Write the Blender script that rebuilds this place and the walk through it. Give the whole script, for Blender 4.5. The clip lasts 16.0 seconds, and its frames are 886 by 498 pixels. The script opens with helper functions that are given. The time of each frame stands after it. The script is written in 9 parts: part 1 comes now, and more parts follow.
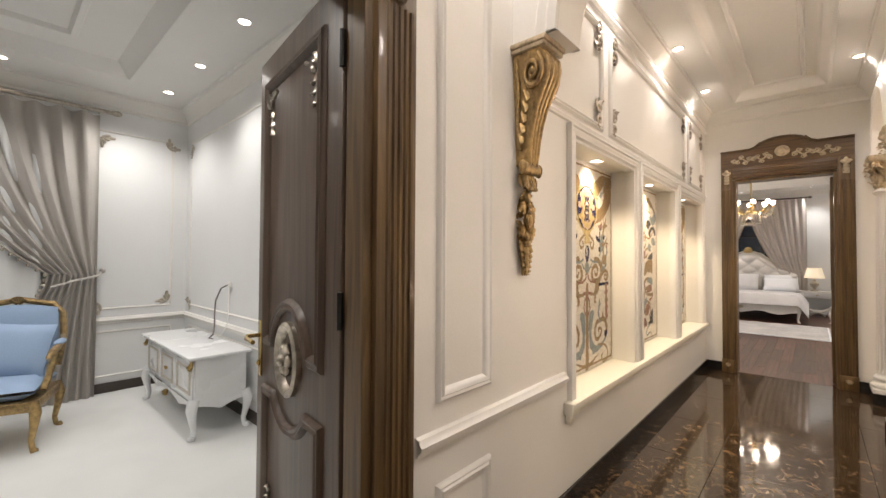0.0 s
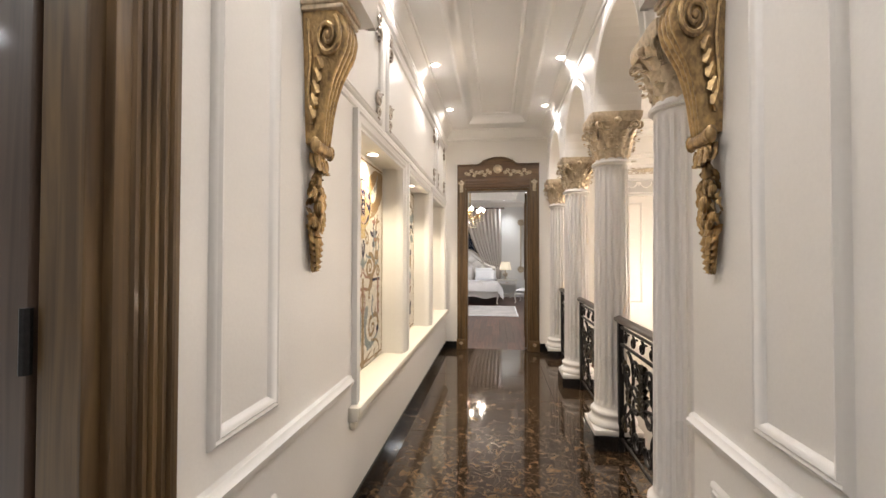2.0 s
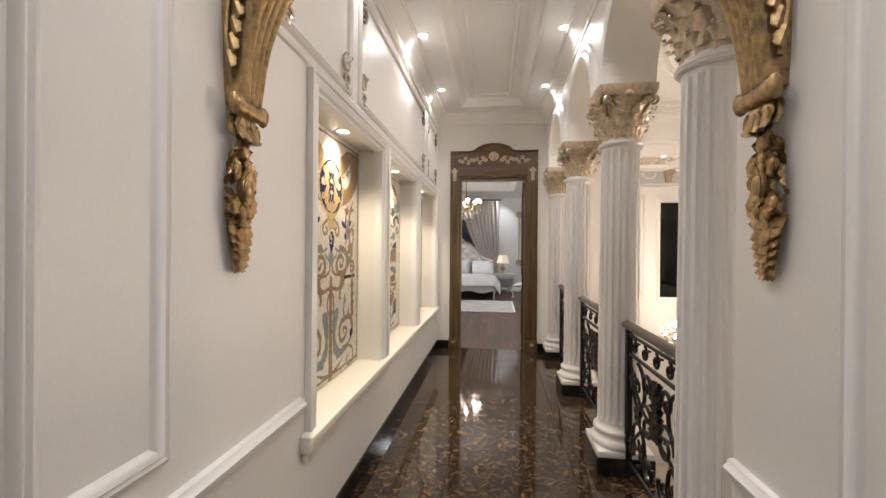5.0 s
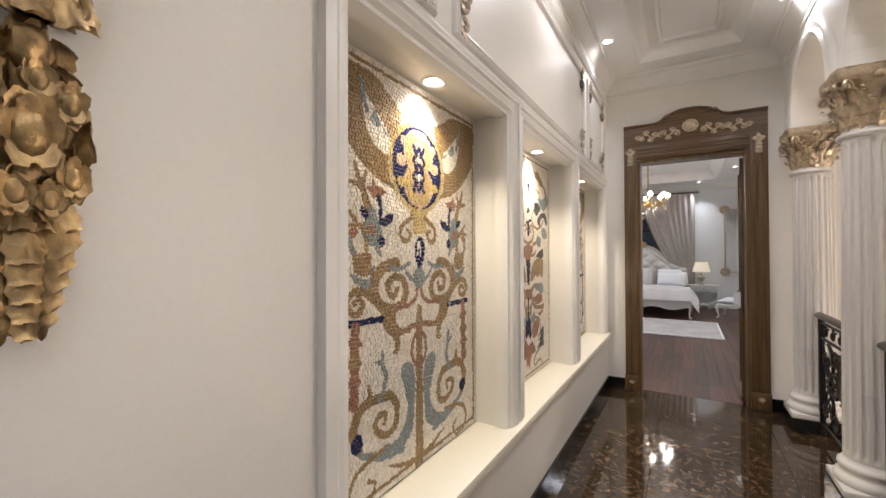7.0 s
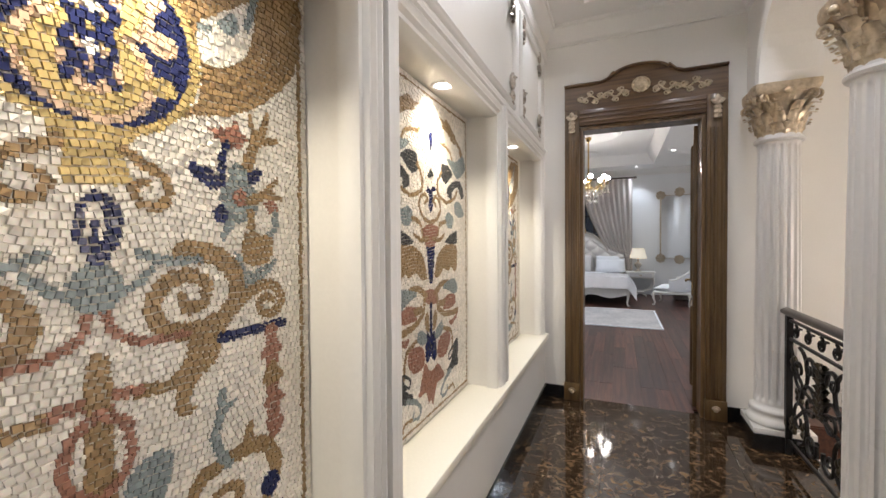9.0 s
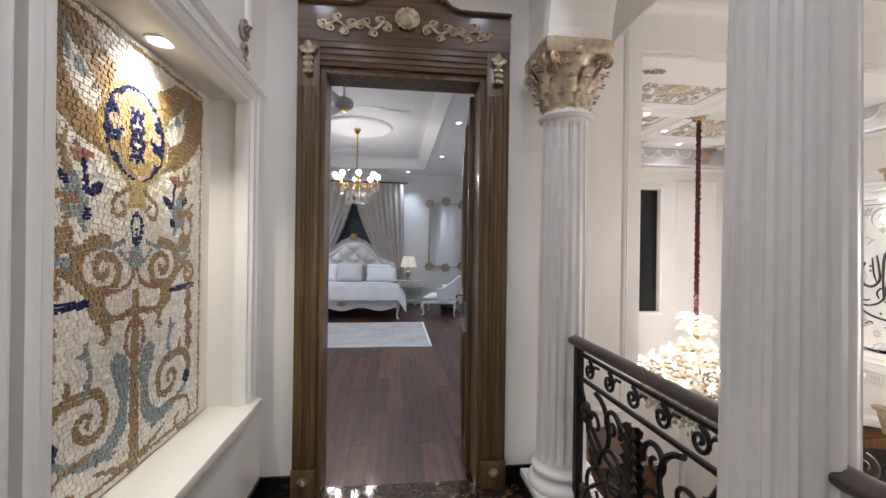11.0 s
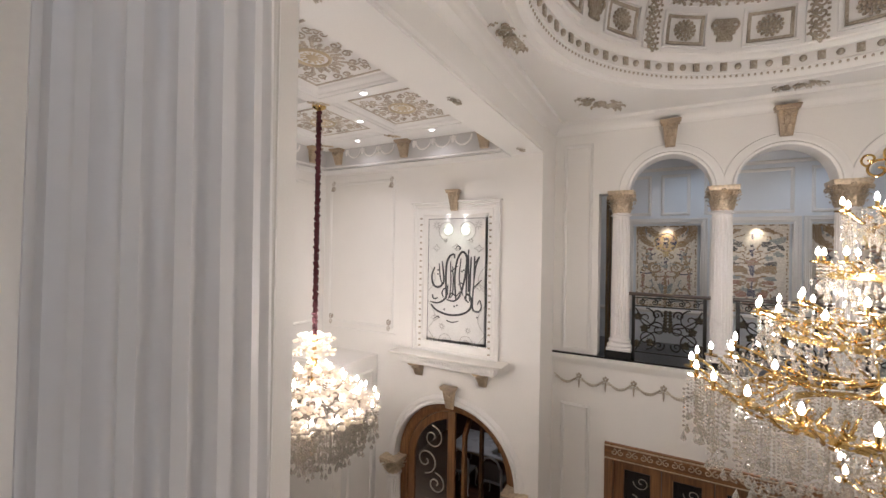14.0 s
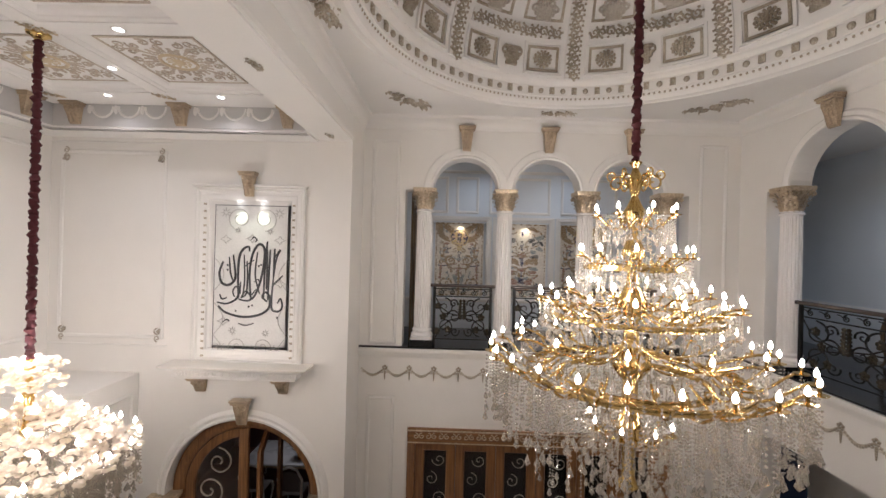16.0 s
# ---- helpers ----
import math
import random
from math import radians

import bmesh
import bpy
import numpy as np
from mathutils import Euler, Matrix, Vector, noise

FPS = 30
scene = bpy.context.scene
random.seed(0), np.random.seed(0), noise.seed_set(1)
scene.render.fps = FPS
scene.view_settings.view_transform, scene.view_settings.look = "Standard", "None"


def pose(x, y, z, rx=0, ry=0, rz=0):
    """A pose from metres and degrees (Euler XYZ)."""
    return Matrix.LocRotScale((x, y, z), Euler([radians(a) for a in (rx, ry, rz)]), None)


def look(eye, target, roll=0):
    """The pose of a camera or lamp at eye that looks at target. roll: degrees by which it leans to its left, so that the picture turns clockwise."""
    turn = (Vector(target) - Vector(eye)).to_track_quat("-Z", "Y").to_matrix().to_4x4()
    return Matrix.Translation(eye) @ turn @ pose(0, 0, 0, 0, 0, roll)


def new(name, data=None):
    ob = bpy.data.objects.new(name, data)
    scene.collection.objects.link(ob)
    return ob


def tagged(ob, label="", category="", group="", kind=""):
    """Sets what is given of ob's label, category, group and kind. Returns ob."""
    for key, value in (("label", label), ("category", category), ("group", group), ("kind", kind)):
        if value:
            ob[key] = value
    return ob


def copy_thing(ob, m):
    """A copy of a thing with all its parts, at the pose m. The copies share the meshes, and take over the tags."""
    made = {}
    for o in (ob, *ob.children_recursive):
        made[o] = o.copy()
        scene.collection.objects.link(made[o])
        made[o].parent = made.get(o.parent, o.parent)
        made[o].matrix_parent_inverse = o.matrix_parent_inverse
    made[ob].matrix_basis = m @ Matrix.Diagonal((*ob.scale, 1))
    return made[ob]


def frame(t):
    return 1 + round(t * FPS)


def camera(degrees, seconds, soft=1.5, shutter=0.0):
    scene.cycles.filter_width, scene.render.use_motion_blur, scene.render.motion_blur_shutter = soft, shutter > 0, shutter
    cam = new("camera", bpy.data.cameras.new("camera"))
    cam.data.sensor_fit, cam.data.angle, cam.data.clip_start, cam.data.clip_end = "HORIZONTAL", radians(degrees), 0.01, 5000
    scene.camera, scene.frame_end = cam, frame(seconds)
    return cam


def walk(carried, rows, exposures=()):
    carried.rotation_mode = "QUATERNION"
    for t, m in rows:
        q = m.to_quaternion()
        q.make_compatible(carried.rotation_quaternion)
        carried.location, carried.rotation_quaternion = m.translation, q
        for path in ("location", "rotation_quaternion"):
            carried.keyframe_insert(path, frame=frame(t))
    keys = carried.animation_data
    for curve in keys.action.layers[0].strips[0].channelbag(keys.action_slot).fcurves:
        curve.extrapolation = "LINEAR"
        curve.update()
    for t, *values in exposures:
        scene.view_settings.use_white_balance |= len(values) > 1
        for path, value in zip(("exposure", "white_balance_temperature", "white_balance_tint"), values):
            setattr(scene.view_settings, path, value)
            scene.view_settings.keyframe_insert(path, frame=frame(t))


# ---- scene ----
cam = camera(94.8, 16.0)
PATH = [
    (0, (1.023, 0.196, 1.423), (-0.32, 1.676, 1.465), 0.3),
    (0.5, (0.841, 0.267, 1.416), (-0.196, 1.976, 1.476), -0.0),
    (1, (0.748, 0.297, 1.41), (0.015, 2.157, 1.468), -0.1),
    (1.5, (0.725, 0.301, 1.407), (0.253, 2.244, 1.453), -0.1),
    (2, (0.745, 0.307, 1.406), (0.486, 2.29, 1.44), 0.1),
    (2.5, (0.767, 0.318, 1.407), (0.672, 2.315, 1.427), 0.3),
    (3, (0.779, 0.329, 1.408), (0.812, 2.329, 1.413), 0.3),
    (3.2, (0.782, 0.337, 1.404), (0.853, 2.336, 1.406), 0.3),
    (5.3, (0.798, 0.843, 1.423), (0.428, 2.808, 1.418), -0.0),
    (5.5, (0.783, 0.937, 1.425), (0.326, 2.884, 1.421), -0.4),
    (6, (0.749, 1.223, 1.441), (0.059, 3.1, 1.46), -0.3),
    (6.5, (0.729, 1.45, 1.435), (-0.161, 3.241, 1.461), -0.2),
    (7, (0.725, 1.735, 1.45), (-0.301, 3.452, 1.472), -0.2),
    (7.5, (0.674, 1.955, 1.436), (-0.41, 3.636, 1.443), -0.3),
    (8, (0.597, 2.147, 1.437), (-0.461, 3.844, 1.423), -0.3),
    (8.5, (0.593, 2.348, 1.416), (-0.374, 4.099, 1.382), -0.4),
    (9, (0.605, 2.682, 1.431), (-0.188, 4.517, 1.391), -0.4),
    (11.5, (0.758, 4.388, 1.399), (1.284, 6.317, 1.402), 0.8),
    (12, (0.822, 4.649, 1.417), (1.644, 6.472, 1.424), 0.6),
    (12.5, (0.958, 4.959, 1.454), (2.078, 6.616, 1.473), 0.5),
    (13, (1.091, 5.235, 1.467), (2.474, 6.679, 1.497), 0.7),
    (13.5, (1.193, 5.401, 1.524), (2.764, 6.639, 1.542), 0.9),
    (14, (1.345, 5.672, 1.543), (3.1, 6.63, 1.558), 1.0),
    (14.5, (1.436, 5.764, 1.555), (3.303, 6.483, 1.555), 1.1),
    (15, (1.498, 5.829, 1.563), (3.439, 6.307, 1.545), 1.2),
    (15.5, (1.528, 5.869, 1.554), (3.512, 6.119, 1.531), 1.3),
    (16, (1.549, 5.846, 1.544), (3.548, 5.881, 1.546), 1.5),
]
EXPOSURES = [(0.0, 0.2, 7750, 15), (1.0, 0.27, 8250, 16), (2.0, 0.34, 7000, 13), (3.0, 0.26, 6750, 14), (5.5, 0.0, 6800, 13), (7.0, -0.08, 6650, 13), (9.0, -0.02, 6200, 11), (11.5, -0.26, 5800, 12), (12.5, -0.1, 5950, 13), (13.5, -0.34, 5950, 13), (14.5, -0.56, 5950, 13), (16.0, -0.58, 5950, 13)]
walk(cam, [(t, look(eye, goal, roll)) for t, eye, goal, roll in PATH], EXPOSURES)

# ---- world, lights, exposure ----
world = bpy.data.worlds.new("night")
scene.world = world
world.use_nodes = True
world.node_tree.nodes["Background"].inputs["Color"].default_value = (0.02, 0.025, 0.04, 1)
world.node_tree.nodes["Background"].inputs["Strength"].default_value = 0.3

NEUTRAL, COOL, CORRIDOR_TINT = (1.0, 0.93, 0.90), (0.86, 0.93, 1.0), (0.93, 0.95, 1.0)


def spot(x, y, z, power, colour, size=110, blend=0.9, radius=0.05, tilt=(0, 0)):
    d = bpy.data.lights.new("downlight_lamp", "SPOT")
    d.energy, d.color, d.spot_size, d.spot_blend, d.shadow_soft_size = power, colour, radians(size), blend, radius
    ob = new("downlight_lamp", d)
    ob.matrix_world = pose(x, y, z, tilt[0], tilt[1], 0)
    return ob


def bulb_lamp(x, y, z, power, colour, radius):
    d = bpy.data.lights.new("bulb_lamp", "POINT")
    d.energy, d.color, d.shadow_soft_size = power, colour, radius
    ob = new("bulb_lamp", d)
    ob.location = (x, y, z)
    return ob


CORRIDOR_DOWNLIGHTS = [(x, y) for y in (-0.71, 0.54, 1.60, 3.04, 4.29, 5.54) for x in (0.145, 1.36)]
for x, y in CORRIDOR_DOWNLIGHTS:
    spot(x, y, 3.27, 28 if y > 2 else 26, CORRIDOR_TINT, 150, 1.0, 0.06)
for y in (3.07, 4.35, 5.64):
    spot(-0.11, y, 2.09, 50, (1.0, 0.89, 0.68), 130, 1.0, 0.03)
    spot(9.66, y, 2.05, 11, (1.0, 0.85, 0.6), 120, 0.8, 0.03)
# great chandelier, second chandelier
for a in (0, 120, 240):
    bulb_lamp(4.80 + 0.6 * math.cos(radians(a)), 4.36 + 0.6 * math.sin(radians(a)), 1.45, 40, (1.0, 0.90, 0.80), 0.08)
bulb_lamp(4.93, 9.37, 0.60, 60, (1.0, 0.91, 0.84), 0.2)
bulb_lamp(4.93, 9.37, -0.16, 60, (1.0, 0.90, 0.80), 0.25)
HALL_DOWNLIGHTS = ((4.84, 8.61), (4.84, 9.97), (6.33, 8.61), (6.33, 9.97), (5.585, 7.93), (5.585, 9.29), (5.585, 10.65), (4.095, 9.29))
for x, y in HALL_DOWNLIGHTS:
    spot(x, y, 3.25, 21, NEUTRAL, 150, 1.0, 0.06)
# hall behind, over the lettered panel
for y in (8.42, 8.72):
    spot(7.03, y, 2.05, 8, (0.93, 1.0, 0.75), 80, 0.7, 0.03, (0, -12))
# first room, bedroom, far gallery
for x, y in ((-3.9, 1.1), (-2.6, 1.2), (-3.9, -0.4), (-2.2, -0.3), (-1.0, 0.2)):
    spot(x, y, 3.0, 50, COOL, 140, 0.9, 0.05)
for x, y in ((1.0, 14.1), (-1.6, 14.1), (1.75, 12.3)):
    spot(x, y, 3.22, 62, COOL, 100, 0.9, 0.05)
for x, y in ((1.62, 10.0), (-1.2, 8.0), (-2.4, 11.0), (1.2, 7.3), (-2.0, 13.6)):
    spot(x, y, 3.2, 108, COOL, 150, 1.0, 0.05)
# Spots without fixtures, added to brighten both galleries with bluish light.
for y in (5.3, 3.6):
    spot(8.9, y, 3.25, 26, (0.75, 0.87, 1.0), 150, 1.0, 0.06)
for x in (6.9, 5.2):
    spot(x, 0.3, 3.25, 60, (0.75, 0.87, 1.0), 150, 1.0, 0.06)

# ---- materials ----
def node_material(name):
    m = bpy.data.materials.new(name)
    m.use_nodes = True
    return m, m.node_tree.nodes, m.node_tree.links, m.node_tree.nodes["Principled BSDF"]


def surface(name, base, rough=0.5, metal=0.0, grain=30.0, vary=0.06, bump=0.1, detail=4.0, second=None, coat=0.0, dark=None, piece=0.0):
    """A procedural surface: broad stains and fine grain in colour, roughness and relief."""
    m, n, l, p = node_material(name)
    pos = n.new("ShaderNodeTexCoord")
    fine, broad = n.new("ShaderNodeTexNoise"), n.new("ShaderNodeTexNoise")
    fine.inputs["Scale"].default_value, fine.inputs["Detail"].default_value = grain, detail
    broad.inputs["Scale"].default_value, broad.inputs["Detail"].default_value = 2.3, 3.0
    l.new(pos.outputs["Object"], fine.inputs["Vector"])
    l.new(pos.outputs["Object"], broad.inputs["Vector"])
    ramp = n.new("ShaderNodeValToRGB")
    a, b = second or [c * (1 - vary) for c in base], base
    ramp.color_ramp.elements[0].color, ramp.color_ramp.elements[0].position = (*a, 1), 0.38
    ramp.color_ramp.elements[1].color, ramp.color_ramp.elements[1].position = (*b, 1), 0.62
    mixf = n.new("ShaderNodeMath")
    mixf.operation = "MULTIPLY_ADD"
    mixf.inputs[1].default_value = 0.5
    half = n.new("ShaderNodeMath")
    half.operation = "MULTIPLY"
    half.inputs[1].default_value = 0.5
    l.new(fine.outputs["Fac"], mixf.inputs[0])
    l.new(broad.outputs["Fac"], half.inputs[0])
    l.new(half.outputs[0], mixf.inputs[2])
    l.new(mixf.outputs[0], ramp.inputs["Fac"])
    colour = ramp.outputs["Color"]
    if piece:
        info, hsv = n.new("ShaderNodeObjectInfo"), n.new("ShaderNodeHueSaturation")
        span = n.new("ShaderNodeMapRange")
        span.inputs["To Min"].default_value, span.inputs["To Max"].default_value = 1 - piece, 1 + piece
        l.new(info.outputs["Random"], span.inputs["Value"])
        l.new(span.outputs[0], hsv.inputs["Value"])
        l.new(colour, hsv.inputs["Color"])
        colour = hsv.outputs["Color"]
    l.new(colour, p.inputs["Base Color"])
    rr = n.new("ShaderNodeMapRange")
    rr.inputs["To Min"].default_value, rr.inputs["To Max"].default_value = max(0.02, rough - 0.08), min(1, rough + 0.08)
    l.new(broad.outputs["Fac"], rr.inputs["Value"])
    l.new(rr.outputs[0], p.inputs["Roughness"])
    p.inputs["Metallic"].default_value, p.inputs["Coat Weight"].default_value = metal, coat
    if bump:
        bp = n.new("ShaderNodeBump")
        bp.inputs["Strength"].default_value, bp.inputs["Distance"].default_value = bump, 0.01
        l.new(fine.outputs["Fac"], bp.inputs["Height"])
        l.new(bp.outputs["Normal"], p.inputs["Normal"])
    return m


def wood(name, light, dark, axis=2, rough=0.4, coat=0.0, piece=0.0, scale=1.0):
    """Wood with long grain along one axis."""
    m, n, l, p = node_material(name)
    pos, mp = n.new("ShaderNodeTexCoord"), n.new("ShaderNodeMapping")
    s = [34 * scale] * 3
    s[axis] = 1.6 * scale
    mp.inputs["Scale"].default_value = s
    l.new(pos.outputs["Object"], mp.inputs["Vector"])
    info = n.new("ShaderNodeObjectInfo")
    if piece:
        off = n.new("ShaderNodeVectorMath")
        off.operation = "SCALE"
        off.inputs[0].default_value = (9, 5, 7)
        l.new(info.outputs["Random"], off.inputs["Scale"])
        l.new(off.outputs[0], mp.inputs["Location"])
    tex = n.new("ShaderNodeTexNoise")
    tex.inputs["Scale"].default_value, tex.inputs["Detail"].default_value, tex.inputs["Distortion"].default_value = 1.0, 6.0, 0.6
    l.new(mp.outputs[0], tex.inputs["Vector"])
    ramp = n.new("ShaderNodeValToRGB")
    ramp.color_ramp.elements[0].color, ramp.color_ramp.elements[0].position = (*dark, 1), 0.32
    ramp.color_ramp.elements[1].color, ramp.color_ramp.elements[1].position = (*light, 1), 0.68
    l.new(tex.outputs["Fac"], ramp.inputs["Fac"])
    colour = ramp.outputs["Color"]
    if piece:
        hsv, span = n.new("ShaderNodeHueSaturation"), n.new("ShaderNodeMapRange")
        span.inputs["To Min"].default_value, span.inputs["To Max"].default_value = 1 - piece, 1 + piece
        l.new(info.outputs["Random"], span.inputs["Value"])
        l.new(span.outputs[0], hsv.inputs["Value"])
        l.new(colour, hsv.inputs["Color"])
        colour = hsv.outputs["Color"]
    l.new(colour, p.inputs["Base Color"])
    p.inputs["Roughness"].default_value, p.inputs["Coat Weight"].default_value = rough, coat
    p.inputs["Coat Roughness"].default_value = 0.12
    bp = n.new("ShaderNodeBump")
    bp.inputs["Strength"].default_value, bp.inputs["Distance"].default_value = 0.12, 0.004
    l.new(tex.outputs["Fac"], bp.inputs["Height"])
    l.new(bp.outputs["Normal"], p.inputs["Normal"])
    return m


def dark_marble(name):
    """Polished brown stone with tan clouds and fine pale veins."""
    m, n, l, p = node_material(name)
    pos, info, add = n.new("ShaderNodeTexCoord"), n.new("ShaderNodeObjectInfo"), n.new("ShaderNodeVectorMath")
    off = n.new("ShaderNodeVectorMath")
    off.operation = "SCALE"
    off.inputs[0].default_value = (13, 7, 3)
    l.new(info.outputs["Random"], off.inputs["Scale"])
    l.new(pos.outputs["Object"], add.inputs[0])
    l.new(off.outputs[0], add.inputs[1])
    cloud, vein = n.new("ShaderNodeTexNoise"), n.new("ShaderNodeTexVoronoi")
    cloud.inputs["Scale"].default_value, cloud.inputs["Detail"].default_value, cloud.inputs["Distortion"].default_value = 15.0, 9.0, 1.2
    cloud.inputs["Roughness"].default_value = 0.68
    warp = n.new("ShaderNodeTexNoise")
    warp.inputs["Scale"].default_value, warp.inputs["Detail"].default_value = 5.0, 4.0
    shift = n.new("ShaderNodeVectorMath")
    shift.operation = "MULTIPLY_ADD"
    shift.inputs[1].default_value = (0.35, 0.35, 0.35)
    l.new(add.outputs[0], cloud.inputs["Vector"])
    l.new(add.outputs[0], warp.inputs["Vector"])
    l.new(warp.outputs["Color"], shift.inputs[0])
    l.new(add.outputs[0], shift.inputs[2])
    vein.feature = "DISTANCE_TO_EDGE"
    vein.inputs["Scale"].default_value = 8.0
    l.new(shift.outputs[0], vein.inputs["Vector"])
    ramp = n.new("ShaderNodeValToRGB")
    e = ramp.color_ramp.elements
    e[0].color, e[0].position = (0.012, 0.007, 0.005, 1), 0.36
    e[1].color, e[1].position = (0.20, 0.13, 0.068, 1), 0.69
    mid = e.new(0.53)
    mid.color = (0.042, 0.025, 0.014, 1)
    l.new(cloud.outputs["Fac"], ramp.inputs["Fac"])
    vr = n.new("ShaderNodeValToRGB")
    vr.color_ramp.elements[0].color, vr.color_ramp.elements[0].position = (0.28, 0.28, 0.28, 1), 0.0
    vr.color_ramp.elements[1].color, vr.color_ramp.elements[1].position = (0, 0, 0, 1), 0.022
    l.new(vein.outputs["Distance"], vr.inputs["Fac"])
    mix = n.new("ShaderNodeMix")
    mix.data_type = "RGBA"
    mix.inputs["B"].default_value = (0.30, 0.21, 0.12, 1)
    l.new(vr.outputs["Color"], mix.inputs["Factor"])
    l.new(ramp.outputs["Color"], mix.inputs["A"])
    l.new(mix.outputs["Result"], p.inputs["Base Color"])
    p.inputs["Roughness"].default_value = 0.07
    p.inputs["IOR"].default_value = 1.6
    return m


def glowing(name, colour, strength):
    m, n, l, p = node_material(name)
    p.inputs["Base Color"].default_value = (*colour, 1)
    p.inputs["Emission Color"].default_value = (*colour, 1)
    p.inputs["Emission Strength"].default_value = strength
    return m


def glass(name, tint=(1, 1, 1), rough=0.0, ior=1.5):
    """Clear glass: it lets light straight through and mirrors by its Fresnel share."""
    m, n, l, p = node_material(name)
    see, gloss, mix, fres, out = n.new("ShaderNodeBsdfTransparent"), n.new("ShaderNodeBsdfGlossy"), n.new("ShaderNodeMixShader"), n.new("ShaderNodeFresnel"), n["Material Output"]
    see.inputs["Color"].default_value = (*tint, 1)
    gloss.inputs["Roughness"].default_value = rough
    fres.inputs["IOR"].default_value = ior
    l.new(fres.outputs[0], mix.inputs[0])
    l.new(see.outputs[0], mix.inputs[1])
    l.new(gloss.outputs[0], mix.inputs[2])
    l.new(mix.outputs[0], out.inputs["Surface"])
    n.remove(p)
    return m


def crystal(name, milky, rough, tint=(0.95, 0.90, 0.82)):
    """Cut crystal: clear glass whose facets scatter a share of the light."""
    m = glass(name, (0.98, 0.95, 0.90), rough, 2.0)
    n, l, out = m.node_tree.nodes, m.node_tree.links, m.node_tree.nodes["Material Output"]
    clear = out.inputs["Surface"].links[0].from_socket
    thru, back, pair, mix = n.new("ShaderNodeBsdfTranslucent"), n.new("ShaderNodeBsdfDiffuse"), n.new("ShaderNodeMixShader"), n.new("ShaderNodeMixShader")
    thru.inputs["Color"].default_value = back.inputs["Color"].default_value = (*tint, 1)
    mix.inputs[0].default_value = milky
    l.new(thru.outputs[0], pair.inputs[1])
    l.new(back.outputs[0], pair.inputs[2])
    l.new(clear, mix.inputs[1])
    l.new(pair.outputs[0], mix.inputs[2])
    l.new(mix.outputs[0], out.inputs["Surface"])
    return m


WALL = surface("wall_paint", (0.80, 0.775, 0.735), 0.42, grain=90, vary=0.035, bump=0.04)
TRIM = surface("trim_paint", (0.80, 0.78, 0.745), 0.36, grain=60, vary=0.03, bump=0.03)
CEIL = surface("ceiling_paint", (0.80, 0.785, 0.76), 0.6, grain=70, vary=0.03, bump=0.03)
ROOMWALL = surface("cool_wall_paint", (0.78, 0.785, 0.785), 0.5, grain=80, vary=0.03, bump=0.03)
NICHE = surface("niche_paint", (0.80, 0.76, 0.66), 0.4, grain=80, vary=0.04, bump=0.03)
STONE = surface("cream_stone", (0.76, 0.72, 0.66), 0.38, grain=45, vary=0.07, bump=0.06)
BLACK = surface("black_granite", (0.016, 0.015, 0.015), 0.12, grain=160, vary=0.5, bump=0.0)
MARBLE = dark_marble("brown_marble")
WALNUT = wood("walnut", (0.18, 0.105, 0.04), (0.06, 0.032, 0.011), 2, 0.46, 0.25)
LEAFWOOD = wood("grey_brown_wood", (0.125, 0.08, 0.055), (0.065, 0.04, 0.028), 2, 0.42, 0.2)
PLANK = wood("red_brown_plank", (0.125, 0.05, 0.03), (0.045, 0.018, 0.012), 1, 0.36, 0.12, 0.5)
GOLD = surface("antique_gold", (0.54, 0.37, 0.17), 0.36, 0.85, grain=38, bump=0.35, second=(0.20, 0.135, 0.075))
PALEGOLD = surface("pale_gilding", (0.68, 0.56, 0.40), 0.36, 0.5, grain=34, bump=0.4, second=(0.36, 0.29, 0.21))
BRASS = surface("polished_brass", (0.76, 0.54, 0.21), 0.2, 1.0, grain=20, bump=0.08, second=(0.48, 0.32, 0.12))
PEWTER = surface("pewter", (0.60, 0.54, 0.46), 0.33, 0.9, grain=40, bump=0.3, second=(0.30, 0.26, 0.22))
IRON = surface("black_iron", (0.022, 0.02, 0.019), 0.42, 0.5, grain=120, vary=0.4, bump=0.2)
HANDRAIL = wood("dark_handrail_wood", (0.10, 0.075, 0.06), (0.055, 0.04, 0.032), 1, 0.33, 0.4)
BULB = glowing("lit_candle_bulb", (1.0, 0.87, 0.74), 165)
ROOMBULB = glowing("lit_room_bulb", (1.0, 0.92, 0.84), 85)
DISC = glowing("lit_downlight", (1.0, 0.96, 0.9), 14)
CRYSTAL = crystal("cut_crystal", 0.20, 0.04)
PANE = glass("window_glass", (0.9, 0.93, 0.95), 0.0, 1.45)
MIRROR = surface("silver_mirror", (0.85, 0.86, 0.87), 0.03, 1.0, grain=8, vary=0.02, bump=0.0)


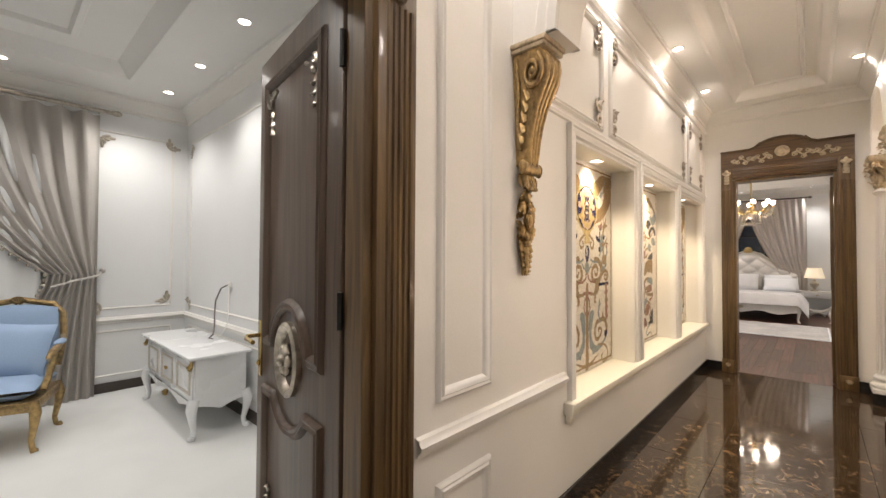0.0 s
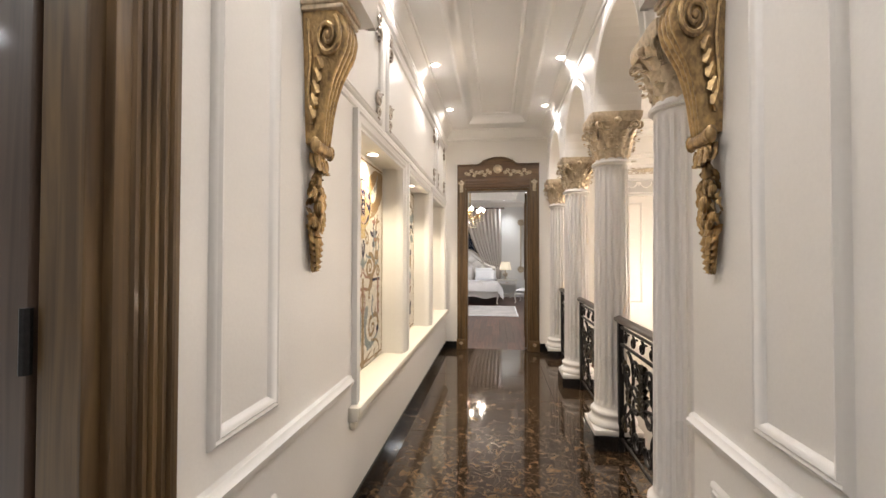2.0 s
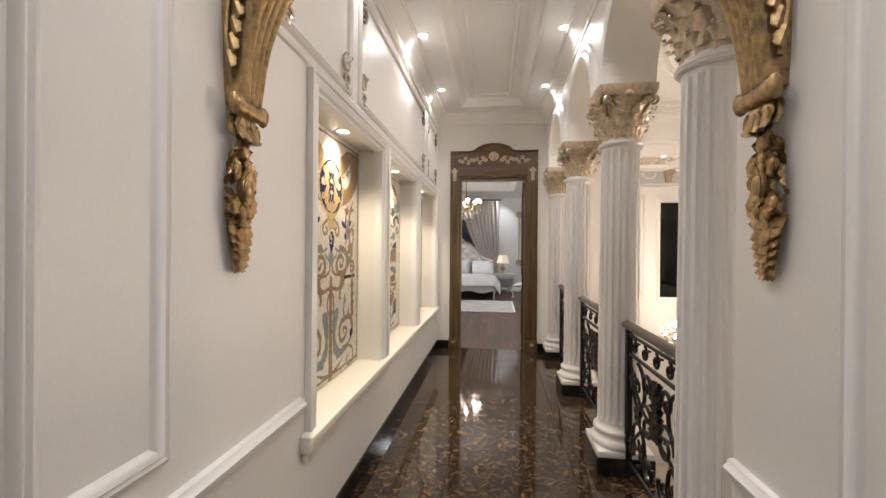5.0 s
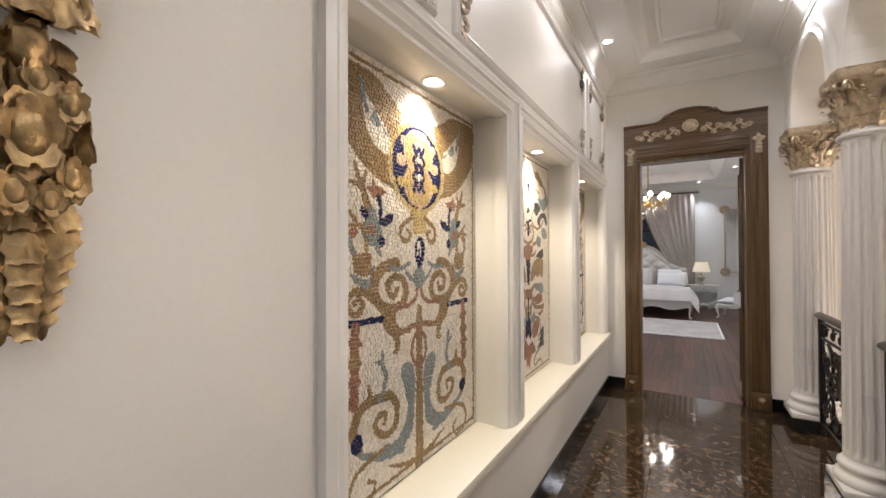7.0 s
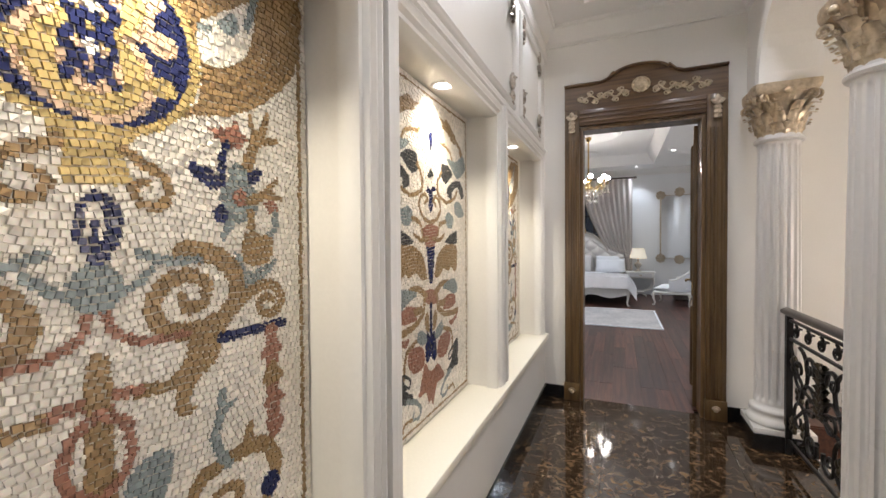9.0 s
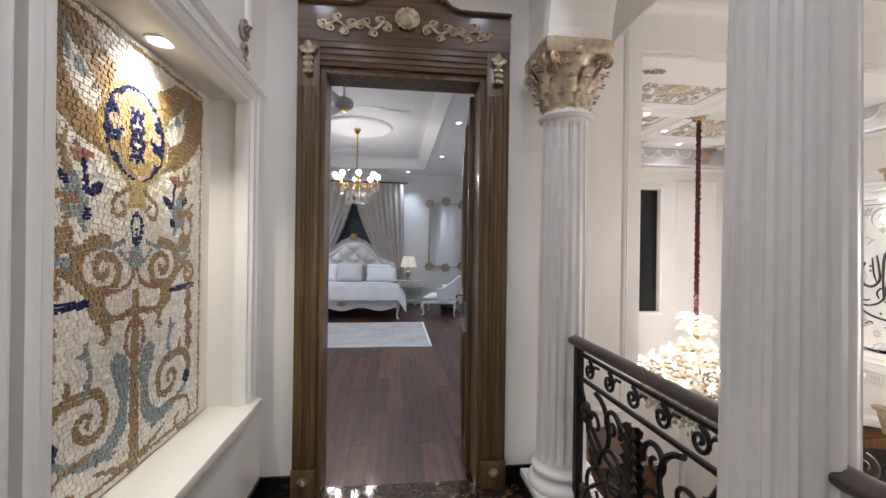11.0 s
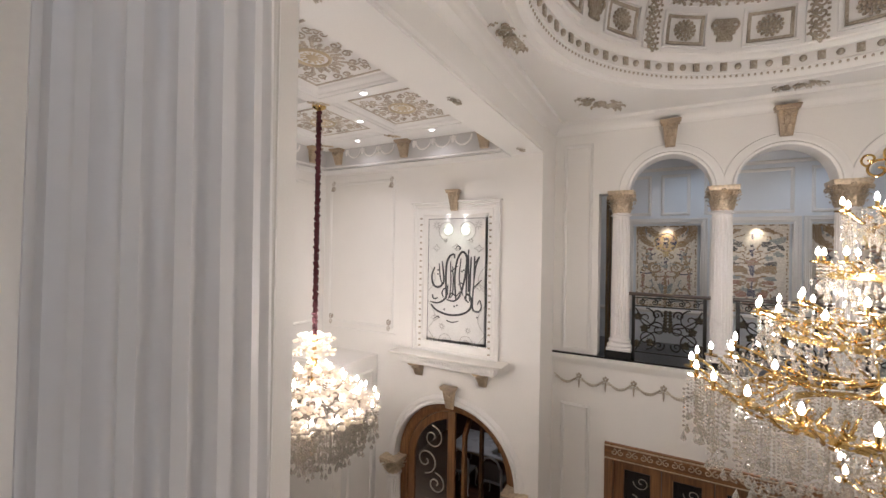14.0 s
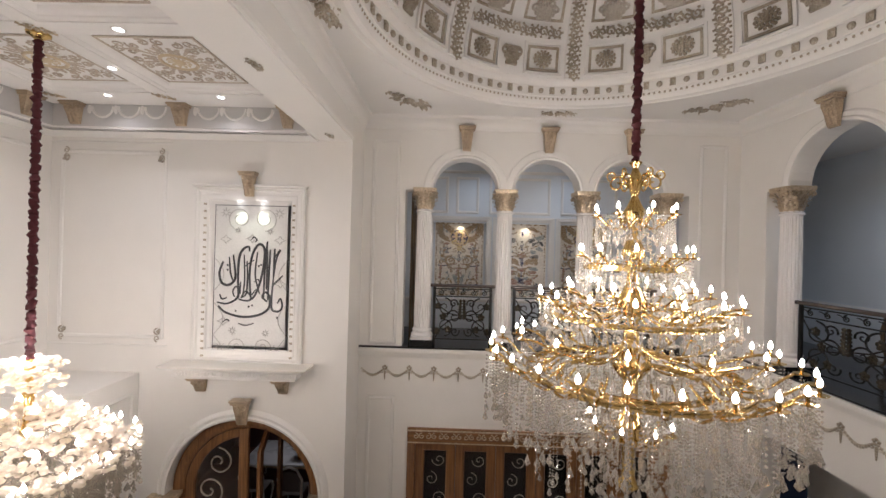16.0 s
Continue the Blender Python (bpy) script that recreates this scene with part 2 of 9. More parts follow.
# ---- mesh helpers ----
class Mesh:
    """Vertices and faces gathered for one mesh."""

    def __init__(self):
        self.v, self.f, self.k = [], [], []

    def add(self, verts, faces, k=0):
        o = len(self.v)
        self.v.extend(tuple(p) for p in verts)
        self.f.extend(tuple(i + o for i in f) for f in faces)
        self.k.extend([k] * len(faces))
        return self

    def box(self, x0, y0, z0, x1, y1, z1, c=0.0, k=0):
        """A box, with its edges cut by c."""
        (x0, x1), (y0, y1), (z0, z1) = sorted((x0, x1)), sorted((y0, y1)), sorted((z0, z1))
        if c <= 0:
            v = [(x, y, z) for z in (z0, z1) for y in (y0, y1) for x in (x0, x1)]
            return self.add(v, [(0, 2, 3, 1), (4, 5, 7, 6), (0, 1, 5, 4), (2, 6, 7, 3), (0, 4, 6, 2), (1, 3, 7, 5)], k)
        bm = bmesh.new()
        bmesh.ops.create_cube(bm, size=1.0)
        for p in bm.verts:
            p.co = Vector((x0 + (p.co.x + 0.5) * (x1 - x0), y0 + (p.co.y + 0.5) * (y1 - y0), z0 + (p.co.z + 0.5) * (z1 - z0)))
        bmesh.ops.bevel(bm, geom=bm.edges[:], offset=min(c, 0.45 * min(x1 - x0, y1 - y0, z1 - z0)), segments=2, affect="EDGES", profile=0.5)
        bm.verts.index_update()
        self.add([p.co for p in bm.verts], [[q.index for q in f.verts] for f in bm.faces], k)
        bm.free()
        return self

    def grid(self, rows, loop=False, k=0, cap=False):
        """Skin over rows of points; loop closes each row."""
        n, o = len(rows[0]), []
        v = [p for r in rows for p in r]
        for i in range(len(rows) - 1):
            for j in range(n if loop else n - 1):
                a, b = i * n + j, i * n + (j + 1) % n
                o.append((a, b, b + n, a + n))
        if cap:
            o.append(tuple(range(n - 1, -1, -1)))
            o.append(tuple(range((len(rows) - 1) * n, len(rows) * n)))
        return self.add(v, o, k)

    def lathe(self, profile, c=(0, 0, 0), seg=24, k=0, turn=None, cap=True):
        """A profile of (radius, z) turned round the upright through c. turn(angle, z): a factor on the radius."""
        rows = []
        for r, z in profile:
            row = []
            for i in range(seg):
                a = 2 * math.pi * i / seg
                q = r * (turn(a, z) if turn else 1)
                row.append((c[0] + q * math.cos(a), c[1] + q * math.sin(a), c[2] + z))
            rows.append(row)
        return self.grid(rows, True, k, cap)

    def ball(self, c, r, seg=8, rings=5, k=0):
        r = r if isinstance(r, (tuple, list)) else (r, r, r)
        rows = []
        for i in range(rings + 1):
            b = math.pi * (i / rings - 0.5)
            w = max(math.cos(b), 0.02)
            rows.append([(c[0] + r[0] * w * math.cos(2 * math.pi * j / seg), c[1] + r[1] * w * math.sin(2 * math.pi * j / seg), c[2] + r[2] * math.sin(b)) for j in range(seg)])
        return self.grid(rows, True, k, True)

    def tube(self, pts, r, seg=6, k=0, closed=False):
        """A round bar along points; r a radius or one per point."""
        p = [Vector(q) for q in pts]
        n, rows = len(p), []
        rad = r if isinstance(r, (list, tuple)) else [r] * n
        up = None
        for i in range(n):
            d = (p[(i + 1) % n] - p[i - 1]) if closed else p[min(i + 1, n - 1)] - p[max(i - 1, 0)]
            d = d.normalized() if d.length > 1e-9 else Vector((0, 0, 1))
            if up is None:
                up = Vector((0, 0, 1)) if abs(d.z) < 0.9 else Vector((1, 0, 0))
            s = d.cross(up)
            s = s.normalized() if s.length > 1e-6 else d.orthogonal().normalized()
            up = s.cross(d).normalized()
            rows.append([tuple(p[i] + rad[i] * (math.cos(2 * math.pi * j / seg) * s + math.sin(2 * math.pi * j / seg) * up)) for j in range(seg)])
        if closed:
            rows.append(rows[0])
        return self.grid(rows, True, k, not closed)

    def strip(self, path, profile, to, closed=False, k=0):
        """A moulding: profile points (aside, out) carried along a plane path of (u, w), with mitred corners; to(u, w, out) gives the place."""
        if path[0] == path[-1]:
            path, closed = path[:-1], True
        n = len(path)
        rows = []
        for i in range(n):
            q = path[i]
            a = path[(i - 1) % n] if closed or i else None
            b = path[(i + 1) % n] if closed or i < n - 1 else None

            def normal(s, e):
                dx, dy = e[0] - s[0], e[1] - s[1]
                h = math.hypot(dx, dy) or 1
                return (-dy / h, dx / h)

            if a is None:
                m = normal(q, b)
            elif b is None:
                m = normal(a, q)
            else:
                m1, m2 = normal(a, q), normal(q, b)
                g = 1 + m1[0] * m2[0] + m1[1] * m2[1]
                g = max(g, 0.2)
                m = ((m1[0] + m2[0]) / g, (m1[1] + m2[1]) / g)
            rows.append([to(q[0] + m[0] * s, q[1] + m[1] * s, o) for s, o in profile])
        if closed:
            rows.append(rows[0])
        return self.grid(rows, False, k)

    def moved(self, m, other):
        """Adds another gathering, moved by a matrix."""
        o = len(self.v)
        self.v.extend(tuple(m @ Vector(p)) for p in other.v)
        self.f.extend(tuple(i + o for i in f) for f in other.f)
        self.k.extend(other.k)
        return self

    def data(self, name, mats, smooth=False):
        me = bpy.data.meshes.new(name)
        me.from_pydata(self.v, [], self.f)
        for m in mats if isinstance(mats, (list, tuple)) else [mats]:
            me.materials.append(m)
        if any(self.k):
            me.polygons.foreach_set("material_index", self.k)
        bm = bmesh.new()
        bm.from_mesh(me)
        bmesh.ops.recalc_face_normals(bm, faces=bm.faces[:])
        bm.to_mesh(me)
        bm.free()
        if smooth:
            me.polygons.foreach_set("use_smooth", [True] * len(me.polygons))
            me.set_sharp_from_angle(angle=radians(42))
        return me


def part(name, mesh, mats, parent=None, label="", smooth=True):
    """One mesh object under a thing or a part."""
    ob = new(name, mesh.data(name, mats, smooth))
    ob.parent = parent
    if label:
        ob["label"] = label
    return ob


def structure(name, mesh, mats, label, category, smooth=False):
    return tagged(part(name, mesh, mats, None, "", smooth), label, category, "", "structure")


def thing(name, m, label, category, group=""):
    """An Empty at a thing's base, which its parts hang from."""
    ob = new(name)
    ob.empty_display_size = 0.1
    ob.matrix_basis = m
    return tagged(ob, label, category, group)


def on_x(x, sign=1):
    """Wall plane x = const: u along y, w up, out away from the wall."""
    return lambda u, w, o: (x + sign * o, u, w)


def on_y(y, sign=1):
    return lambda u, w, o: (u, y + sign * o, w)


def on_z(z, sign=1):
    return lambda u, w, o: (u, w, z + sign * o)


def rect(u0, w0, u1, w1):
    """Anticlockwise, so that a moulding's aside runs inwards."""
    return [(u0, w0), (u1, w0), (u1, w1), (u0, w1), (u0, w0)]


PANEL = [(0, 0), (0.003, 0.012), (0.013, 0.019), (0.021, 0.013), (0.028, 0.021), (0.037, 0.018), (0.046, 0.007), (0.053, 0.0)]
FINE = [(0, 0), (0.003, 0.008), (0.012, 0.012), (0.019, 0.006), (0.022, 0)]


def arc(cu, cw, r, a0, a1, n=24):
    return [(cu + r * math.cos(radians(a0 + (a1 - a0) * i / n)), cw + r * math.sin(radians(a0 + (a1 - a0) * i / n))) for i in range(n + 1)]


def arch_fill(m, u0, u1, spring, top, r, to, d0, d1, rise=None, n=20):
    """The wall over an arch, between u0 and u1 and from its springing to top, from depth d0 to d1."""
    c, rise = (u0 + u1) / 2, rise or r
    under = [(c - r * math.cos(math.pi * i / n), spring + rise * math.sin(math.pi * i / n)) for i in range(n + 1)]
    line = ([(u0, spring)] if u0 < c - r - 1e-4 else []) + under + ([(u1, spring)] if u1 > c + r + 1e-4 else [])
    for d in (d0, d1):
        m.grid([[to(u, w, d) for u, w in line], [to(u, top, d) for u, w in line]])
    m.grid([[to(u, w, d0) for u, w in line], [to(u, w, d1) for u, w in line]])
    for u in (u0, u1):
        m.add([to(u, spring, d0), to(u, spring, d1), to(u, top, d1), to(u, top, d0)], [(0, 1, 2, 3)])
    m.add([to(u0, top, d0), to(u1, top, d0), to(u1, top, d1), to(u0, top, d1)], [(0, 1, 2, 3)])


def spiral(c, r, turns, a0=0.0, sense=1, n=26, tail=0.12):
    """Points (u, w) of a scroll that winds in from radius r to the middle."""
    return [(c[0] + r * (1 - (1 - tail) * i / n) * math.cos(radians(a0) + sense * 2 * math.pi * turns * i / n), c[1] + r * (1 - (1 - tail) * i / n) * math.sin(radians(a0) + sense * 2 * math.pi * turns * i / n)) for i in range(n + 1)]


# ---- large structure ----
END, CEILZ, HALLZ, LOWZ = 6.48, 3.31, 3.58, -3.9
COLX, COLS = 1.622, (6.215, 4.95, 3.57, 2.375)
OPX = 7.86
OCOLS = (6.26, 5.0, 3.74, 2.48)
ATR = (1.80, 1.43, OPX, 7.22)  # atrium in plan

# corridor floor slab (the tiles lie on it), bedroom floor, far galleries, first room
m = Mesh().box(-0.2, -2.2, -0.25, 1.80, END + 0.14, -0.012)
structure("floor_corridor", m, BLACK, "dark stone corridor floor under polished tiles", "floor")
m = Mesh().box(-4.2, END + 0.14, -0.25, 2.48, 14.7, -0.012)
structure("floor_bedroom", m, PLANK, "dark red-brown timber bedroom floor", "floor")
CARPET = surface("white_carpet", (0.80, 0.81, 0.80), 0.9, grain=220, vary=0.08, bump=0.5)
m = Mesh().box(-4.7, -2.7, -0.25, -0.2, 1.95, 0.0)
structure("floor_first_room", m, CARPET, "white carpeted floor of the sitting room", "floor")
m = Mesh().box(OPX + 0.02, -0.8, -0.25, 9.75, 7.4, 0.004).box(1.81, -0.8, -0.25, OPX + 0.02, 1.41, 0.004)
structure("floor_galleries", m, BLACK, "polished black floor of the far galleries", "floor")
m = Mesh().box(1.80, 0.0, LOWZ - 0.2, 12.5, 11.6, LOWZ)
structure("floor_lower_hall", m, surface("beige_marble", (0.55, 0.48, 0.40), 0.12, grain=12, vary=0.15, bump=0), "pale polished marble floor of the lower hall", "floor")

# left corridor wall with the door opening and the three niches
WX = -0.02
NZ0, NZ1, NX = 0.60, 2.12, -0.187
NICHES = ((2.49, 3.57), (3.77, 4.86), (5.06, 6.22))
m = Mesh()
m.box(-0.26, -2.2, 0, WX, 0.02, CEILZ).box(-0.26, 0.02, 2.40, WX, 1.0, CEILZ).box(-0.26, 1.0, 0, WX, NICHES[0][0], CEILZ)
m.box(-0.26, NICHES[0][0], 0, WX, NICHES[2][1], NZ0).box(-0.26, NICHES[0][0], NZ1, WX, NICHES[2][1], CEILZ)
m.box(-0.26, NICHES[2][1], 0, WX, END, CEILZ)
for a, b in ((NICHES[0][1], NICHES[1][0]), (NICHES[1][1], NICHES[2][0])):
    m.box(-0.26, a, NZ0, WX, b, NZ1)
wall_left = structure("wall_left", m, WALL, "cream painted corridor wall with panel mouldings", "wall")
m = Mesh()
for a, b in NICHES:
    m.box(-0.26, a, NZ0, NX - 0.006, b, NZ1)
structure("wall_niche_backs", m, NICHE, "cream backs of the lit wall niches", "wall")

# end wall round the bedroom door
DX0, DX1, DZ = 0.285, 1.235, 2.42
m = Mesh().box(-0.2, END, 0, DX0, END + 0.14, HALLZ).box(DX1, END, 0, 1.80, END + 0.14, HALLZ).box(DX0, END, DZ, DX1, END + 0.14, HALLZ)
m.box(1.50, END + 0.14, 0, 1.80, 7.20, HALLZ).box(1.80, 7.20, LOWZ, 2.69, 7.34, HALLZ)
structure("wall_end", m, WALL, "cream painted end wall round the bedroom door", "wall")

# right corridor wall and the south end
RX = 1.56
m = Mesh().box(RX, 1.25, 0, 1.80, 2.13, CEILZ).box(RX - 0.07, -2.2, 0, 1.80, 1.25, CEILZ)
structure("wall_right", m, WALL, "cream painted wall panel beside the balcony", "wall")
structure("wall_south", Mesh().box(-0.2, -2.4, 0, 1.80, -2.2, CEILZ), WALL, "plain cream wall closing the corridor", "wall")

# arcade over our columns
SPRING, AR = 2.46, 0.50
m = Mesh()
cuts = [2.13, COLS[3], COLS[2], COLS[1], COLS[0], END]
for a, b in zip(cuts[1:4], cuts[2:5]):
    arch_fill(m, a, b, SPRING, HALLZ, AR, on_x(1.50), 0, 0.28)
m.box(1.50, 2.13, SPRING, 1.78, COLS[3], HALLZ).box(1.50, COLS[0], SPRING, 1.78, END, HALLZ)
structure("wall_arcade", m, WALL, "cream arcade wall with round arches over columns", "wall")
for s, x in ((-1, 1.50), (1, 1.78)):
    m = Mesh()
    for a, b in zip(cuts[1:4], cuts[2:5]):
        m.strip(arc((a + b) / 2, SPRING, AR, 0, 180), [(0, 0), (-0.002, 0.03), (-0.03, 0.04), (-0.05, 0.022), (-0.09, 0.03), (-0.11, 0.018), (-0.12, 0)], on_x(x, s))
    structure("trim_arcade", m, TRIM, "cream moulded arch surrounds", "moulding", True)

# cross arch on the gilded brackets
m = Mesh()
arch_fill(m, WX, RX, 2.42, CEILZ, 0.56, on_y(1.83), 0, 0.22, rise=0.62)
structure("wall_cross_arch", m, TRIM, "cream arch spanning the corridor", "arch", True)
m = Mesh()
path = [((RX + WX) / 2 - 0.56 * math.cos(math.pi * i / 24), 2.42 + 0.62 * math.sin(math.pi * i / 24)) for i in range(25)]
for y, s in ((1.83, -1), (2.05, 1)):
    m.strip(path, [(0, 0), (0.004, 0.02), (0.04, 0.025), (0.06, 0.01), (0.10, 0.014), (0.115, 0)], on_y(y, s))
structure("trim_cross_arch", m, TRIM, "moulding along the corridor arch", "moulding", True)

# corridor ceiling with its sunk tray
m = Mesh()
T0, T1, TY0, TY1 = 0.37, 1.14, 2.35, 6.08
m.box(-0.2, -2.2, CEILZ, T0, END, CEILZ + 0.2).box(T1, -2.2, CEILZ, 1.50, END, CEILZ + 0.2)
m.box(T0, -2.2, CEILZ, T1, TY0, CEILZ + 0.2).box(T0, TY1, CEILZ, T1, END, CEILZ + 0.2).box(T0, TY0, CEILZ + 0.07, T1, TY1, CEILZ + 0.2)
m.strip(rect(T0, TY0, T1, TY1), [(-0.05, 0), (-0.045, -0.016), (-0.02, -0.024), (-0.004, -0.014), (0.01, 0.012), (0.035, 0.03), (0.05, 0.06), (0.075, 0.07)], on_z(CEILZ))
m.strip(rect(T0 + 0.15, TY0 + 0.15, T1 - 0.15, TY1 - 0.15), [(0, 0.07), (0.006, 0.055), (0.03, 0.05), (0.04, 0.07)], on_z(CEILZ))
structure("ceiling_corridor", m, CEIL, "white corridor ceiling with a moulded tray", "ceiling", True)
CROWN = [(0, -0.16), (0.012, -0.155), (0.016, -0.13), (0.03, -0.12), (0.05, -0.075), (0.085, -0.045), (0.09, -0.03), (0.105, -0.025), (0.11, 0)]
m = Mesh()
m.strip([(WX, 2.05), (WX, END), (1.50, END), (1.50, 2.05)][::-1], CROWN, on_z(CEILZ))
m.strip([(WX, -2.2), (WX, 1.83)][::-1], CROWN, on_z(CEILZ))
structure("cornice_corridor", m, TRIM, "white moulded cornice of the corridor", "cornice", True)

# black skirtings of the corridor
m = Mesh()
m.box(WX, 1.205, 0, -0.004, END, 0.115, 0.003).box(-0.004, END - 0.014, 0, 0.16, END, 0.115, 0.003).box(1.38, END - 0.014, 0, 1.60, END, 0.115, 0.003)
m.box(RX - 0.014, 1.25, 0, RX, 2.13, 0.115, 0.003)
structure("baseboard_corridor", m, BLACK, "polished black stone skirting", "skirting")

# dado rails and panel mouldings of the corridor walls
DADO = [(-0.035, 0), (-0.03, 0.012), (-0.012, 0.016), (-0.004, 0.03), (0.012, 0.034), (0.022, 0.022), (0.035, 0.018), (0.04, 0)]
m = Mesh()
m.strip([(1.205, 0.745), (2.36, 0.745)], DADO, on_x(WX))
m.strip([(1.25, 0.72), (2.13, 0.72)], DADO, on_x(RX, -1))
for u0, w0, u1, w1 in ((1.307, 0.88, 1.65, 3.0), (1.307, 0.2, 1.65, 0.58)):
    m.strip(rect(u0, w0, u1, w1), PANEL, on_x(WX))
m.strip(rect(1.36, 0.85, 1.72, 3.0), PANEL, on_x(RX, -1))
m.strip(rect(1.36, 0.2, 1.98, 0.56), PANEL, on_x(RX, -1))
m.strip(rect(0.62, 0.85, 1.08, 3.0), PANEL, on_x(RX - 0.07, -1))
for u0, u1 in ((2.14, 2.93), (3.05, 5.30), (5.45, 6.22)):
    m.strip(rect(u0, 2.27, u1, 2.99), PANEL, on_x(WX))
m.strip([(2.05, 2.235), (END, 2.235)], [(-0.02, 0), (-0.015, 0.012), (0.0, 0.018), (0.015, 0.010), (0.02, 0)], on_x(WX))
m.strip([(2.05, 3.08), (END, 3.08)], [(-0.03, 0), (-0.025, 0.02), (0.0, 0.035), (0.02, 0.03), (0.03, 0)], on_x(WX))
structure("trim_corridor", m, TRIM, "cream wall panel mouldings and dado rails", "moulding", True)

# moulded frames and sill of the niches
NF = [(0.0, 0.0), (0.0, 0.03), (0.012, 0.034), (0.02, 0.024), (0.035, 0.03), (0.05, 0.022), (0.062, 0.026), (0.075, 0.012), (0.09, 0.012), (0.10, -0.01), (0.10, -0.05)]
for a, b in NICHES:
    m = Mesh()
    m.strip([(b + 0.085, NZ0), (b + 0.085, NZ1 + 0.085), (a - 0.085, NZ1 + 0.085), (a - 0.085, NZ0)], NF, on_x(WX))
    structure("trim_niche_frame", m, TRIM, "cream moulded frame of a lit niche", "niche frame", True)
m = Mesh()
m.box(NX - 0.005, 2.37, NZ0 - 0.03, 0.04, 6.33, NZ0 + 0.012, 0.006)
m.strip([(2.37, NZ0 - 0.03), (6.33, NZ0 - 0.03)], [(0, 0.055), (-0.012, 0.05), (-0.02, 0.035), (-0.035, 0.03), (-0.05, 0.0)], on_x(WX))
m.box(WX, 2.355, NZ0 - 0.06, 0.035, 2.45, NZ0 + 0.016, 0.008).box(WX, 2.37, NZ0 - 0.11, 0.015, 2.435, NZ0 - 0.06, 0.014)
structure("sill_niches", m, NICHE, "long cream stone sill under the niches", "sill", True)

# ---- atrium shell ----
PIER = (7.12, 2.69)
m = Mesh()
oc = OCOLS
for a, b in zip(oc[1:][::-1], oc[:-1][::-1]):
    arch_fill(m, a, b, SPRING, HALLZ, AR, on_x(OPX), 0, 0.28)
m.box(OPX, oc[0], SPRING, OPX + 0.28, 6.56, HALLZ).box(OPX, 2.2, SPRING, OPX + 0.28, oc[3], HALLZ)
m.box(OPX, 6.56, 0, OPX + 0.28, 7.22, HALLZ).box(OPX, 1.23, 0, OPX + 0.28, 2.2, HALLZ)
m.box(OPX, 6.4, LOWZ, OPX + 0.28, 7.22, 0.0).box(OPX, 1.23, LOWZ, OPX + 0.28, 2.45, 0.0).box(OPX, 2.45, -1.24, OPX + 0.28, 6.4, 0.0)
structure("wall_opposite", m, WALL, "cream atrium wall with an upper arcade", "wall")
m = Mesh()
for a, b in zip(oc[1:], oc[:-1]):
    m.strip(arc((a + b) / 2, SPRING, AR, 0, 180), [(0, 0), (-0.002, 0.03), (-0.03, 0.04), (-0.05, 0.022), (-0.09, 0.03), (-0.12, 0.022), (-0.145, 0.026), (-0.155, 0)], on_x(OPX, -1))
for u0, u1 in ((6.65, 7.08), (1.63, 2.05)):
    m.strip(rect(u0, 0.06, u1, 3.24), PANEL, on_x(OPX, -1))
    m.strip(rect(u0, -3.6, u1, -0.75), PANEL, on_x(OPX, -1))
m.strip([(1.43, -0.05), (7.22, -0.05)], [(-0.10, 0), (-0.09, 0.03), (-0.05, 0.04), (-0.02, 0.075), (0.02, 0.085), (0.055, 0.085), (0.055, 0.0)], on_x(OPX, -1))
m.strip([(2.9, -0.05), (OPX, -0.05)], [(-0.10, 0), (-0.09, 0.03), (-0.05, 0.04), (-0.02, 0.075), (0.02, 0.085), (0.055, 0.085), (0.055, 0.0)], on_y(1.43))
structure("trim_opposite", m, TRIM, "cream mouldings of the atrium wall", "moulding", True)
m = Mesh().box(OPX - 0.05, 1.43, 0.005, OPX + 0.3, 7.22, 0.03, 0.004).box(2.0, 1.15, 0.005, OPX - 0.05, 1.48, 0.03, 0.004)
structure("sill_galleries", m, BLACK, "black stone edge of the galleries", "sill")

# south side of the atrium: gallery with arches
SCOLS, SAR = (7.08, 5.5, 3.92, 2.34), 0.66
m = Mesh()
for a, b in zip(SCOLS[1:][::-1], SCOLS[:-1][::-1]):
    arch_fill(m, a, b, SPRING, HALLZ, SAR, on_y(1.15), 0, 0.28)
m.box(SCOLS[0], 1.15, SPRING, 7.33, 1.43, HALLZ).box(7.33, 1.15, LOWZ, OPX, 1.43, HALLZ).box(2.1, 1.15, SPRING, SCOLS[3], 1.43, HALLZ).box(1.80, 1.15, LOWZ, 2.1, 1.43, HALLZ)
m.box(2.1, 1.15, -0.9, 7.33, 1.43, 0.0)
structure("wall_south_gallery", m, WALL, "cream gallery wall with round arches", "wall")
m = Mesh()
for a, b in zip(SCOLS[1:], SCOLS[:-1]):
    m.strip(arc((a + b) / 2, SPRING, SAR, 0, 180), [(0, 0), (-0.002, 0.03), (-0.03, 0.04), (-0.05, 0.022), (-0.09, 0.03), (-0.11, 0.018), (-0.12, 0)], on_y(1.43))
structure("trim_south_arches", m, TRIM, "cream moulded arch surrounds of the gallery", "moulding", True)
m = Mesh().box(1.80, -1.0, 0, 9.75, -0.8, HALLZ).box(9.58, -0.8, 0, 9.75, 7.4, 0.585).box(9.58, -0.8, 2.085, 9.75, 7.4, HALLZ)
ys = (-0.8, 2.72, 3.70, 3.90, 4.93, 5.13, 6.2, 7.4)
for a, b in ((ys[0], ys[1]), (ys[2], ys[3]), (ys[4], ys[5]), (ys[6], ys[7])):
    m.box(9.58, a, 0.585, 9.75, b, 2.085)
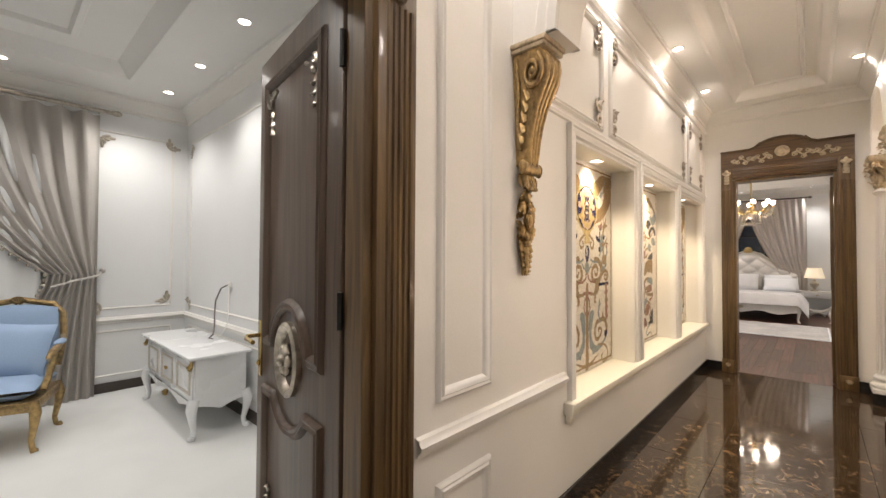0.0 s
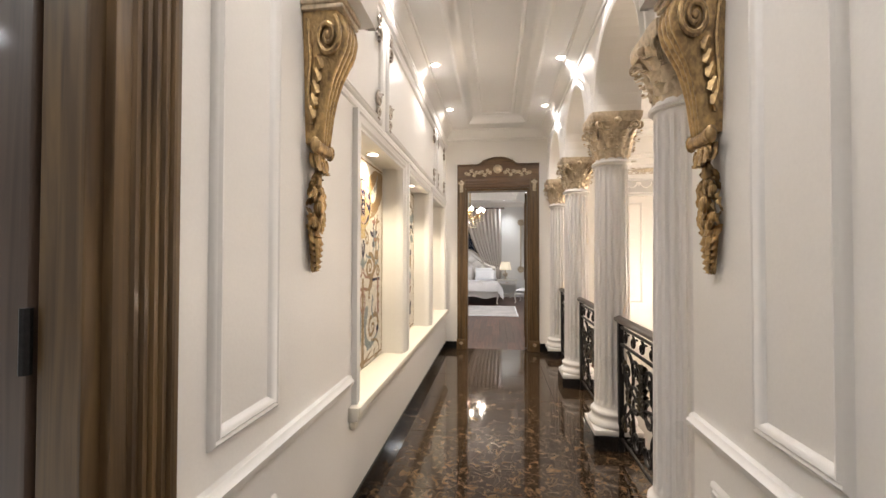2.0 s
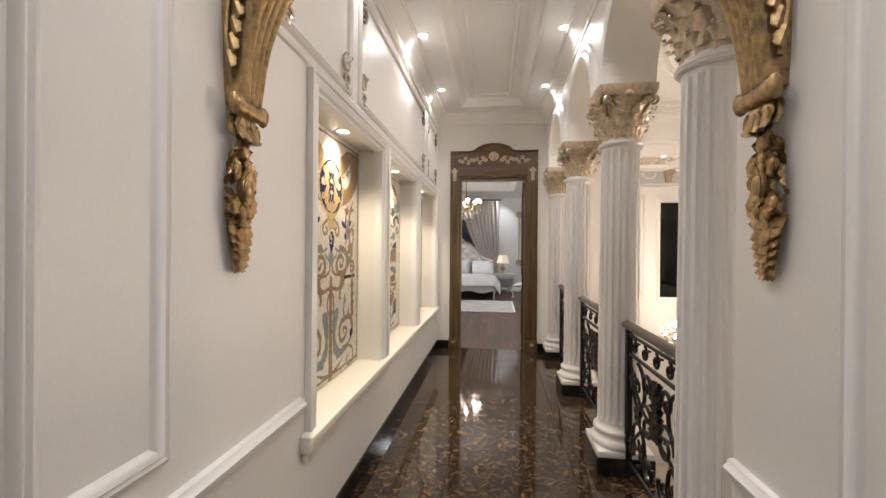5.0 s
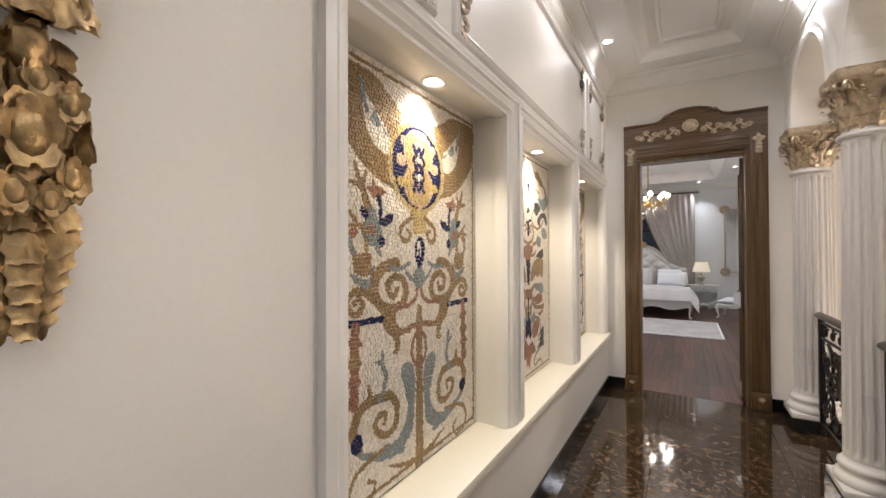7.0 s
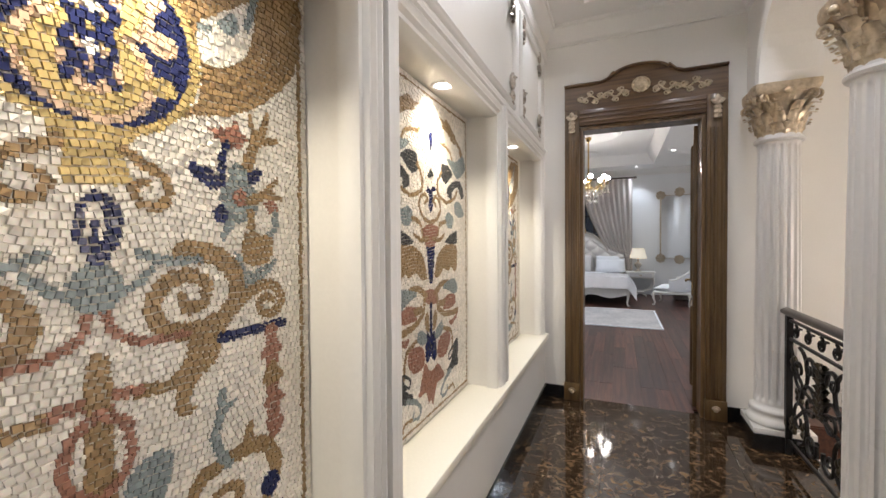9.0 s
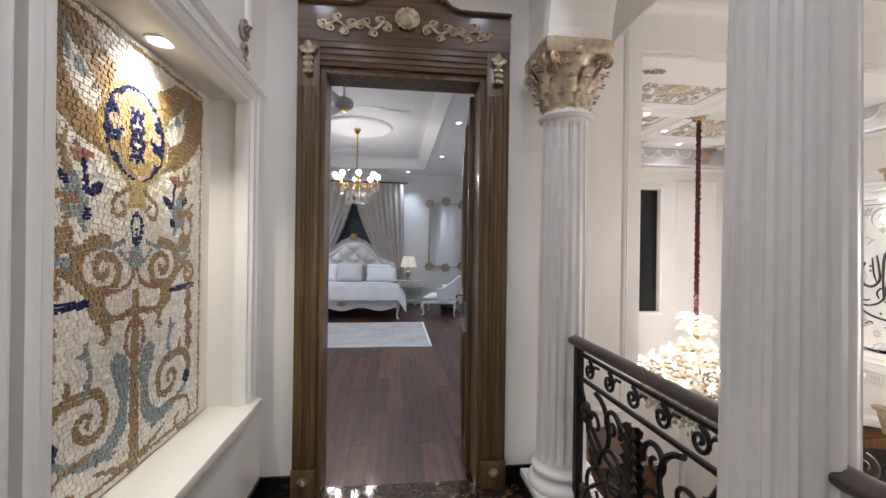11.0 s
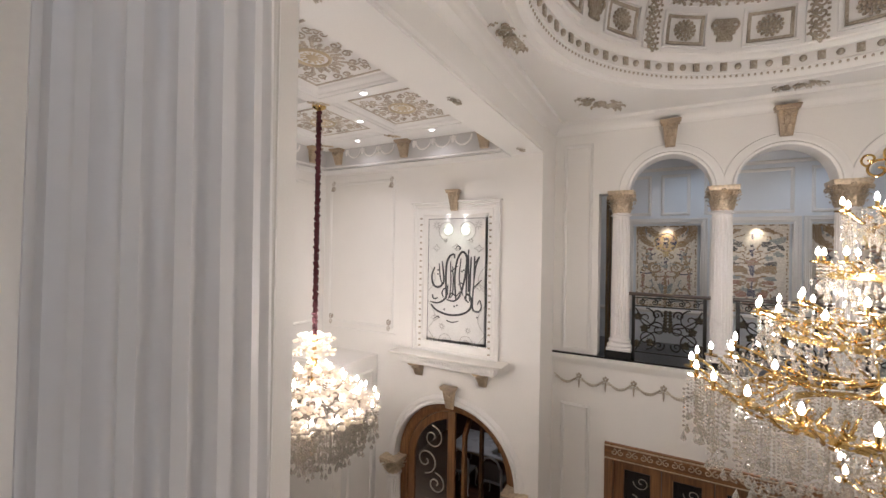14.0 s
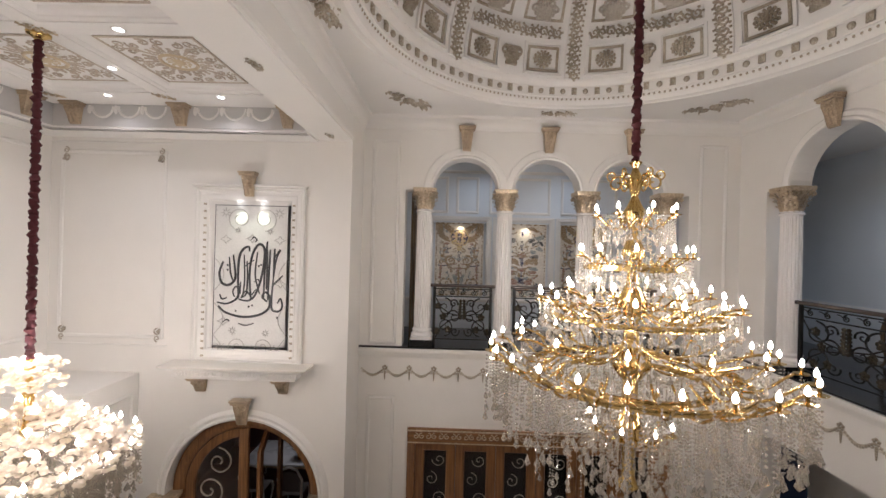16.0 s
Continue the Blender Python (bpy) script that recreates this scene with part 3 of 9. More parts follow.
m.box(OPX + 0.28, 7.22, 0, 9.75, 7.4, HALLZ).box(9.74, -0.8, 0, 9.8, 7.4, HALLZ)
COOLWALL = surface("grey_blue_white_paint", (0.72, 0.75, 0.78), 0.5, grain=80, vary=0.03, bump=0.03)
structure("wall_far_gallery", m, COOLWALL, "cool white wall of the far gallery with niches", "wall")
m = Mesh()
for a, b in ((2.72, 3.70), (3.90, 4.93), (5.13, 6.2)):
    m.strip([(b + 0.085, NZ0), (b + 0.085, NZ1 + 0.085), (a - 0.085, NZ1 + 0.085), (a - 0.085, NZ0)], NF, on_x(9.58, -1))
for u0, u1 in ((2.6, 3.7), (3.9, 5.1), (5.3, 5.75), (5.9, 6.4)):
    m.strip(rect(u0, 2.26, u1, 2.98), PANEL, on_x(9.58, -1))
m.strip([(1.5, 0.56), (7.2, 0.56)], DADO, on_x(9.58, -1))
m.strip([(3.0, 0.75), (9.5, 0.75)], DADO, on_y(-0.8))
m.strip([(1.5, 3.08), (7.2, 3.08)], [(-0.03, 0), (-0.025, 0.02), (0.0, 0.035), (0.02, 0.03), (0.03, 0)], on_x(9.58, -1))
structure("trim_far_gallery", m, TRIM, "white mouldings of the far gallery", "moulding", True)
m = Mesh().box(OPX + 0.28, -0.8, CEILZ, 9.75, 7.4, CEILZ + 0.2).box(1.80, -0.8, CEILZ, OPX + 0.28, 1.15, CEILZ + 0.2)
structure("ceiling_galleries", m, CEIL, "white ceiling of the far galleries", "ceiling")

# lower walls under our side of the atrium, and under the south gallery
m = Mesh().box(1.78, 0.0, LOWZ, 1.80, 7.22, -0.25).box(1.80, -0.2, LOWZ, 8.2, 0.0, -0.25)
structure("wall_lower", m, WALL, "cream lower hall walls", "wall")

# beam, second hall
m = Mesh().box(PIER[1], 7.22, 3.0, PIER[0], 7.70, HALLZ + 0.15)
m.strip([(PIER[1], 3.0), (PIER[0], 3.0)], [(0.02, 0.0), (0.03, 0.02), (0.06, 0.03), (0.08, 0.0)], on_y(7.22, -1))
m.strip([(PIER[1], 3.35), (PIER[0], 3.35)], [(0.0, 0.0), (0.01, 0.02), (0.05, 0.05), (0.09, 0.06), (0.12, 0.0)], on_y(7.22, -1))
structure("beam_hall", m, TRIM, "broad white ceiling beam between the halls", "beam", True)
CALX, HY = 7.12, 11.42
ARY, ARZ, ARR = 8.62, -1.93, 1.06
m = Mesh()
m.box(CALX, 7.22, LOWZ, OPX + 0.28, 7.30, HALLZ)
m.box(CALX, 7.30, LOWZ, CALX + 0.3, ARY - ARR, HALLZ).box(CALX, ARY + ARR, LOWZ, CALX + 0.3, HY + 0.2, HALLZ)
arch_fill(m, ARY - ARR, ARY + ARR, ARZ, -0.4, ARR, on_x(CALX), 0, 0.3)
m.box(CALX, ARY - ARR, -0.4, CALX + 0.3, ARY + ARR, HALLZ)
structure("wall_lettered", m, WALL, "cream hall wall with an arched doorway below", "wall")
m = Mesh().box(2.49, HY, LOWZ, 4.85, HY + 0.2, HALLZ).box(5.78, HY, LOWZ, CALX, HY + 0.2, HALLZ).box(4.85, HY, LOWZ, 5.78, HY + 0.2, 0.25).box(4.85, HY, 2.6, 5.78, HY + 0.2, HALLZ)
structure("wall_hall_north", m, WALL, "cream end wall of the second hall", "wall")
structure("wall_hall_west", Mesh().box(2.49, 7.34, LOWZ, 2.69, HY, HALLZ), WALL, "cream side wall of the second hall", "wall")
m = Mesh()
m.strip(rect(9.78, 0.2, 11.28, 2.80), PANEL, on_x(CALX, -1))
m.strip([(9.72, 0.1), (11.42, 0.1)], FINE, on_x(CALX, -1))
m.strip([(9.72, 2.9), (11.42, 2.9)], FINE, on_x(CALX, -1))
m.strip([(7.30, 3.02), (HY, 3.02)], [(-0.03, 0), (-0.02, 0.03), (0.0, 0.06), (0.03, 0.09), (0.05, 0.09), (0.06, 0.0)], on_x(CALX, -1))
m.strip([(2.69, 3.02), (CALX, 3.02)], [(-0.03, 0), (-0.02, 0.03), (0.0, 0.06), (0.03, 0.09), (0.05, 0.09), (0.06, 0.0)], on_y(HY, -1))
for u0, u1 in ((2.9, 4.5), (6.1, 6.95)):
    m.strip(rect(u0, 0.2, u1, 2.8), PANEL, on_y(HY, -1))
m.strip(rect(1.95, 0.1, 2.58, 3.2), PANEL, on_y(7.20, -1))
m.strip(arc(ARY, ARZ, ARR, 0, 180, 32), [(0, 0), (0, 0.04), (-0.03, 0.05), (-0.05, 0.03), (-0.09, 0.04), (-0.12, 0.02), (-0.14, 0)], on_x(CALX, -1))
structure("trim_hall", m, TRIM, "cream panel mouldings and cornice of the second hall", "moulding", True)
m = Mesh().box(6.25, 10.1, LOWZ, CALX, HY, -0.27, 0.01)
m.strip([(10.1, -0.27), (HY, -0.27)], [(-0.06, 0), (-0.04, 0.02), (0.0, 0.02), (0.0, 0)], on_x(6.25, -1))
m.strip(rect(10.25, -3.4, 11.3, -0.5), PANEL, on_x(6.25, -1))
m.strip(rect(6.38, -3.4, 7.0, -0.5), PANEL, on_y(10.1, -1))
structure("wall_boxed_bay", m, WALL, "cream boxed-out bay low in the second hall", "wall", True)
# coffered ceiling of the second hall, with a boxed cornice along two walls
FX, FY, FRIEZE_Z, BEAMZ = 6.67, HY - 0.45, 2.97, 3.28
XS, YS = [3.35, 4.84, 6.33], [7.93, 9.29, 10.65]
m = Mesh().box(2.69, 7.70, 3.36, CALX, HY, 3.6).box(FX, 7.70, FRIEZE_Z, CALX, HY, 3.36).box(2.69, FY, FRIEZE_Z, FX, HY, 3.36)
m.box(2.69, 7.70, BEAMZ, XS[0] + 0.09, FY, 3.36).box(XS[2] - 0.09, 7.70, BEAMZ, FX, FY, 3.36)
m.box(XS[0] + 0.09, 7.70, BEAMZ + 0.002, XS[2] - 0.09, YS[0] + 0.09, 3.36).box(XS[0] + 0.09, YS[2] - 0.09, BEAMZ + 0.002, XS[2] - 0.09, FY, 3.36)
m.box(XS[1] - 0.09, YS[0] + 0.09, BEAMZ, XS[1] + 0.09, YS[2] - 0.09, 3.36)
for i in range(2):
    m.box(XS[i] + 0.09, YS[1] - 0.09, BEAMZ + 0.002, XS[i + 1] - 0.09, YS[1] + 0.09, 3.36)
    for j in range(2):
        m.strip(rect(XS[i] + 0.09, YS[j] + 0.09, XS[i + 1] - 0.09, YS[j + 1] - 0.09), [(0, 0.07), (0.02, 0.06), (0.03, 0.04), (0.06, 0.03), (0.09, 0.012), (0.10, 0)], on_z(3.36, -1))
m.strip([(FX, 7.7), (FX, FY), (2.69, FY)], [(0, 0.05), (-0.03, 0.04), (-0.05, 0.015), (-0.05, -0.01), (-0.02, -0.03), (0, -0.03)], on_z(FRIEZE_Z))
structure("ceiling_hall", m, CEIL, "white coffered ceiling of the second hall", "ceiling", True)

# ---- first room ----
RZ = 3.12
m = Mesh().box(-4.7, -2.7, 0, -4.45, -1.6, RZ + 0.1).box(-4.7, 0.55, 0, -4.45, 1.95, RZ + 0.1).box(-4.7, -1.6, 2.5, -4.45, 0.55, RZ + 0.1).box(-4.7, -1.6, 0, -4.45, 0.55, 0.3)
m.box(-4.45, 1.72, 0, -0.2, 1.95, RZ + 0.1).box(-4.45, -2.7, 0, -0.2, -2.5, RZ + 0.1)
structure("wall_first_room", m, ROOMWALL, "white sitting room walls with panel mouldings", "wall")
m = Mesh()
m.box(-4.45, -2.5, RZ, -3.75, 1.72, RZ + 0.1).box(-0.9, -2.5, RZ, -0.2, 1.72, RZ + 0.1).box(-3.75, 1.02, RZ, -0.9, 1.72, RZ + 0.1).box(-3.75, -2.5, RZ, -0.9, -1.8, RZ + 0.1).box(-3.75, -1.8, RZ + 0.08, -0.9, 1.02, RZ + 0.2)
m.strip(rect(-3.75, -1.8, -0.9, 1.02), [(-0.06, 0), (-0.05, -0.02), (-0.01, -0.03), (0.02, 0.0), (0.06, 0.04), (0.10, 0.08)], on_z(RZ))
m.strip(rect(-3.35, -1.4, -1.3, 0.62), [(0, 0.08), (0.01, 0.05), (0.05, 0.045), (0.07, 0.08)], on_z(RZ))
structure("ceiling_first_room", m, CEIL, "white tray ceiling of the sitting room", "ceiling", True)
m = Mesh()
m.strip(rect(-4.45, -2.5, -0.2, 1.72), CROWN, on_z(RZ))
m.strip([(-2.5, 0.74), (1.72, 0.74)], DADO, on_x(-4.45))
m.strip([(-4.45, 0.74), (-0.2, 0.74)], DADO, on_y(1.72, -1))
for w0, w1 in ((0.16, 0.64), (0.86, 2.74)):
    m.strip(rect(0.88, w0, 1.58, w1), FINE, on_x(-4.45))
    m.strip(rect(-4.3, w0, -2.3, w1), FINE, on_y(1.72, -1))
    m.strip(rect(-2.15, w0, -0.5, w1), FINE, on_y(1.72, -1))
structure("trim_first_room", m, TRIM, "white cornice, dado and panel mouldings", "moulding", True)
DARKBASE = surface("dark_brown_skirting", (0.05, 0.035, 0.028), 0.35, grain=30, vary=0.2)
m = Mesh().box(-4.45, 0.5, 0, -4.435, 1.72, 0.10, 0.003).box(-4.435, 1.705, 0, -0.2, 1.72, 0.10, 0.003)
structure("baseboard_first_room", m, DARKBASE, "dark brown skirting of the sitting room", "skirting")

# ---- bedroom ----
BZ, BY = 3.25, 14.5
m = Mesh().box(-4.2, END + 0.14, 0, -4.0, BY, BZ + 0.3).box(2.44, 7.36, 0, 2.485, BY, BZ + 0.3)
m.box(-4.2, BY, 0, -1.15, BY + 0.2, BZ + 0.3).box(0.55, BY, 0, 2.485, BY + 0.2, BZ + 0.3).box(-1.15, BY, 0, 0.55, BY + 0.2, 0.8).box(-1.15, BY, 2.75, 0.55, BY + 0.2, BZ + 0.3)
m.box(-4.2, END + 0.12, 0, -0.2, END + 0.14, BZ + 0.3)
structure("wall_bedroom", m, ROOMWALL, "pale bedroom walls", "wall")
m = Mesh()
bx0, bx1, by0, by1 = -3.3, 1.35, 7.5, 13.5
m.box(-4.0, END + 0.14, BZ, bx0, BY, BZ + 0.1).box(bx1, END + 0.14, BZ, 2.44, BY, BZ + 0.1).box(bx0, by1, BZ, bx1, BY, BZ + 0.1).box(bx0, END + 0.14, BZ, bx1, by0, BZ + 0.1).box(bx0, by0, BZ + 0.22, bx1, by1, BZ + 0.3)
m.strip(rect(bx0, by0, bx1, by1), [(-0.06, 0), (-0.05, -0.02), (-0.01, -0.03), (0.02, 0.02), (0.08, 0.08), (0.14, 0.2), (0.2, 0.22)], on_z(BZ))
m.lathe([(0.0, 0.2), (0.50, 0.2), (0.52, 0.185), (0.55, 0.18), (0.58, 0.19), (0.6, 0.21), (0.6, 0.22)], (0.05, 11.2, BZ), 40)
m.lathe([(0.0, 0.2), (0.34, 0.2), (0.36, 0.185), (0.40, 0.19), (0.42, 0.22)], (-0.25, 13.0, BZ), 32)
structure("ceiling_bedroom", m, CEIL, "white tray ceiling of the bedroom with round mouldings", "ceiling", True)
m = Mesh()
m.strip(rect(-4.0, END + 0.14, 2.44, BY), CROWN, on_z(BZ))
structure("cornice_bedroom", m, TRIM, "white bedroom cornice", "cornice", True)


# ---- columns, railings, brackets, doors ----
def leaf(m, base, up, out, side, h, w, curl, k=0):
    """A curled acanthus leaf: from base along up, bending to out, with lobed edges."""
    up, out, side, base = Vector(up), Vector(out), Vector(side), Vector(base)
    rows, n = [], 7
    for i in range(n + 1):
        s = i / n
        bend = curl * s ** 2.2
        c = base + up * (h * (s - 0.28 * s ** 4)) + out * bend - up * (0.35 * curl * max(0, s - 0.7) * 3)
        half = w * 0.5 * (0.75 + 0.35 * math.sin(math.pi * s)) * (1 - 0.75 * s ** 3) * (1 + 0.16 * math.sin(i * 2.9))
        rows.append([tuple(c - side * half - out * 0.18 * half), tuple(c - side * half * 0.5 + out * 0.10 * half), tuple(c + out * 0.3 * half), tuple(c + side * half * 0.5 + out * 0.10 * half), tuple(c + side * half - out * 0.18 * half)])
    m.grid(rows, False, k)
    m.grid([[tuple(Vector(p) - out * 0.006) for p in r] for r in rows][::-1], False, k)


def flutes(count, depth, z0, z1):
    def f(a, z):
        e = max(0.0, min(1.0, (z - z0) / 0.035)) * max(0.0, min(1.0, (z1 - z) / 0.035))
        c = math.cos(a * count)
        return 1 - depth * e ** 0.5 * (min(1.0, (max(0.0, c + 0.25) / 1.1) ** 0.5))
    return f


SHAFT = surface("column_paint", (0.78, 0.755, 0.73), 0.3, grain=40, vary=0.04, bump=0.04)


def column(m, label, group, seg=216):
    t = thing("column", m @ Matrix.Diagonal((1.07, 1.07, 1, 1)), label, "column", group)
    part("plinth", Mesh().box(-0.165, -0.165, 0, 0.165, 0.165, 0.105, 0.004), BLACK, t, "black stone plinth", False)
    b = Mesh().box(-0.16, -0.16, 0.105, 0.16, 0.16, 0.145, 0.006)
    b.lathe([(0.155, 0.145), (0.163, 0.155), (0.165, 0.17), (0.158, 0.188), (0.146, 0.196), (0.138, 0.21), (0.14, 0.226), (0.147, 0.236), (0.146, 0.25), (0.137, 0.26), (0.126, 0.268), (0.122, 0.285)], (0, 0, 0), 36)
    part("base", b, SHAFT, t)
    z0, z1 = 0.285, 2.09
    zs = [z0, z0 + 0.02, z0 + 0.03, z0 + 0.045, z0 + 0.06, z0 + 0.08] + [z0 + 0.08 + (z1 - z0 - 0.16) * i / 6 for i in range(1, 6)] + [z1 - 0.08, z1 - 0.06, z1 - 0.045, z1 - 0.03, z1 - 0.02, z1]
    part("shaft", Mesh().lathe([(0.122 - 0.012 * ((z - z0) / (z1 - z0)) ** 1.6, z) for z in zs], (0, 0, 0), seg, turn=flutes(18, 0.12, z0 + 0.02, z1 - 0.02)), SHAFT, t)
    part("necking", Mesh().lathe([(0.110, 2.09), (0.128, 2.095), (0.134, 2.108), (0.128, 2.12), (0.116, 2.125), (0.112, 2.14)], (0, 0, 0), 36), SHAFT, t)
    c = Mesh().lathe([(0.108, 2.13), (0.108, 2.2), (0.118, 2.3), (0.145, 2.37), (0.165, 2.395)], (0, 0, 0), 24)
    for row, (z, h, curl, n, off) in enumerate(((2.13, 0.12, 0.05, 12, 0), (2.16, 0.18, 0.065, 12, 15), (2.25, 0.13, 0.07, 8, 22.5))):
        for i in range(n):
            a = radians(360 * i / n + off)
            o, s = (math.cos(a), math.sin(a), 0), (-math.sin(a), math.cos(a), 0)
            r = 0.108 + 0.012 * row
            leaf(c, (r * o[0], r * o[1], z), (0, 0, 1), o, s, h, 0.062, curl)
            tip = r + curl * 0.95
            c.ball((tip * o[0], tip * o[1], z + 0.70 * h), (0.010, 0.010, 0.007), 6, 4)
    for i in range(4):
        a = radians(45 + 90 * i)
        o = Vector((math.cos(a), math.sin(a), 0))
        s = Vector((-math.sin(a), math.cos(a), 0))
        for e in (-1, 1):
            pts = [tuple(o * (0.195 + 0.034 * u) + s * e * 0.022 + Vector((0, 0, 2.362 + 0.034 * w))) for u, w in spiral((0, 0), 1.0, 1.4, 200, -1, 18)]
            c.tube([tuple(o * 0.12 + s * e * 0.03 + Vector((0, 0, 2.30))), tuple(o * 0.15 + s * e * 0.028 + Vector((0, 0, 2.345)))] + pts, [0.01, 0.012] + [0.012 - 0.005 * j / 18 for j in range(19)], 5)
        a = radians(90 * i)
        c.ball((0.165 * math.cos(a), 0.165 * math.sin(a), 2.40), (0.026, 0.026, 0.022), 8, 5)
    part("capital", c, PALEGOLD, t, "gilded acanthus capital")
    a, ring = Mesh(), []
    for i in range(4):
        for s in range(8):
            f = s / 8
            g = radians(45 + 90 * i + 90 * f)
            d = 0.232 - 0.062 * math.sin(math.pi * f)
            ring.append((d * math.cos(g), d * math.sin(g)))
    a.grid([[(x * q, y * q, z) for x, y in ring] for q, z in ((0.92, 2.395), (0.96, 2.41), (0.99, 2.425), (1.0, 2.445), (1.0, 2.462))], True, 0, True)
    part("abacus", a, PALEGOLD, t, "pale gilded abacus")
    return t


col = column(pose(COLX, COLS[0], 0), "white fluted column with a gilded capital beside the balcony railing", "corridor columns")
for y in COLS[1:]:
    copy_thing(col, pose(COLX, y, 0))
far = column(pose(OPX + 0.14, OCOLS[0], 0.03), "cream fluted column of the gallery across the atrium", "far gallery columns", 108)
for y in OCOLS[1:]:
    copy_thing(far, pose(OPX + 0.14, y, 0.03))
for x in SCOLS:
    copy_thing(far, pose(x, 1.29, 0.03, 0, 0, 90))


BRONZED = surface("bronzed_iron", (0.11, 0.09, 0.06), 0.4, 0.7, grain=50, bump=0.3, second=(0.03, 0.027, 0.022))


def railing(m, length, label, group):
    """A wrought railing along local y, its middle at the origin."""
    t = thing("railing", m, label, "railing", group)
    h = length / 2
    rail = Mesh()
    ring = [(0.036 * math.cos(2 * math.pi * i / 16) * 0.9, 0.945 + 0.026 * math.sin(2 * math.pi * i / 16)) for i in range(16)]
    rail.grid([[(x, y, z) for x, z in ring] for y in (-h, -h / 2, 0, h / 2, h)], True, 0, True)
    part("handrail", rail, HANDRAIL, t, "dark wooden handrail")
    for s in (-1, 1):
        y = s * (h - 0.085)
        part("post", Mesh().box(-0.018, y - 0.022, 0, 0.018, y + 0.022, 0.922, 0.004), IRON, t, "", False)
    w = h - 0.107
    for z in (0.895, 0.775, 0.10):
        part("bar", Mesh().box(-0.009, -w, z - 0.008, 0.009, w, z + 0.008, 0.002), IRON, t, "", False)
    n = 5
    for i in range(n):
        c = -w + (i + 0.5) * 2 * w / n
        s = Mesh()
        s.tube([(0, c + u, 0.835 + v) for u, v in spiral((0, 0), 0.044, 1.5, 90, 1, 22)], 0.008, 6)
        s.tube([(0, c - w / n, 0.868), (0, c - w / n + 0.03, 0.868), (0, c - 0.04, 0.845), (0, c, 0.879)], 0.007, 6)
        part("scroll", s, IRON, t)
    for e in (-1, 1):
        for cz, r, cy, a0, sn in ((0.60, 0.15, 0.30, 90, 1), (0.30, 0.15, 0.30, -90, -1), (0.45, 0.12, 0.14, 0, 1), (0.66, 0.075, 0.15, 200, -1), (0.22, 0.08, 0.12, 160, 1)):
            s = Mesh()
            s.tube([(0, e * (cy + u) * w / 0.46, cz + v) for u, v in spiral((0, 0), r, 1.35, a0, sn, 28)], [0.012 - 0.004 * j / 28 for j in range(29)], 6)
            part("scroll", s, IRON, t)
        s = Mesh()
        s.tube([(0, e * w * 0.98, 0.74), (0, e * w * 0.80, 0.60), (0, e * w * 0.45, 0.50), (0, 0, 0.46)], 0.010, 6)
        s.tube([(0, e * w * 0.98, 0.12), (0, e * w * 0.80, 0.28), (0, e * w * 0.45, 0.40), (0, 0, 0.44)], 0.010, 6)
        part("stem", s, IRON, t)
    g = Mesh()
    for i in range(7):
        for e in (-1, 1):
            leaf(g, (0.004, e * 0.01, 0.42 + 0.045 * i), (0, e * 0.75, 0.66), (1, 0, 0), (0, -0.66, 0.75 * e), 0.10 - 0.006 * i, 0.05, 0.018)
            leaf(g, (-0.004, e * 0.01, 0.42 + 0.045 * i), (0, e * 0.75, 0.66), (-1, 0, 0), (0, -0.66, 0.75 * e), 0.10 - 0.006 * i, 0.05, 0.018)
    for e in (-1, 1):
        for y, z in ((0.30, 0.45), (0.38, 0.62), (0.22, 0.25), (0.40, 0.22)):
            ro = Mesh()
            for q in range(5):
                a = radians(72 * q + 20)
                ro.ball((0.006, e * y + 0.035 * math.cos(a), z + 0.035 * math.sin(a)), (0.014, 0.026, 0.026), 7, 4)
            ro.ball((0.014, e * y, z), 0.018, 7, 4)
            part("rosette", ro, BRONZED, t, "bronzed cast rosette")
    part("leaf_ornament", g, BRONZED, t, "bronzed cast leaves")
    return t


span = COLS[0] - COLS[1]
first = railing(pose(COLX + 0.015, COLS[0] - span / 2, 0), span - 0.17, "black wrought-iron balcony railing with bronzed leaves between columns", "balcony railings")
for i in (1, 2):
    gap = COLS[i] - COLS[i + 1]
    copy_thing(first, pose(COLX + 0.015, COLS[i] - gap / 2, 0) @ Matrix.Diagonal((1, (gap - 0.17) / (span - 0.17), 1, 1)))
back = railing(pose(OPX + 0.14, OCOLS[0] - 0.63, 0.03), 1.26 - 0.2, "black wrought-iron railing of the gallery across the atrium", "far railings")
for i in (1, 2):
    copy_thing(back, pose(OPX + 0.14, OCOLS[i] - 0.63, 0.03))
wide = railing(pose(SCOLS[0] - 0.79, 1.29, 0.03, 0, 0, 90), 1.38, "black wrought-iron railing of the side gallery", "side railings")
for i in (1, 2):
    copy_thing(wide, pose(SCOLS[i] - 0.79, 1.29, 0.03, 0, 0, 90))


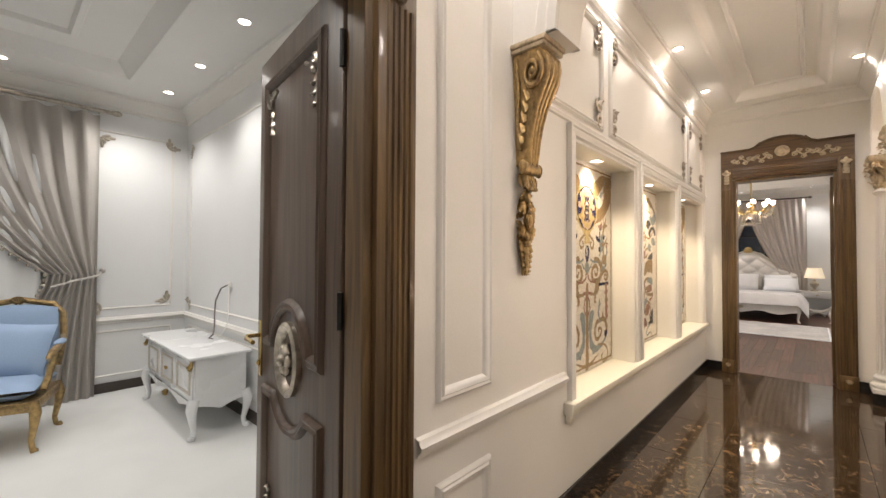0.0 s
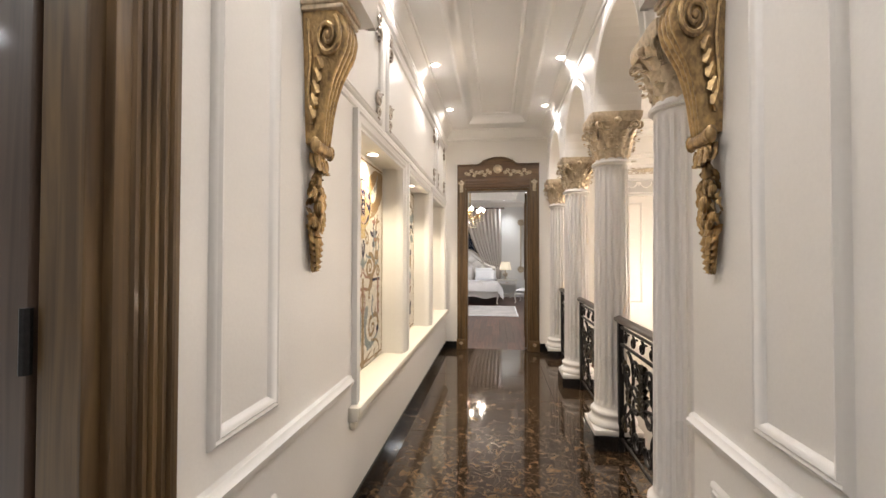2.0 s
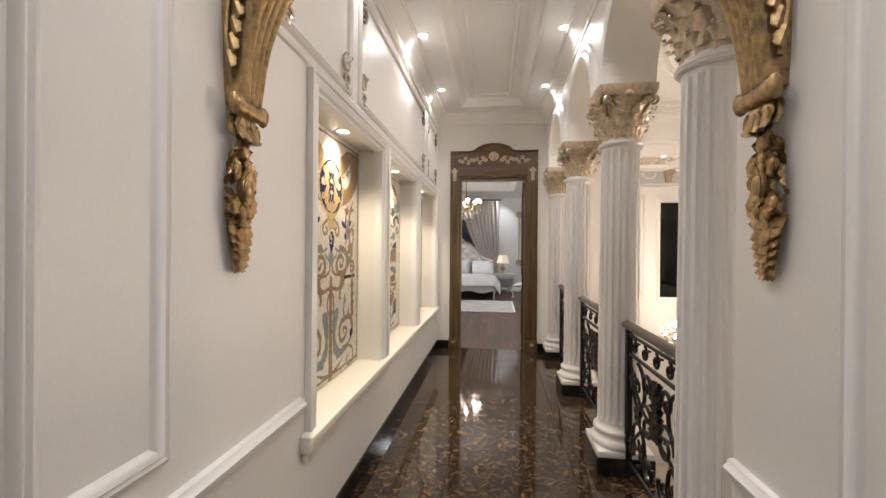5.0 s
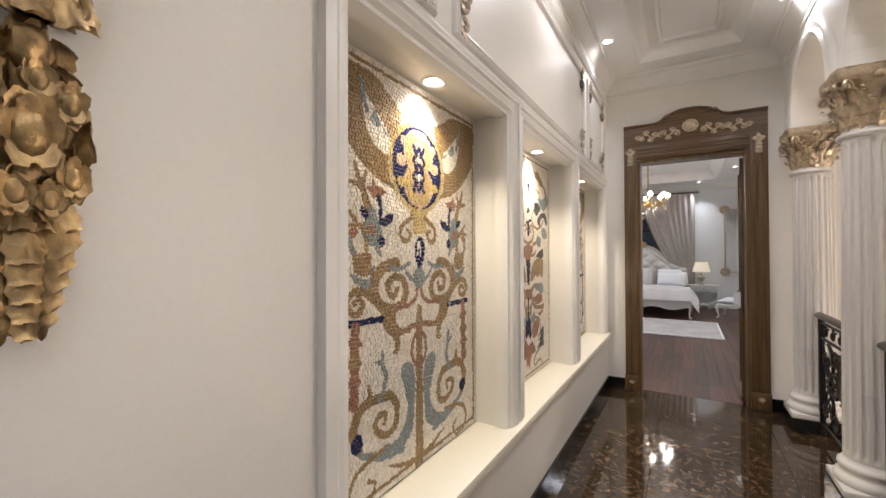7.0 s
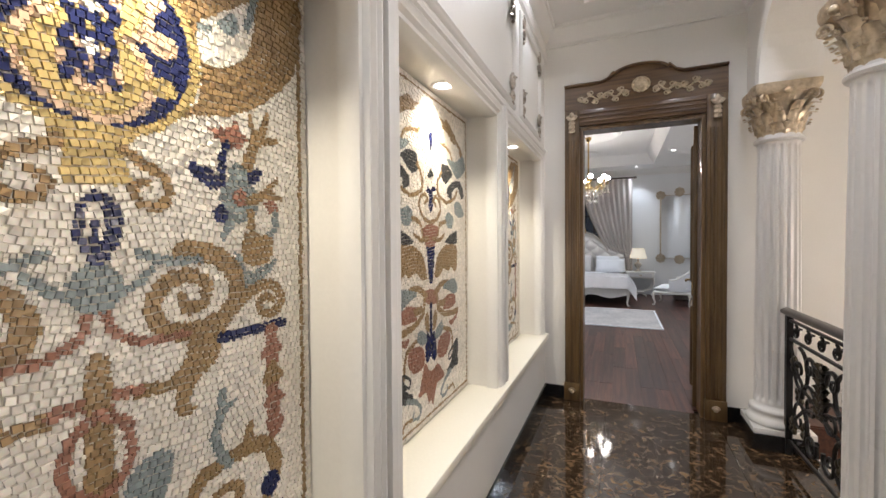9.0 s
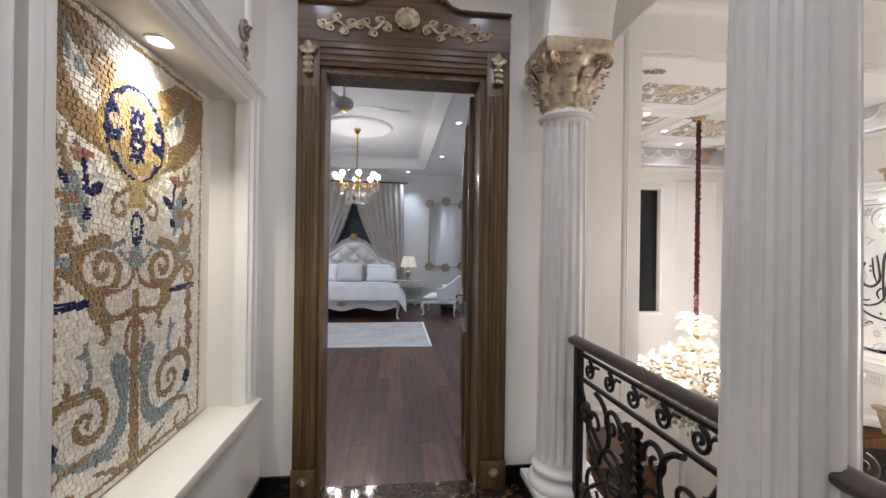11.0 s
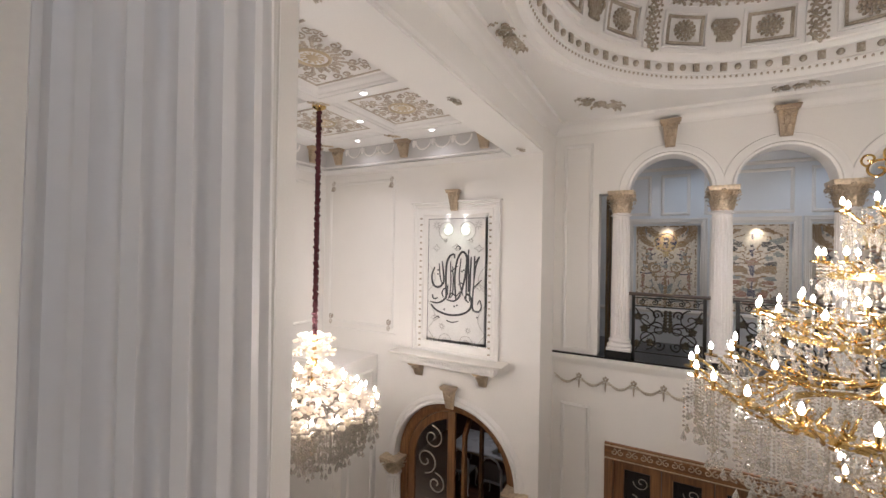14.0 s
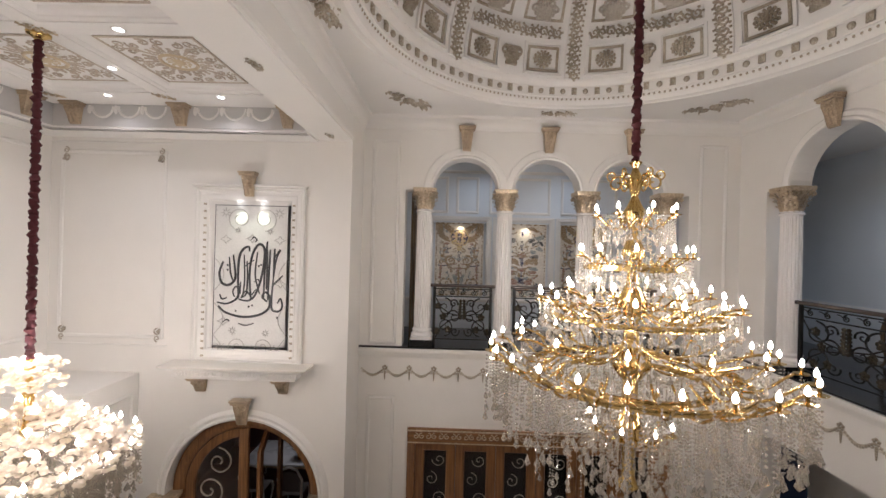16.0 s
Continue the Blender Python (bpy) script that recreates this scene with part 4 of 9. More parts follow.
def bracket(m, label):
    """A gilded scroll bracket with a hanging garland; it stands out along local x from a wall at x = 0, its top at z = 2.42."""
    t = thing("wall_bracket", m @ Matrix.Diagonal((0.64, 0.68, 1, 1)), label, "bracket", "gilded brackets")
    line = [(0.235, 2.375), (0.278, 2.345), (0.290, 2.295), (0.275, 2.24), (0.235, 2.185), (0.190, 2.12), (0.158, 2.05), (0.138, 1.98), (0.126, 1.91), (0.118, 1.86)]
    b = Mesh()
    rows = []
    for i, (x, z) in enumerate(line):
        w = 0.115 - 0.006 * i
        row = [(0.0, -w, z)]
        for j in range(25):
            f = j / 24
            ridge = 0.016 * abs(math.sin(math.pi * f * 4)) ** 0.7
            row.append((x - 0.018 + ridge, -w + 2 * w * f, z))
        row.append((0.0, w, z))
        rows.append(row)
    b.grid(rows, False)
    b.add(rows[0], [tuple(range(len(rows[0])))])
    b.add(rows[-1], [tuple(range(len(rows[-1])))])
    part("scroll_body", b, GOLD, t, "fluted gilded scroll")
    for s in (-1, 1):
        v = Mesh()
        v.tube([(0.165 + u, s * 0.117, 2.275 + w) for u, w in spiral((0, 0), 0.085, 1.8, 60, -1, 40)], [0.016 - 0.006 * i / 40 for i in range(41)], 7)
        v.ball((0.165, s * 0.118, 2.275), (0.02, 0.016, 0.02))
        v.tube([(0.03, s * 0.108, 2.35), (0.05, s * 0.105, 2.2), (0.03, s * 0.095, 2.05), (0.05, s * 0.085, 1.93)], 0.012, 6)
        for i in range(5):
            leaf(v, (0.04 + 0.012 * i, s * 0.10, 2.0 + 0.05 * i), (0.5, 0, -0.85), (0, s, 0), (0.85, 0, 0.5), 0.09, 0.05, 0.012)
        part("volute", v, GOLD, t)
    c = Mesh().box(0, -0.14, 2.375, 0.27, 0.14, 2.395, 0.006).box(0, -0.15, 2.395, 0.285, 0.15, 2.42, 0.008)
    part("cap_plate", c, PALEGOLD, t, "pale moulded cap")
    d = Mesh()
    d.tube([(0.085, -0.105, 1.845), (0.085, 0.105, 1.845)], 0.028, 10)
    for s in (-1, 1):
        d.ball((0.085, s * 0.108, 1.845), (0.034, 0.022, 0.034))
    part("rolled_knop", d, GOLD, t, "rolled gilded knop")
    for i in range(5):
        d = Mesh()
        leaf(d, (0.05, -0.07 + 0.035 * i, 1.82), (0.1, (i - 2) * 0.1, -1), (1, 0, 0), (0, 1, 0), 0.13 - 0.012 * abs(i - 2), 0.055, 0.04)
        part("knop_leaf", d, GOLD, t)
    g = Mesh()
    rnd = random.Random(5)
    for e in (-1, 0, 1):
        leaf(g, (0.07, 0.035 * e, 1.83), (0.15, 0.25 * e, -1), (1, 0, 0), (0, 1, 0.25 * e), 0.13, 0.075, 0.03)
        g.tube([(0.085, e * 0.055 + u, 1.775 + v) for u, v in spiral((0, 0), 0.026, 1.3, 90, 1 if e < 0 else -1, 14)], 0.008, 6)
    g.ball((0.05, 0, 1.72), (0.032, 0.034, 0.04), 8, 6)
    z = 1.69
    while z > 1.50:
        w = float(np.interp(z, [1.50, 1.56, 1.64, 1.69], [0.055, 0.078, 0.074, 0.045]))
        for q in range(5):
            y = -w + 2 * w * q / 4 + rnd.uniform(-0.008, 0.008)
            a = math.atan2(z - 1.60, y) + rnd.uniform(-0.5, 0.5)
            leaf(g, (0.03 - 2.0 * y * y, y * 0.8, z), (0.25, math.cos(a), math.sin(a)), (1, 0, 0), (0, -math.sin(a), math.cos(a)), 0.065, 0.05, 0.03)
        z -= 0.034
    for y, w, r in ((0.0, 1.60, 0.046), (-0.062, 1.655, 0.027), (0.060, 1.65, 0.027), (-0.066, 1.545, 0.026), (0.064, 1.55, 0.026), (0.012, 1.672, 0.024), (-0.018, 1.528, 0.026), (0.03, 1.52, 0.022)):
        x = 0.062 - 2.2 * y * y
        g.ball((x, y, w), (r * 0.75, r * 0.8, r * 0.8), 10, 7)
        for ring, n in ((0.55, 5), (0.95, 7)):
            for q in range(n):
                a = 2 * math.pi * q / n + ring * 3 + y * 20
                leaf(g, (x + r * (0.55 - 0.5 * ring), y + r * ring * 0.55 * math.cos(a), w + r * ring * 0.55 * math.sin(a)), (0.9 - 0.5 * ring, math.cos(a), math.sin(a)), (0.4, math.cos(a), math.sin(a)), (0, -math.sin(a), math.cos(a)), r * 0.75, r * 0.95, r * 0.3)
    for k, z in enumerate((1.505, 1.475, 1.448, 1.42, 1.395)):
        w = 0.034 - 0.005 * k
        for e in (-1, 0, 1):
            f = 0.45 * e
            leaf(g, (0.036 + 0.010 * (e == 0), w * e, z - 0.014 * (e == 0)), (0.12, f, -0.9), (1, 0, 0), (0, 0.9, f), 0.090 - 0.006 * k, 0.066 - 0.006 * k, 0.024)
            g.ball((0.034, w * e + 0.03 * f, z - 0.03), (0.014, 0.019 - 0.002 * k, 0.028), 7, 5)
    part("garland_drop", g, GOLD, t, "gilded hanging garland of roses and leaves")
    return t


bracket(pose(WX, 1.905, 0), "antique gold scroll bracket with a hanging rose garland under the arch")
bracket(pose(RX, 1.94, 0, 0, 0, 180), "antique gold scroll bracket with a hanging rose garland beside the columns")


def ornament(name, m, size, label, group, seed=1, mat=None):
    """A small flat cast ornament of leaves and curls, lying in local y and z, standing out along x."""
    t = thing(name, m, label, "ornament", group)
    rnd, g = random.Random(seed), Mesh()
    for i in range(30):
        u = rnd.uniform(-0.46, 0.46)
        v = rnd.uniform(-1, 1) * (0.16 - 0.26 * abs(u) ** 2) + 0.03 * math.sin(9 * u)
        a = math.atan2(v, u) + rnd.uniform(-0.8, 0.8)
        leaf(g, (0.003, u * size, v * size), (0, math.cos(a), math.sin(a)), (1, 0, 0), (0, -math.sin(a), math.cos(a)), size * rnd.uniform(0.10, 0.17), size * rnd.uniform(0.05, 0.075), size * 0.05)
    for e in (-1, 1):
        for c, w, r, q in ((0.20, 0.06, 0.085, 0), (0.36, -0.04, 0.07, 120), (0.24, -0.09, 0.06, 240)):
            g.tube([(0.014, e * size * (c + u), size * (w + v)) for u, v in spiral((0, 0), r, 1.3, q, e, 16)], 0.016 * size + 0.002, 5)
    for i in range(6):
        g.ball((0.012, 0.07 * size * math.cos(i * 1.047), 0.07 * size * math.sin(i * 1.047)), 0.045 * size, 6, 4)
    g.ball((0.02, 0, 0), 0.045 * size, 6, 4)
    part("leaves", g, mat or PALEGOLD, t)
    return t


def clasp(m, seed=1):
    """A little curl at a panel's corner."""
    t = thing("panel_corner_ornament", m, "small gilded curl at the corner of a wall panel", "ornament", "panel corner ornaments")
    g = Mesh()
    g.tube([(0.015, u, v) for u, v in spiral((0, 0), 0.052, 1.2, 90, 1, 16)], 0.011, 6)
    g.tube([(0.015, u, v) for u, v in spiral((0, -0.09), 0.044, 1.2, -90, -1, 16)], 0.010, 6)
    leaf(g, (0.012, 0, -0.02), (0, 0.5, 0.8), (1, 0, 0), (0, 0.8, -0.5), 0.12, 0.05, 0.02)
    part("curl", g, PEWTER if seed else PALEGOLD, t)
    return t


one = None
for u0, u1 in ((2.14, 2.93), (3.05, 5.30), (5.45, 6.22)):
    for u in (u0 + 0.08, u1 - 0.08):
        for w in (2.42, 2.85):
            place = pose(WX, u, w, 0 if w < 2.6 else 180, 0, 0)
            one = copy_thing(one, place) if one else clasp(place)


# ---- bedroom doorway: walnut casing with a gilded crest ----
t = thing("door_casing", pose(0, END, 0), "walnut door casing with gilded crest round the bedroom doorway", "door frame")
for x0, x1 in ((0.162, DX0), (DX1, 1.375)):
    p = Mesh().box(x0, -0.035, 0.16, x1, -0.002, 2.56, 0.004)
    w = x1 - x0
    for i in range(5):
        c = x0 + w * (i + 0.9) / 5.8
        p.tube([(c, -0.036, 0.18), (c, -0.036, 2.30)], 0.0075, 6)
    part("jamb_casing", p, WALNUT, t)
    p = Mesh().box(x0 - 0.006, -0.045, 0, x1 + 0.006, -0.002, 0.16, 0.005)
    part("plinth_block", p, WALNUT, t)
    for z, f in ((0.09, 1.0), (2.52, 1.5)):
        o = Mesh()
        for k in range(5):
            a = radians(-60 + 30 * k + (180 if z > 1 else 0))
            leaf(o, ((x0 + x1) / 2, -0.046, z), (math.sin(a), 0, math.cos(a)), (0, -1, 0), (math.cos(a), 0, -math.sin(a)), 0.05 * f, 0.026 * f, 0.02)
        o.ball(((x0 + x1) / 2, -0.05, z), (0.02, 0.012, 0.02 * f))
        for k in range(4 if z > 1 else 0):
            for e in (-1, 0, 1):
                leaf(o, ((x0 + x1) / 2, -0.044, z - 0.035 * k), (0.35 * e, 0, -0.94), (0, -1, 0), (0.94, 0, 0.35 * e), 0.075, 0.032, 0.022)
        part("corner_ornament", o, PALEGOLD, t)
for x0, x1 in ((DX0 - 0.002, DX0 + 0.03), (DX1 - 0.03, DX1 + 0.002)):
    part("jamb_lining", Mesh().box(x0, -0.01, 0, x1, 0.18, DZ, 0.003), WALNUT, t, "", False)
part("head_lining", Mesh().box(DX0 + 0.03, -0.01, DZ - 0.03, DX1 - 0.03, 0.18, DZ + 0.002, 0.003), WALNUT, t, "", False)
h = Mesh().box(DX0, -0.035, DZ + 0.004, DX1, -0.002, 2.56, 0.003)
for i in range(3):
    h.box(DX0, -0.042, DZ + 0.03 + 0.035 * i, DX1, -0.03, DZ + 0.045 + 0.035 * i, 0.003)
part("head_casing", h, wood("walnut_across", (0.17, 0.095, 0.042), (0.062, 0.031, 0.013), 0, 0.42, 0.25), t)
WALNUTX = bpy.data.materials["walnut_across"]
c0 = 0.768
line = [(0.162, 2.765), (0.46, 2.765), (0.52, 2.785), (0.56, 2.825)] + [(c0 + 0.2 * math.cos(radians(180 - 12 * i)), 2.80 + 0.07 * math.sin(radians(12 * i))) for i in range(1, 15)] + [(0.976, 2.825), (1.016, 2.785), (1.076, 2.765), (1.375, 2.765)]
h = Mesh()
h.grid([[(x, -0.038, 2.56) for x, z in line], [(x, -0.038, z) for x, z in line], [(x, -0.002, z) for x, z in line], [(x, -0.002, 2.56) for x, z in line]], False)
h.add([(0.162, -0.038, 2.56), (0.162, -0.038, 2.765), (0.162, -0.002, 2.765), (0.162, -0.002, 2.56)], [(0, 1, 2, 3)])
h.add([(1.375, -0.038, 2.56), (1.375, -0.038, 2.765), (1.375, -0.002, 2.765), (1.375, -0.002, 2.56)], [(0, 1, 2, 3)])
h.strip(line, [(0, 0.036), (0.0, 0.062), (0.008, 0.066), (0.016, 0.058), (0.022, 0.05), (0.026, 0.0)], lambda u, w, o: (u, -o, w))
part("crest", h, WALNUTX, t, "arched walnut crest")
o = Mesh()
for i in range(12):
    a = radians(30 * i)
    leaf(o, (c0, -0.045, 2.705), (math.cos(a), 0, math.sin(a) * 0.9), (0, -1, 0), (-math.sin(a), 0, math.cos(a)), 0.105, 0.055, 0.026)
o.ball((c0, -0.05, 2.705), (0.055, 0.03, 0.05), 10, 6)
part("shell_ornament", o, PALEGOLD, t)
for e in (-1, 1):
    o = Mesh()
    pts = [(c0 + e * (0.09 + 0.40 * i / 30), -0.047, 2.66 + 0.02 * math.sin(i * 0.62) - 0.012 * i / 30) for i in range(31)]
    o.tube(pts, [0.010 - 0.004 * i / 30 for i in range(31)], 6)
    for i, (x, y, z) in enumerate(pts[1::3]):
        s = 1 if i % 2 else -1
        o.tube([(x + e * u, -0.046, z + s * 0.022 + v) for u, v in spiral((0, 0), 0.028, 1.2, -90 * s, s, 14)], 0.006, 5)
        leaf(o, (x, -0.042, z), (e * 0.7, 0, s * 0.7), (0, -1, 0), (-s * 0.7, 0, e * 0.7), 0.070, 0.030, 0.014)
    part("leaf_scroll", o, PALEGOLD, t)
# its door leaf, swung open into the bedroom
t = thing("bedroom_door", pose(DX1 - 0.035, END + 0.19, 0, 0, 0, 82), "open walnut bedroom door with brass handle", "door")
part("leaf", Mesh().box(0.0, -0.022, 0.01, 0.86, 0.022, 2.38, 0.004), WALNUT, t)
for w0, w1 in ((0.15, 0.85), (1.05, 2.24)):
    for s in (-1, 1):
        part("panel_moulding", Mesh().strip(rect(0.12, w0, 0.74, w1), PANEL, on_y(0.022 * s, s)), WALNUT, t)
hd = Mesh().box(0.78, 0.02, 0.86, 0.82, 0.032, 1.10, 0.005)
hd.tube([(0.80, 0.03, 1.02), (0.80, 0.075, 1.02), (0.77, 0.08, 1.02), (0.69, 0.078, 1.015)], 0.010, 8)
part("handle", hd, BRASS, t, "brass lever handle")
for z in (0.25, 1.2, 2.15):
    part("hinge", Mesh().tube([(0.0, -0.026, z - 0.05), (0.0, -0.026, z + 0.05)], 0.009, 8), BRASS, t)

# ---- first room doorway: casing and open carved door ----
t = thing("door_casing", pose(0, 0, 0), "dark walnut fluted door casing at the sitting room", "door frame")
for y0, y1 in ((0.985, 1.150), (-0.145, 0.02)):
    p = Mesh().box(WX + 0.002, y0, 0.0, 0.032, y1, 2.52, 0.004)
    for i in range(5):
        c = y0 + 0.03 + 0.12 * (i + 0.5) / 5
        p.tube([(0.033, c, 0.18), (0.033, c, 2.24)], 0.0085, 6)
    part("jamb_casing", p, WALNUT, t)
    o = Mesh()
    for k in range(7):
        a = radians(90 + 30 * k)
        leaf(o, (0.034, (y0 + y1) / 2 + 0.01, 2.30), (0, math.cos(a), math.sin(a)), (1, 0, 0), (0, -math.sin(a), math.cos(a)), 0.07, 0.035, 0.025)
    o.ball((0.04, (y0 + y1) / 2 + 0.01, 2.31), (0.02, 0.03, 0.045))
    part("corner_ornament", o, PALEGOLD, t)
for y0, y1 in ((0.95, 1.002), (0.018, 0.055)):
    part("jamb_lining", Mesh().box(-0.085, y0, 0, 0.01, y1, 2.40, 0.003), WALNUT, t, "", False)
part("head_lining", Mesh().box(-0.265, 0.055, 2.365, 0.01, 0.95, 2.402, 0.003), WALNUT, t, "", False)
part("head_casing", Mesh().box(WX + 0.002, 0.02, 2.404, 0.034, 1.0, 2.52, 0.004), WALNUT, t)

t = thing("carved_door", pose(-0.10, 0.968, 0, 0, 0, 172.1), "open grey-brown carved wooden door with pewter ornaments", "door")
DW = 0.89
part("leaf", Mesh().box(0.0, -0.022, 0.01, DW, 0.022, 2.36, 0.005), LEAFWOOD, t)
for s in (1,):
    for w0, w1 in ((0.12, 0.86), (1.16, 2.22)):
        c = DW / 2
        if w0 > 1:
            pth = [(DW - 0.13, 1.03), (DW - 0.13, w1), (0.13, w1), (0.13, 1.03), (c - 0.215, 1.03)] + arc(c, 1.02, 0.195, 175, 5, 16) + [(c + 0.215, 1.03)]
        else:
            pth = [(0.13, 0.83), (0.13, w0), (DW - 0.13, w0), (DW - 0.13, 0.83), (c + 0.20, 0.83)] + arc(c, 0.945, 0.205, -34, -146, 14) + [(c - 0.20, 0.83)]
        pth = pth + [pth[0]]
        part("panel_moulding", Mesh().strip(pth, [(-0.012, 0), (-0.01, 0.012), (0.0, 0.02), (0.012, 0.016), (0.022, 0.022), (0.034, 0.012), (0.04, 0)], on_y(0.022, 1)), LEAFWOOD, t)
r = Mesh().strip([(DW / 2 + 0.12 * math.cos(radians(10 * i)), 1.01 + 0.15 * math.sin(radians(10 * i))) for i in range(37)], [(0, 0), (0, 0.02), (0.012, 0.03), (0.025, 0.022), (0.035, 0.012), (0.04, 0)], on_y(0.022, 1))
part("medallion_rim", r, PEWTER, t, "oval pewter rim")
o = Mesh()
for i in range(10):
    a = radians(36 * i)
    leaf(o, (DW / 2, 0.024, 1.01), (0.75 * math.cos(a), 0, math.sin(a)), (0, 1, 0), (-math.sin(a), 0, 0.75 * math.cos(a)), 0.10, 0.05, 0.03)
for i in range(6):
    a = radians(60 * i)
    o.ball((DW / 2 + 0.035 * math.cos(a), 0.042, 1.01 + 0.04 * math.sin(a)), (0.022, 0.018, 0.024), 8, 5)
o.ball((DW / 2, 0.055, 1.01), 0.022)
part("medallion_flower", o, PEWTER, t, "cast pewter flower")
for x, z, f in ((0.19, 2.14, 1), (DW - 0.19, 2.14, -1), (0.19, 0.24, 1), (DW - 0.19, 0.24, -1)):
    o = Mesh()
    v = -1 if z > 1 else 1
    o.tube([(x + 0.01 * f + u, 0.034, z + v * (0.02 + 0.0) + w) for u, w in spiral((0, 0), 0.035, 1.2, 90, f, 16)], 0.010, 6)
    for k in range(4):
        leaf(o, (x, 0.026, z + v * 0.04 * k), (f * 0.35, 0, v * 0.93), (0, 1, 0), (0.93, 0, -0.35 * f), 0.08, 0.035, 0.02)
    o.tube([(x, 0.034, z), (x + f * 0.05, 0.034, z + v * 0.01), (x + f * 0.09, 0.034, z - v * 0.012)], 0.009, 6)
    part("corner_ornament", o, PEWTER, t)
hd = Mesh().box(DW - 0.075, 0.018, 0.86, DW - 0.035, 0.03, 1.12, 0.004)
hd.tube([(DW - 0.055, 0.03, 1.05), (DW - 0.055, 0.085, 1.05), (DW - 0.08, 0.095, 1.045), (DW - 0.17, 0.09, 1.04)], 0.010, 8)
hd.ball((DW - 0.055, 0.03, 0.92), (0.012, 0.014, 0.016))
part("handle", hd, BRASS, t, "brass lever handle")
part("lock_edge", Mesh().box(DW - 0.001, -0.012, 0.88, DW + 0.004, 0.012, 1.1, 0.001), BRASS, t, "brass lock plate", False)
for z in (0.25, 1.25, 2.1):
    part("hinge", Mesh().tube([(-0.006, 0.026, z - 0.06), (-0.006, 0.026, z + 0.06)], 0.010, 8), IRON, t)


# ---- downlights ----
def downlight(m, group, label="lit round recessed downlight with a white rim"):
    t = thing("downlight", m, label, "downlight", group)
    part("rim", Mesh().lathe([(0.038, 0.0), (0.042, -0.006), (0.052, -0.006), (0.056, 0.0)], (0, 0, 0), 20, cap=False), TRIM, t)
    part("lens", Mesh().lathe([(0.0, -0.001), (0.038, -0.001), (0.038, 0.0)], (0, 0, 0), 16, cap=False), DISC, t, "glowing lens")
    return t


spotted = downlight(pose(*CORRIDOR_DOWNLIGHTS[0], CEILZ), "corridor downlights")
for x, y in CORRIDOR_DOWNLIGHTS[1:]:
    copy_thing(spotted, pose(x, y, CEILZ))
for y in (3.07, 4.35, 5.64):
    tagged(copy_thing(spotted, pose(-0.11, y, NZ1 - 0.001)), group="niche downlights")
for x, y in ((-3.9, 1.38), (-3.0, 1.40), (-2.0, 1.38), (-4.1, 0.2)):
    tagged(copy_thing(spotted, pose(x, y, RZ)), group="sitting room downlights")
for x, y in ((1.62, 12.2), (1.0, 13.95), (-0.4, 13.95), (1.62, 10.0)):
    tagged(copy_thing(spotted, pose(x, y, BZ)), group="bedroom downlights")
for x, y in HALL_DOWNLIGHTS:
    tagged(copy_thing(spotted, pose(x, y, BEAMZ - 0.002)), group="hall downlights")


# ---- mosaics ----
def stone_chip(name, base, rough=0.35, metal=0.0):
    m, n, l, p = node_material(name)
    geo, hsv, span, info, add = n.new("ShaderNodeNewGeometry"), n.new("ShaderNodeHueSaturation"), n.new("ShaderNodeMapRange"), n.new("ShaderNodeObjectInfo"), n.new("ShaderNodeMath")
    tex, mul = n.new("ShaderNodeTexNoise"), n.new("ShaderNodeMix")
    tex.inputs["Scale"].default_value = 140
    pos = n.new("ShaderNodeTexCoord")
    l.new(pos.outputs["Object"], tex.inputs["Vector"])
    add.operation = "ADD"
    l.new(geo.outputs["Random Per Island"], add.inputs[0])
    l.new(info.outputs["Random"], add.inputs[1])
    wrap = n.new("ShaderNodeMath")
    wrap.operation = "FRACT"
    l.new(add.outputs[0], wrap.inputs[0])
    span.inputs["To Min"].default_value, span.inputs["To Max"].default_value = 0.86, 1.12
    l.new(wrap.outputs[0], span.inputs["Value"])
    hsv.inputs["Color"].default_value = (*base, 1)
    l.new(span.outputs[0], hsv.inputs["Value"])
    mul.data_type, mul.blend_type = "RGBA", "MULTIPLY"
    mul.inputs["Factor"].default_value = 0.15
    l.new(hsv.outputs["Color"], mul.inputs["A"])
    l.new(tex.outputs["Color"], mul.inputs["B"])
    l.new(mul.outputs["Result"], p.inputs["Base Color"])
    p.inputs["Roughness"].default_value, p.inputs["Metallic"].default_value = rough, metal
    return m


CHIPS = [stone_chip("cream_chip", (0.86, 0.80, 0.71)), stone_chip("gold_chip", (0.62, 0.47, 0.20), 0.28, 0.25), stone_chip("tan_chip", (0.34, 0.22, 0.10)), stone_chip("navy_chip", (0.022, 0.028, 0.10), 0.2), stone_chip("slate_chip", (0.27, 0.31, 0.31)), stone_chip("terracotta_chip", (0.36, 0.17, 0.11)), stone_chip("charcoal_chip", (0.05, 0.05, 0.052)), stone_chip("blush_chip", (0.64, 0.45, 0.31))]
GROUT = surface("mosaic_grout", (0.74, 0.68, 0.58), 0.8, grain=120, vary=0.15, bump=0.2)
CREAM, GILT, TAN, NAVY, SLATE, TERRA, CHAR, BLUSH = range(8)


def near_line(u, v, pts):
    """How far points lie from a polyline, and where along it."""
    best, at = np.full(u.shape, 9.0), np.zeros(u.shape)
    for i in range(len(pts) - 1):
        (a, b), (c, d) = pts[i], pts[i + 1]
        dx, dy = c - a, d - b
        t = np.clip(((u - a) * dx + (v - b) * dy) / (dx * dx + dy * dy + 1e-9), 0, 1)
        r = np.hypot(u - a - t * dx, v - b - t * dy)
        at = np.where(r < best, (i + t) / (len(pts) - 1), at)
        best = np.minimum(best, r)
    return best, at


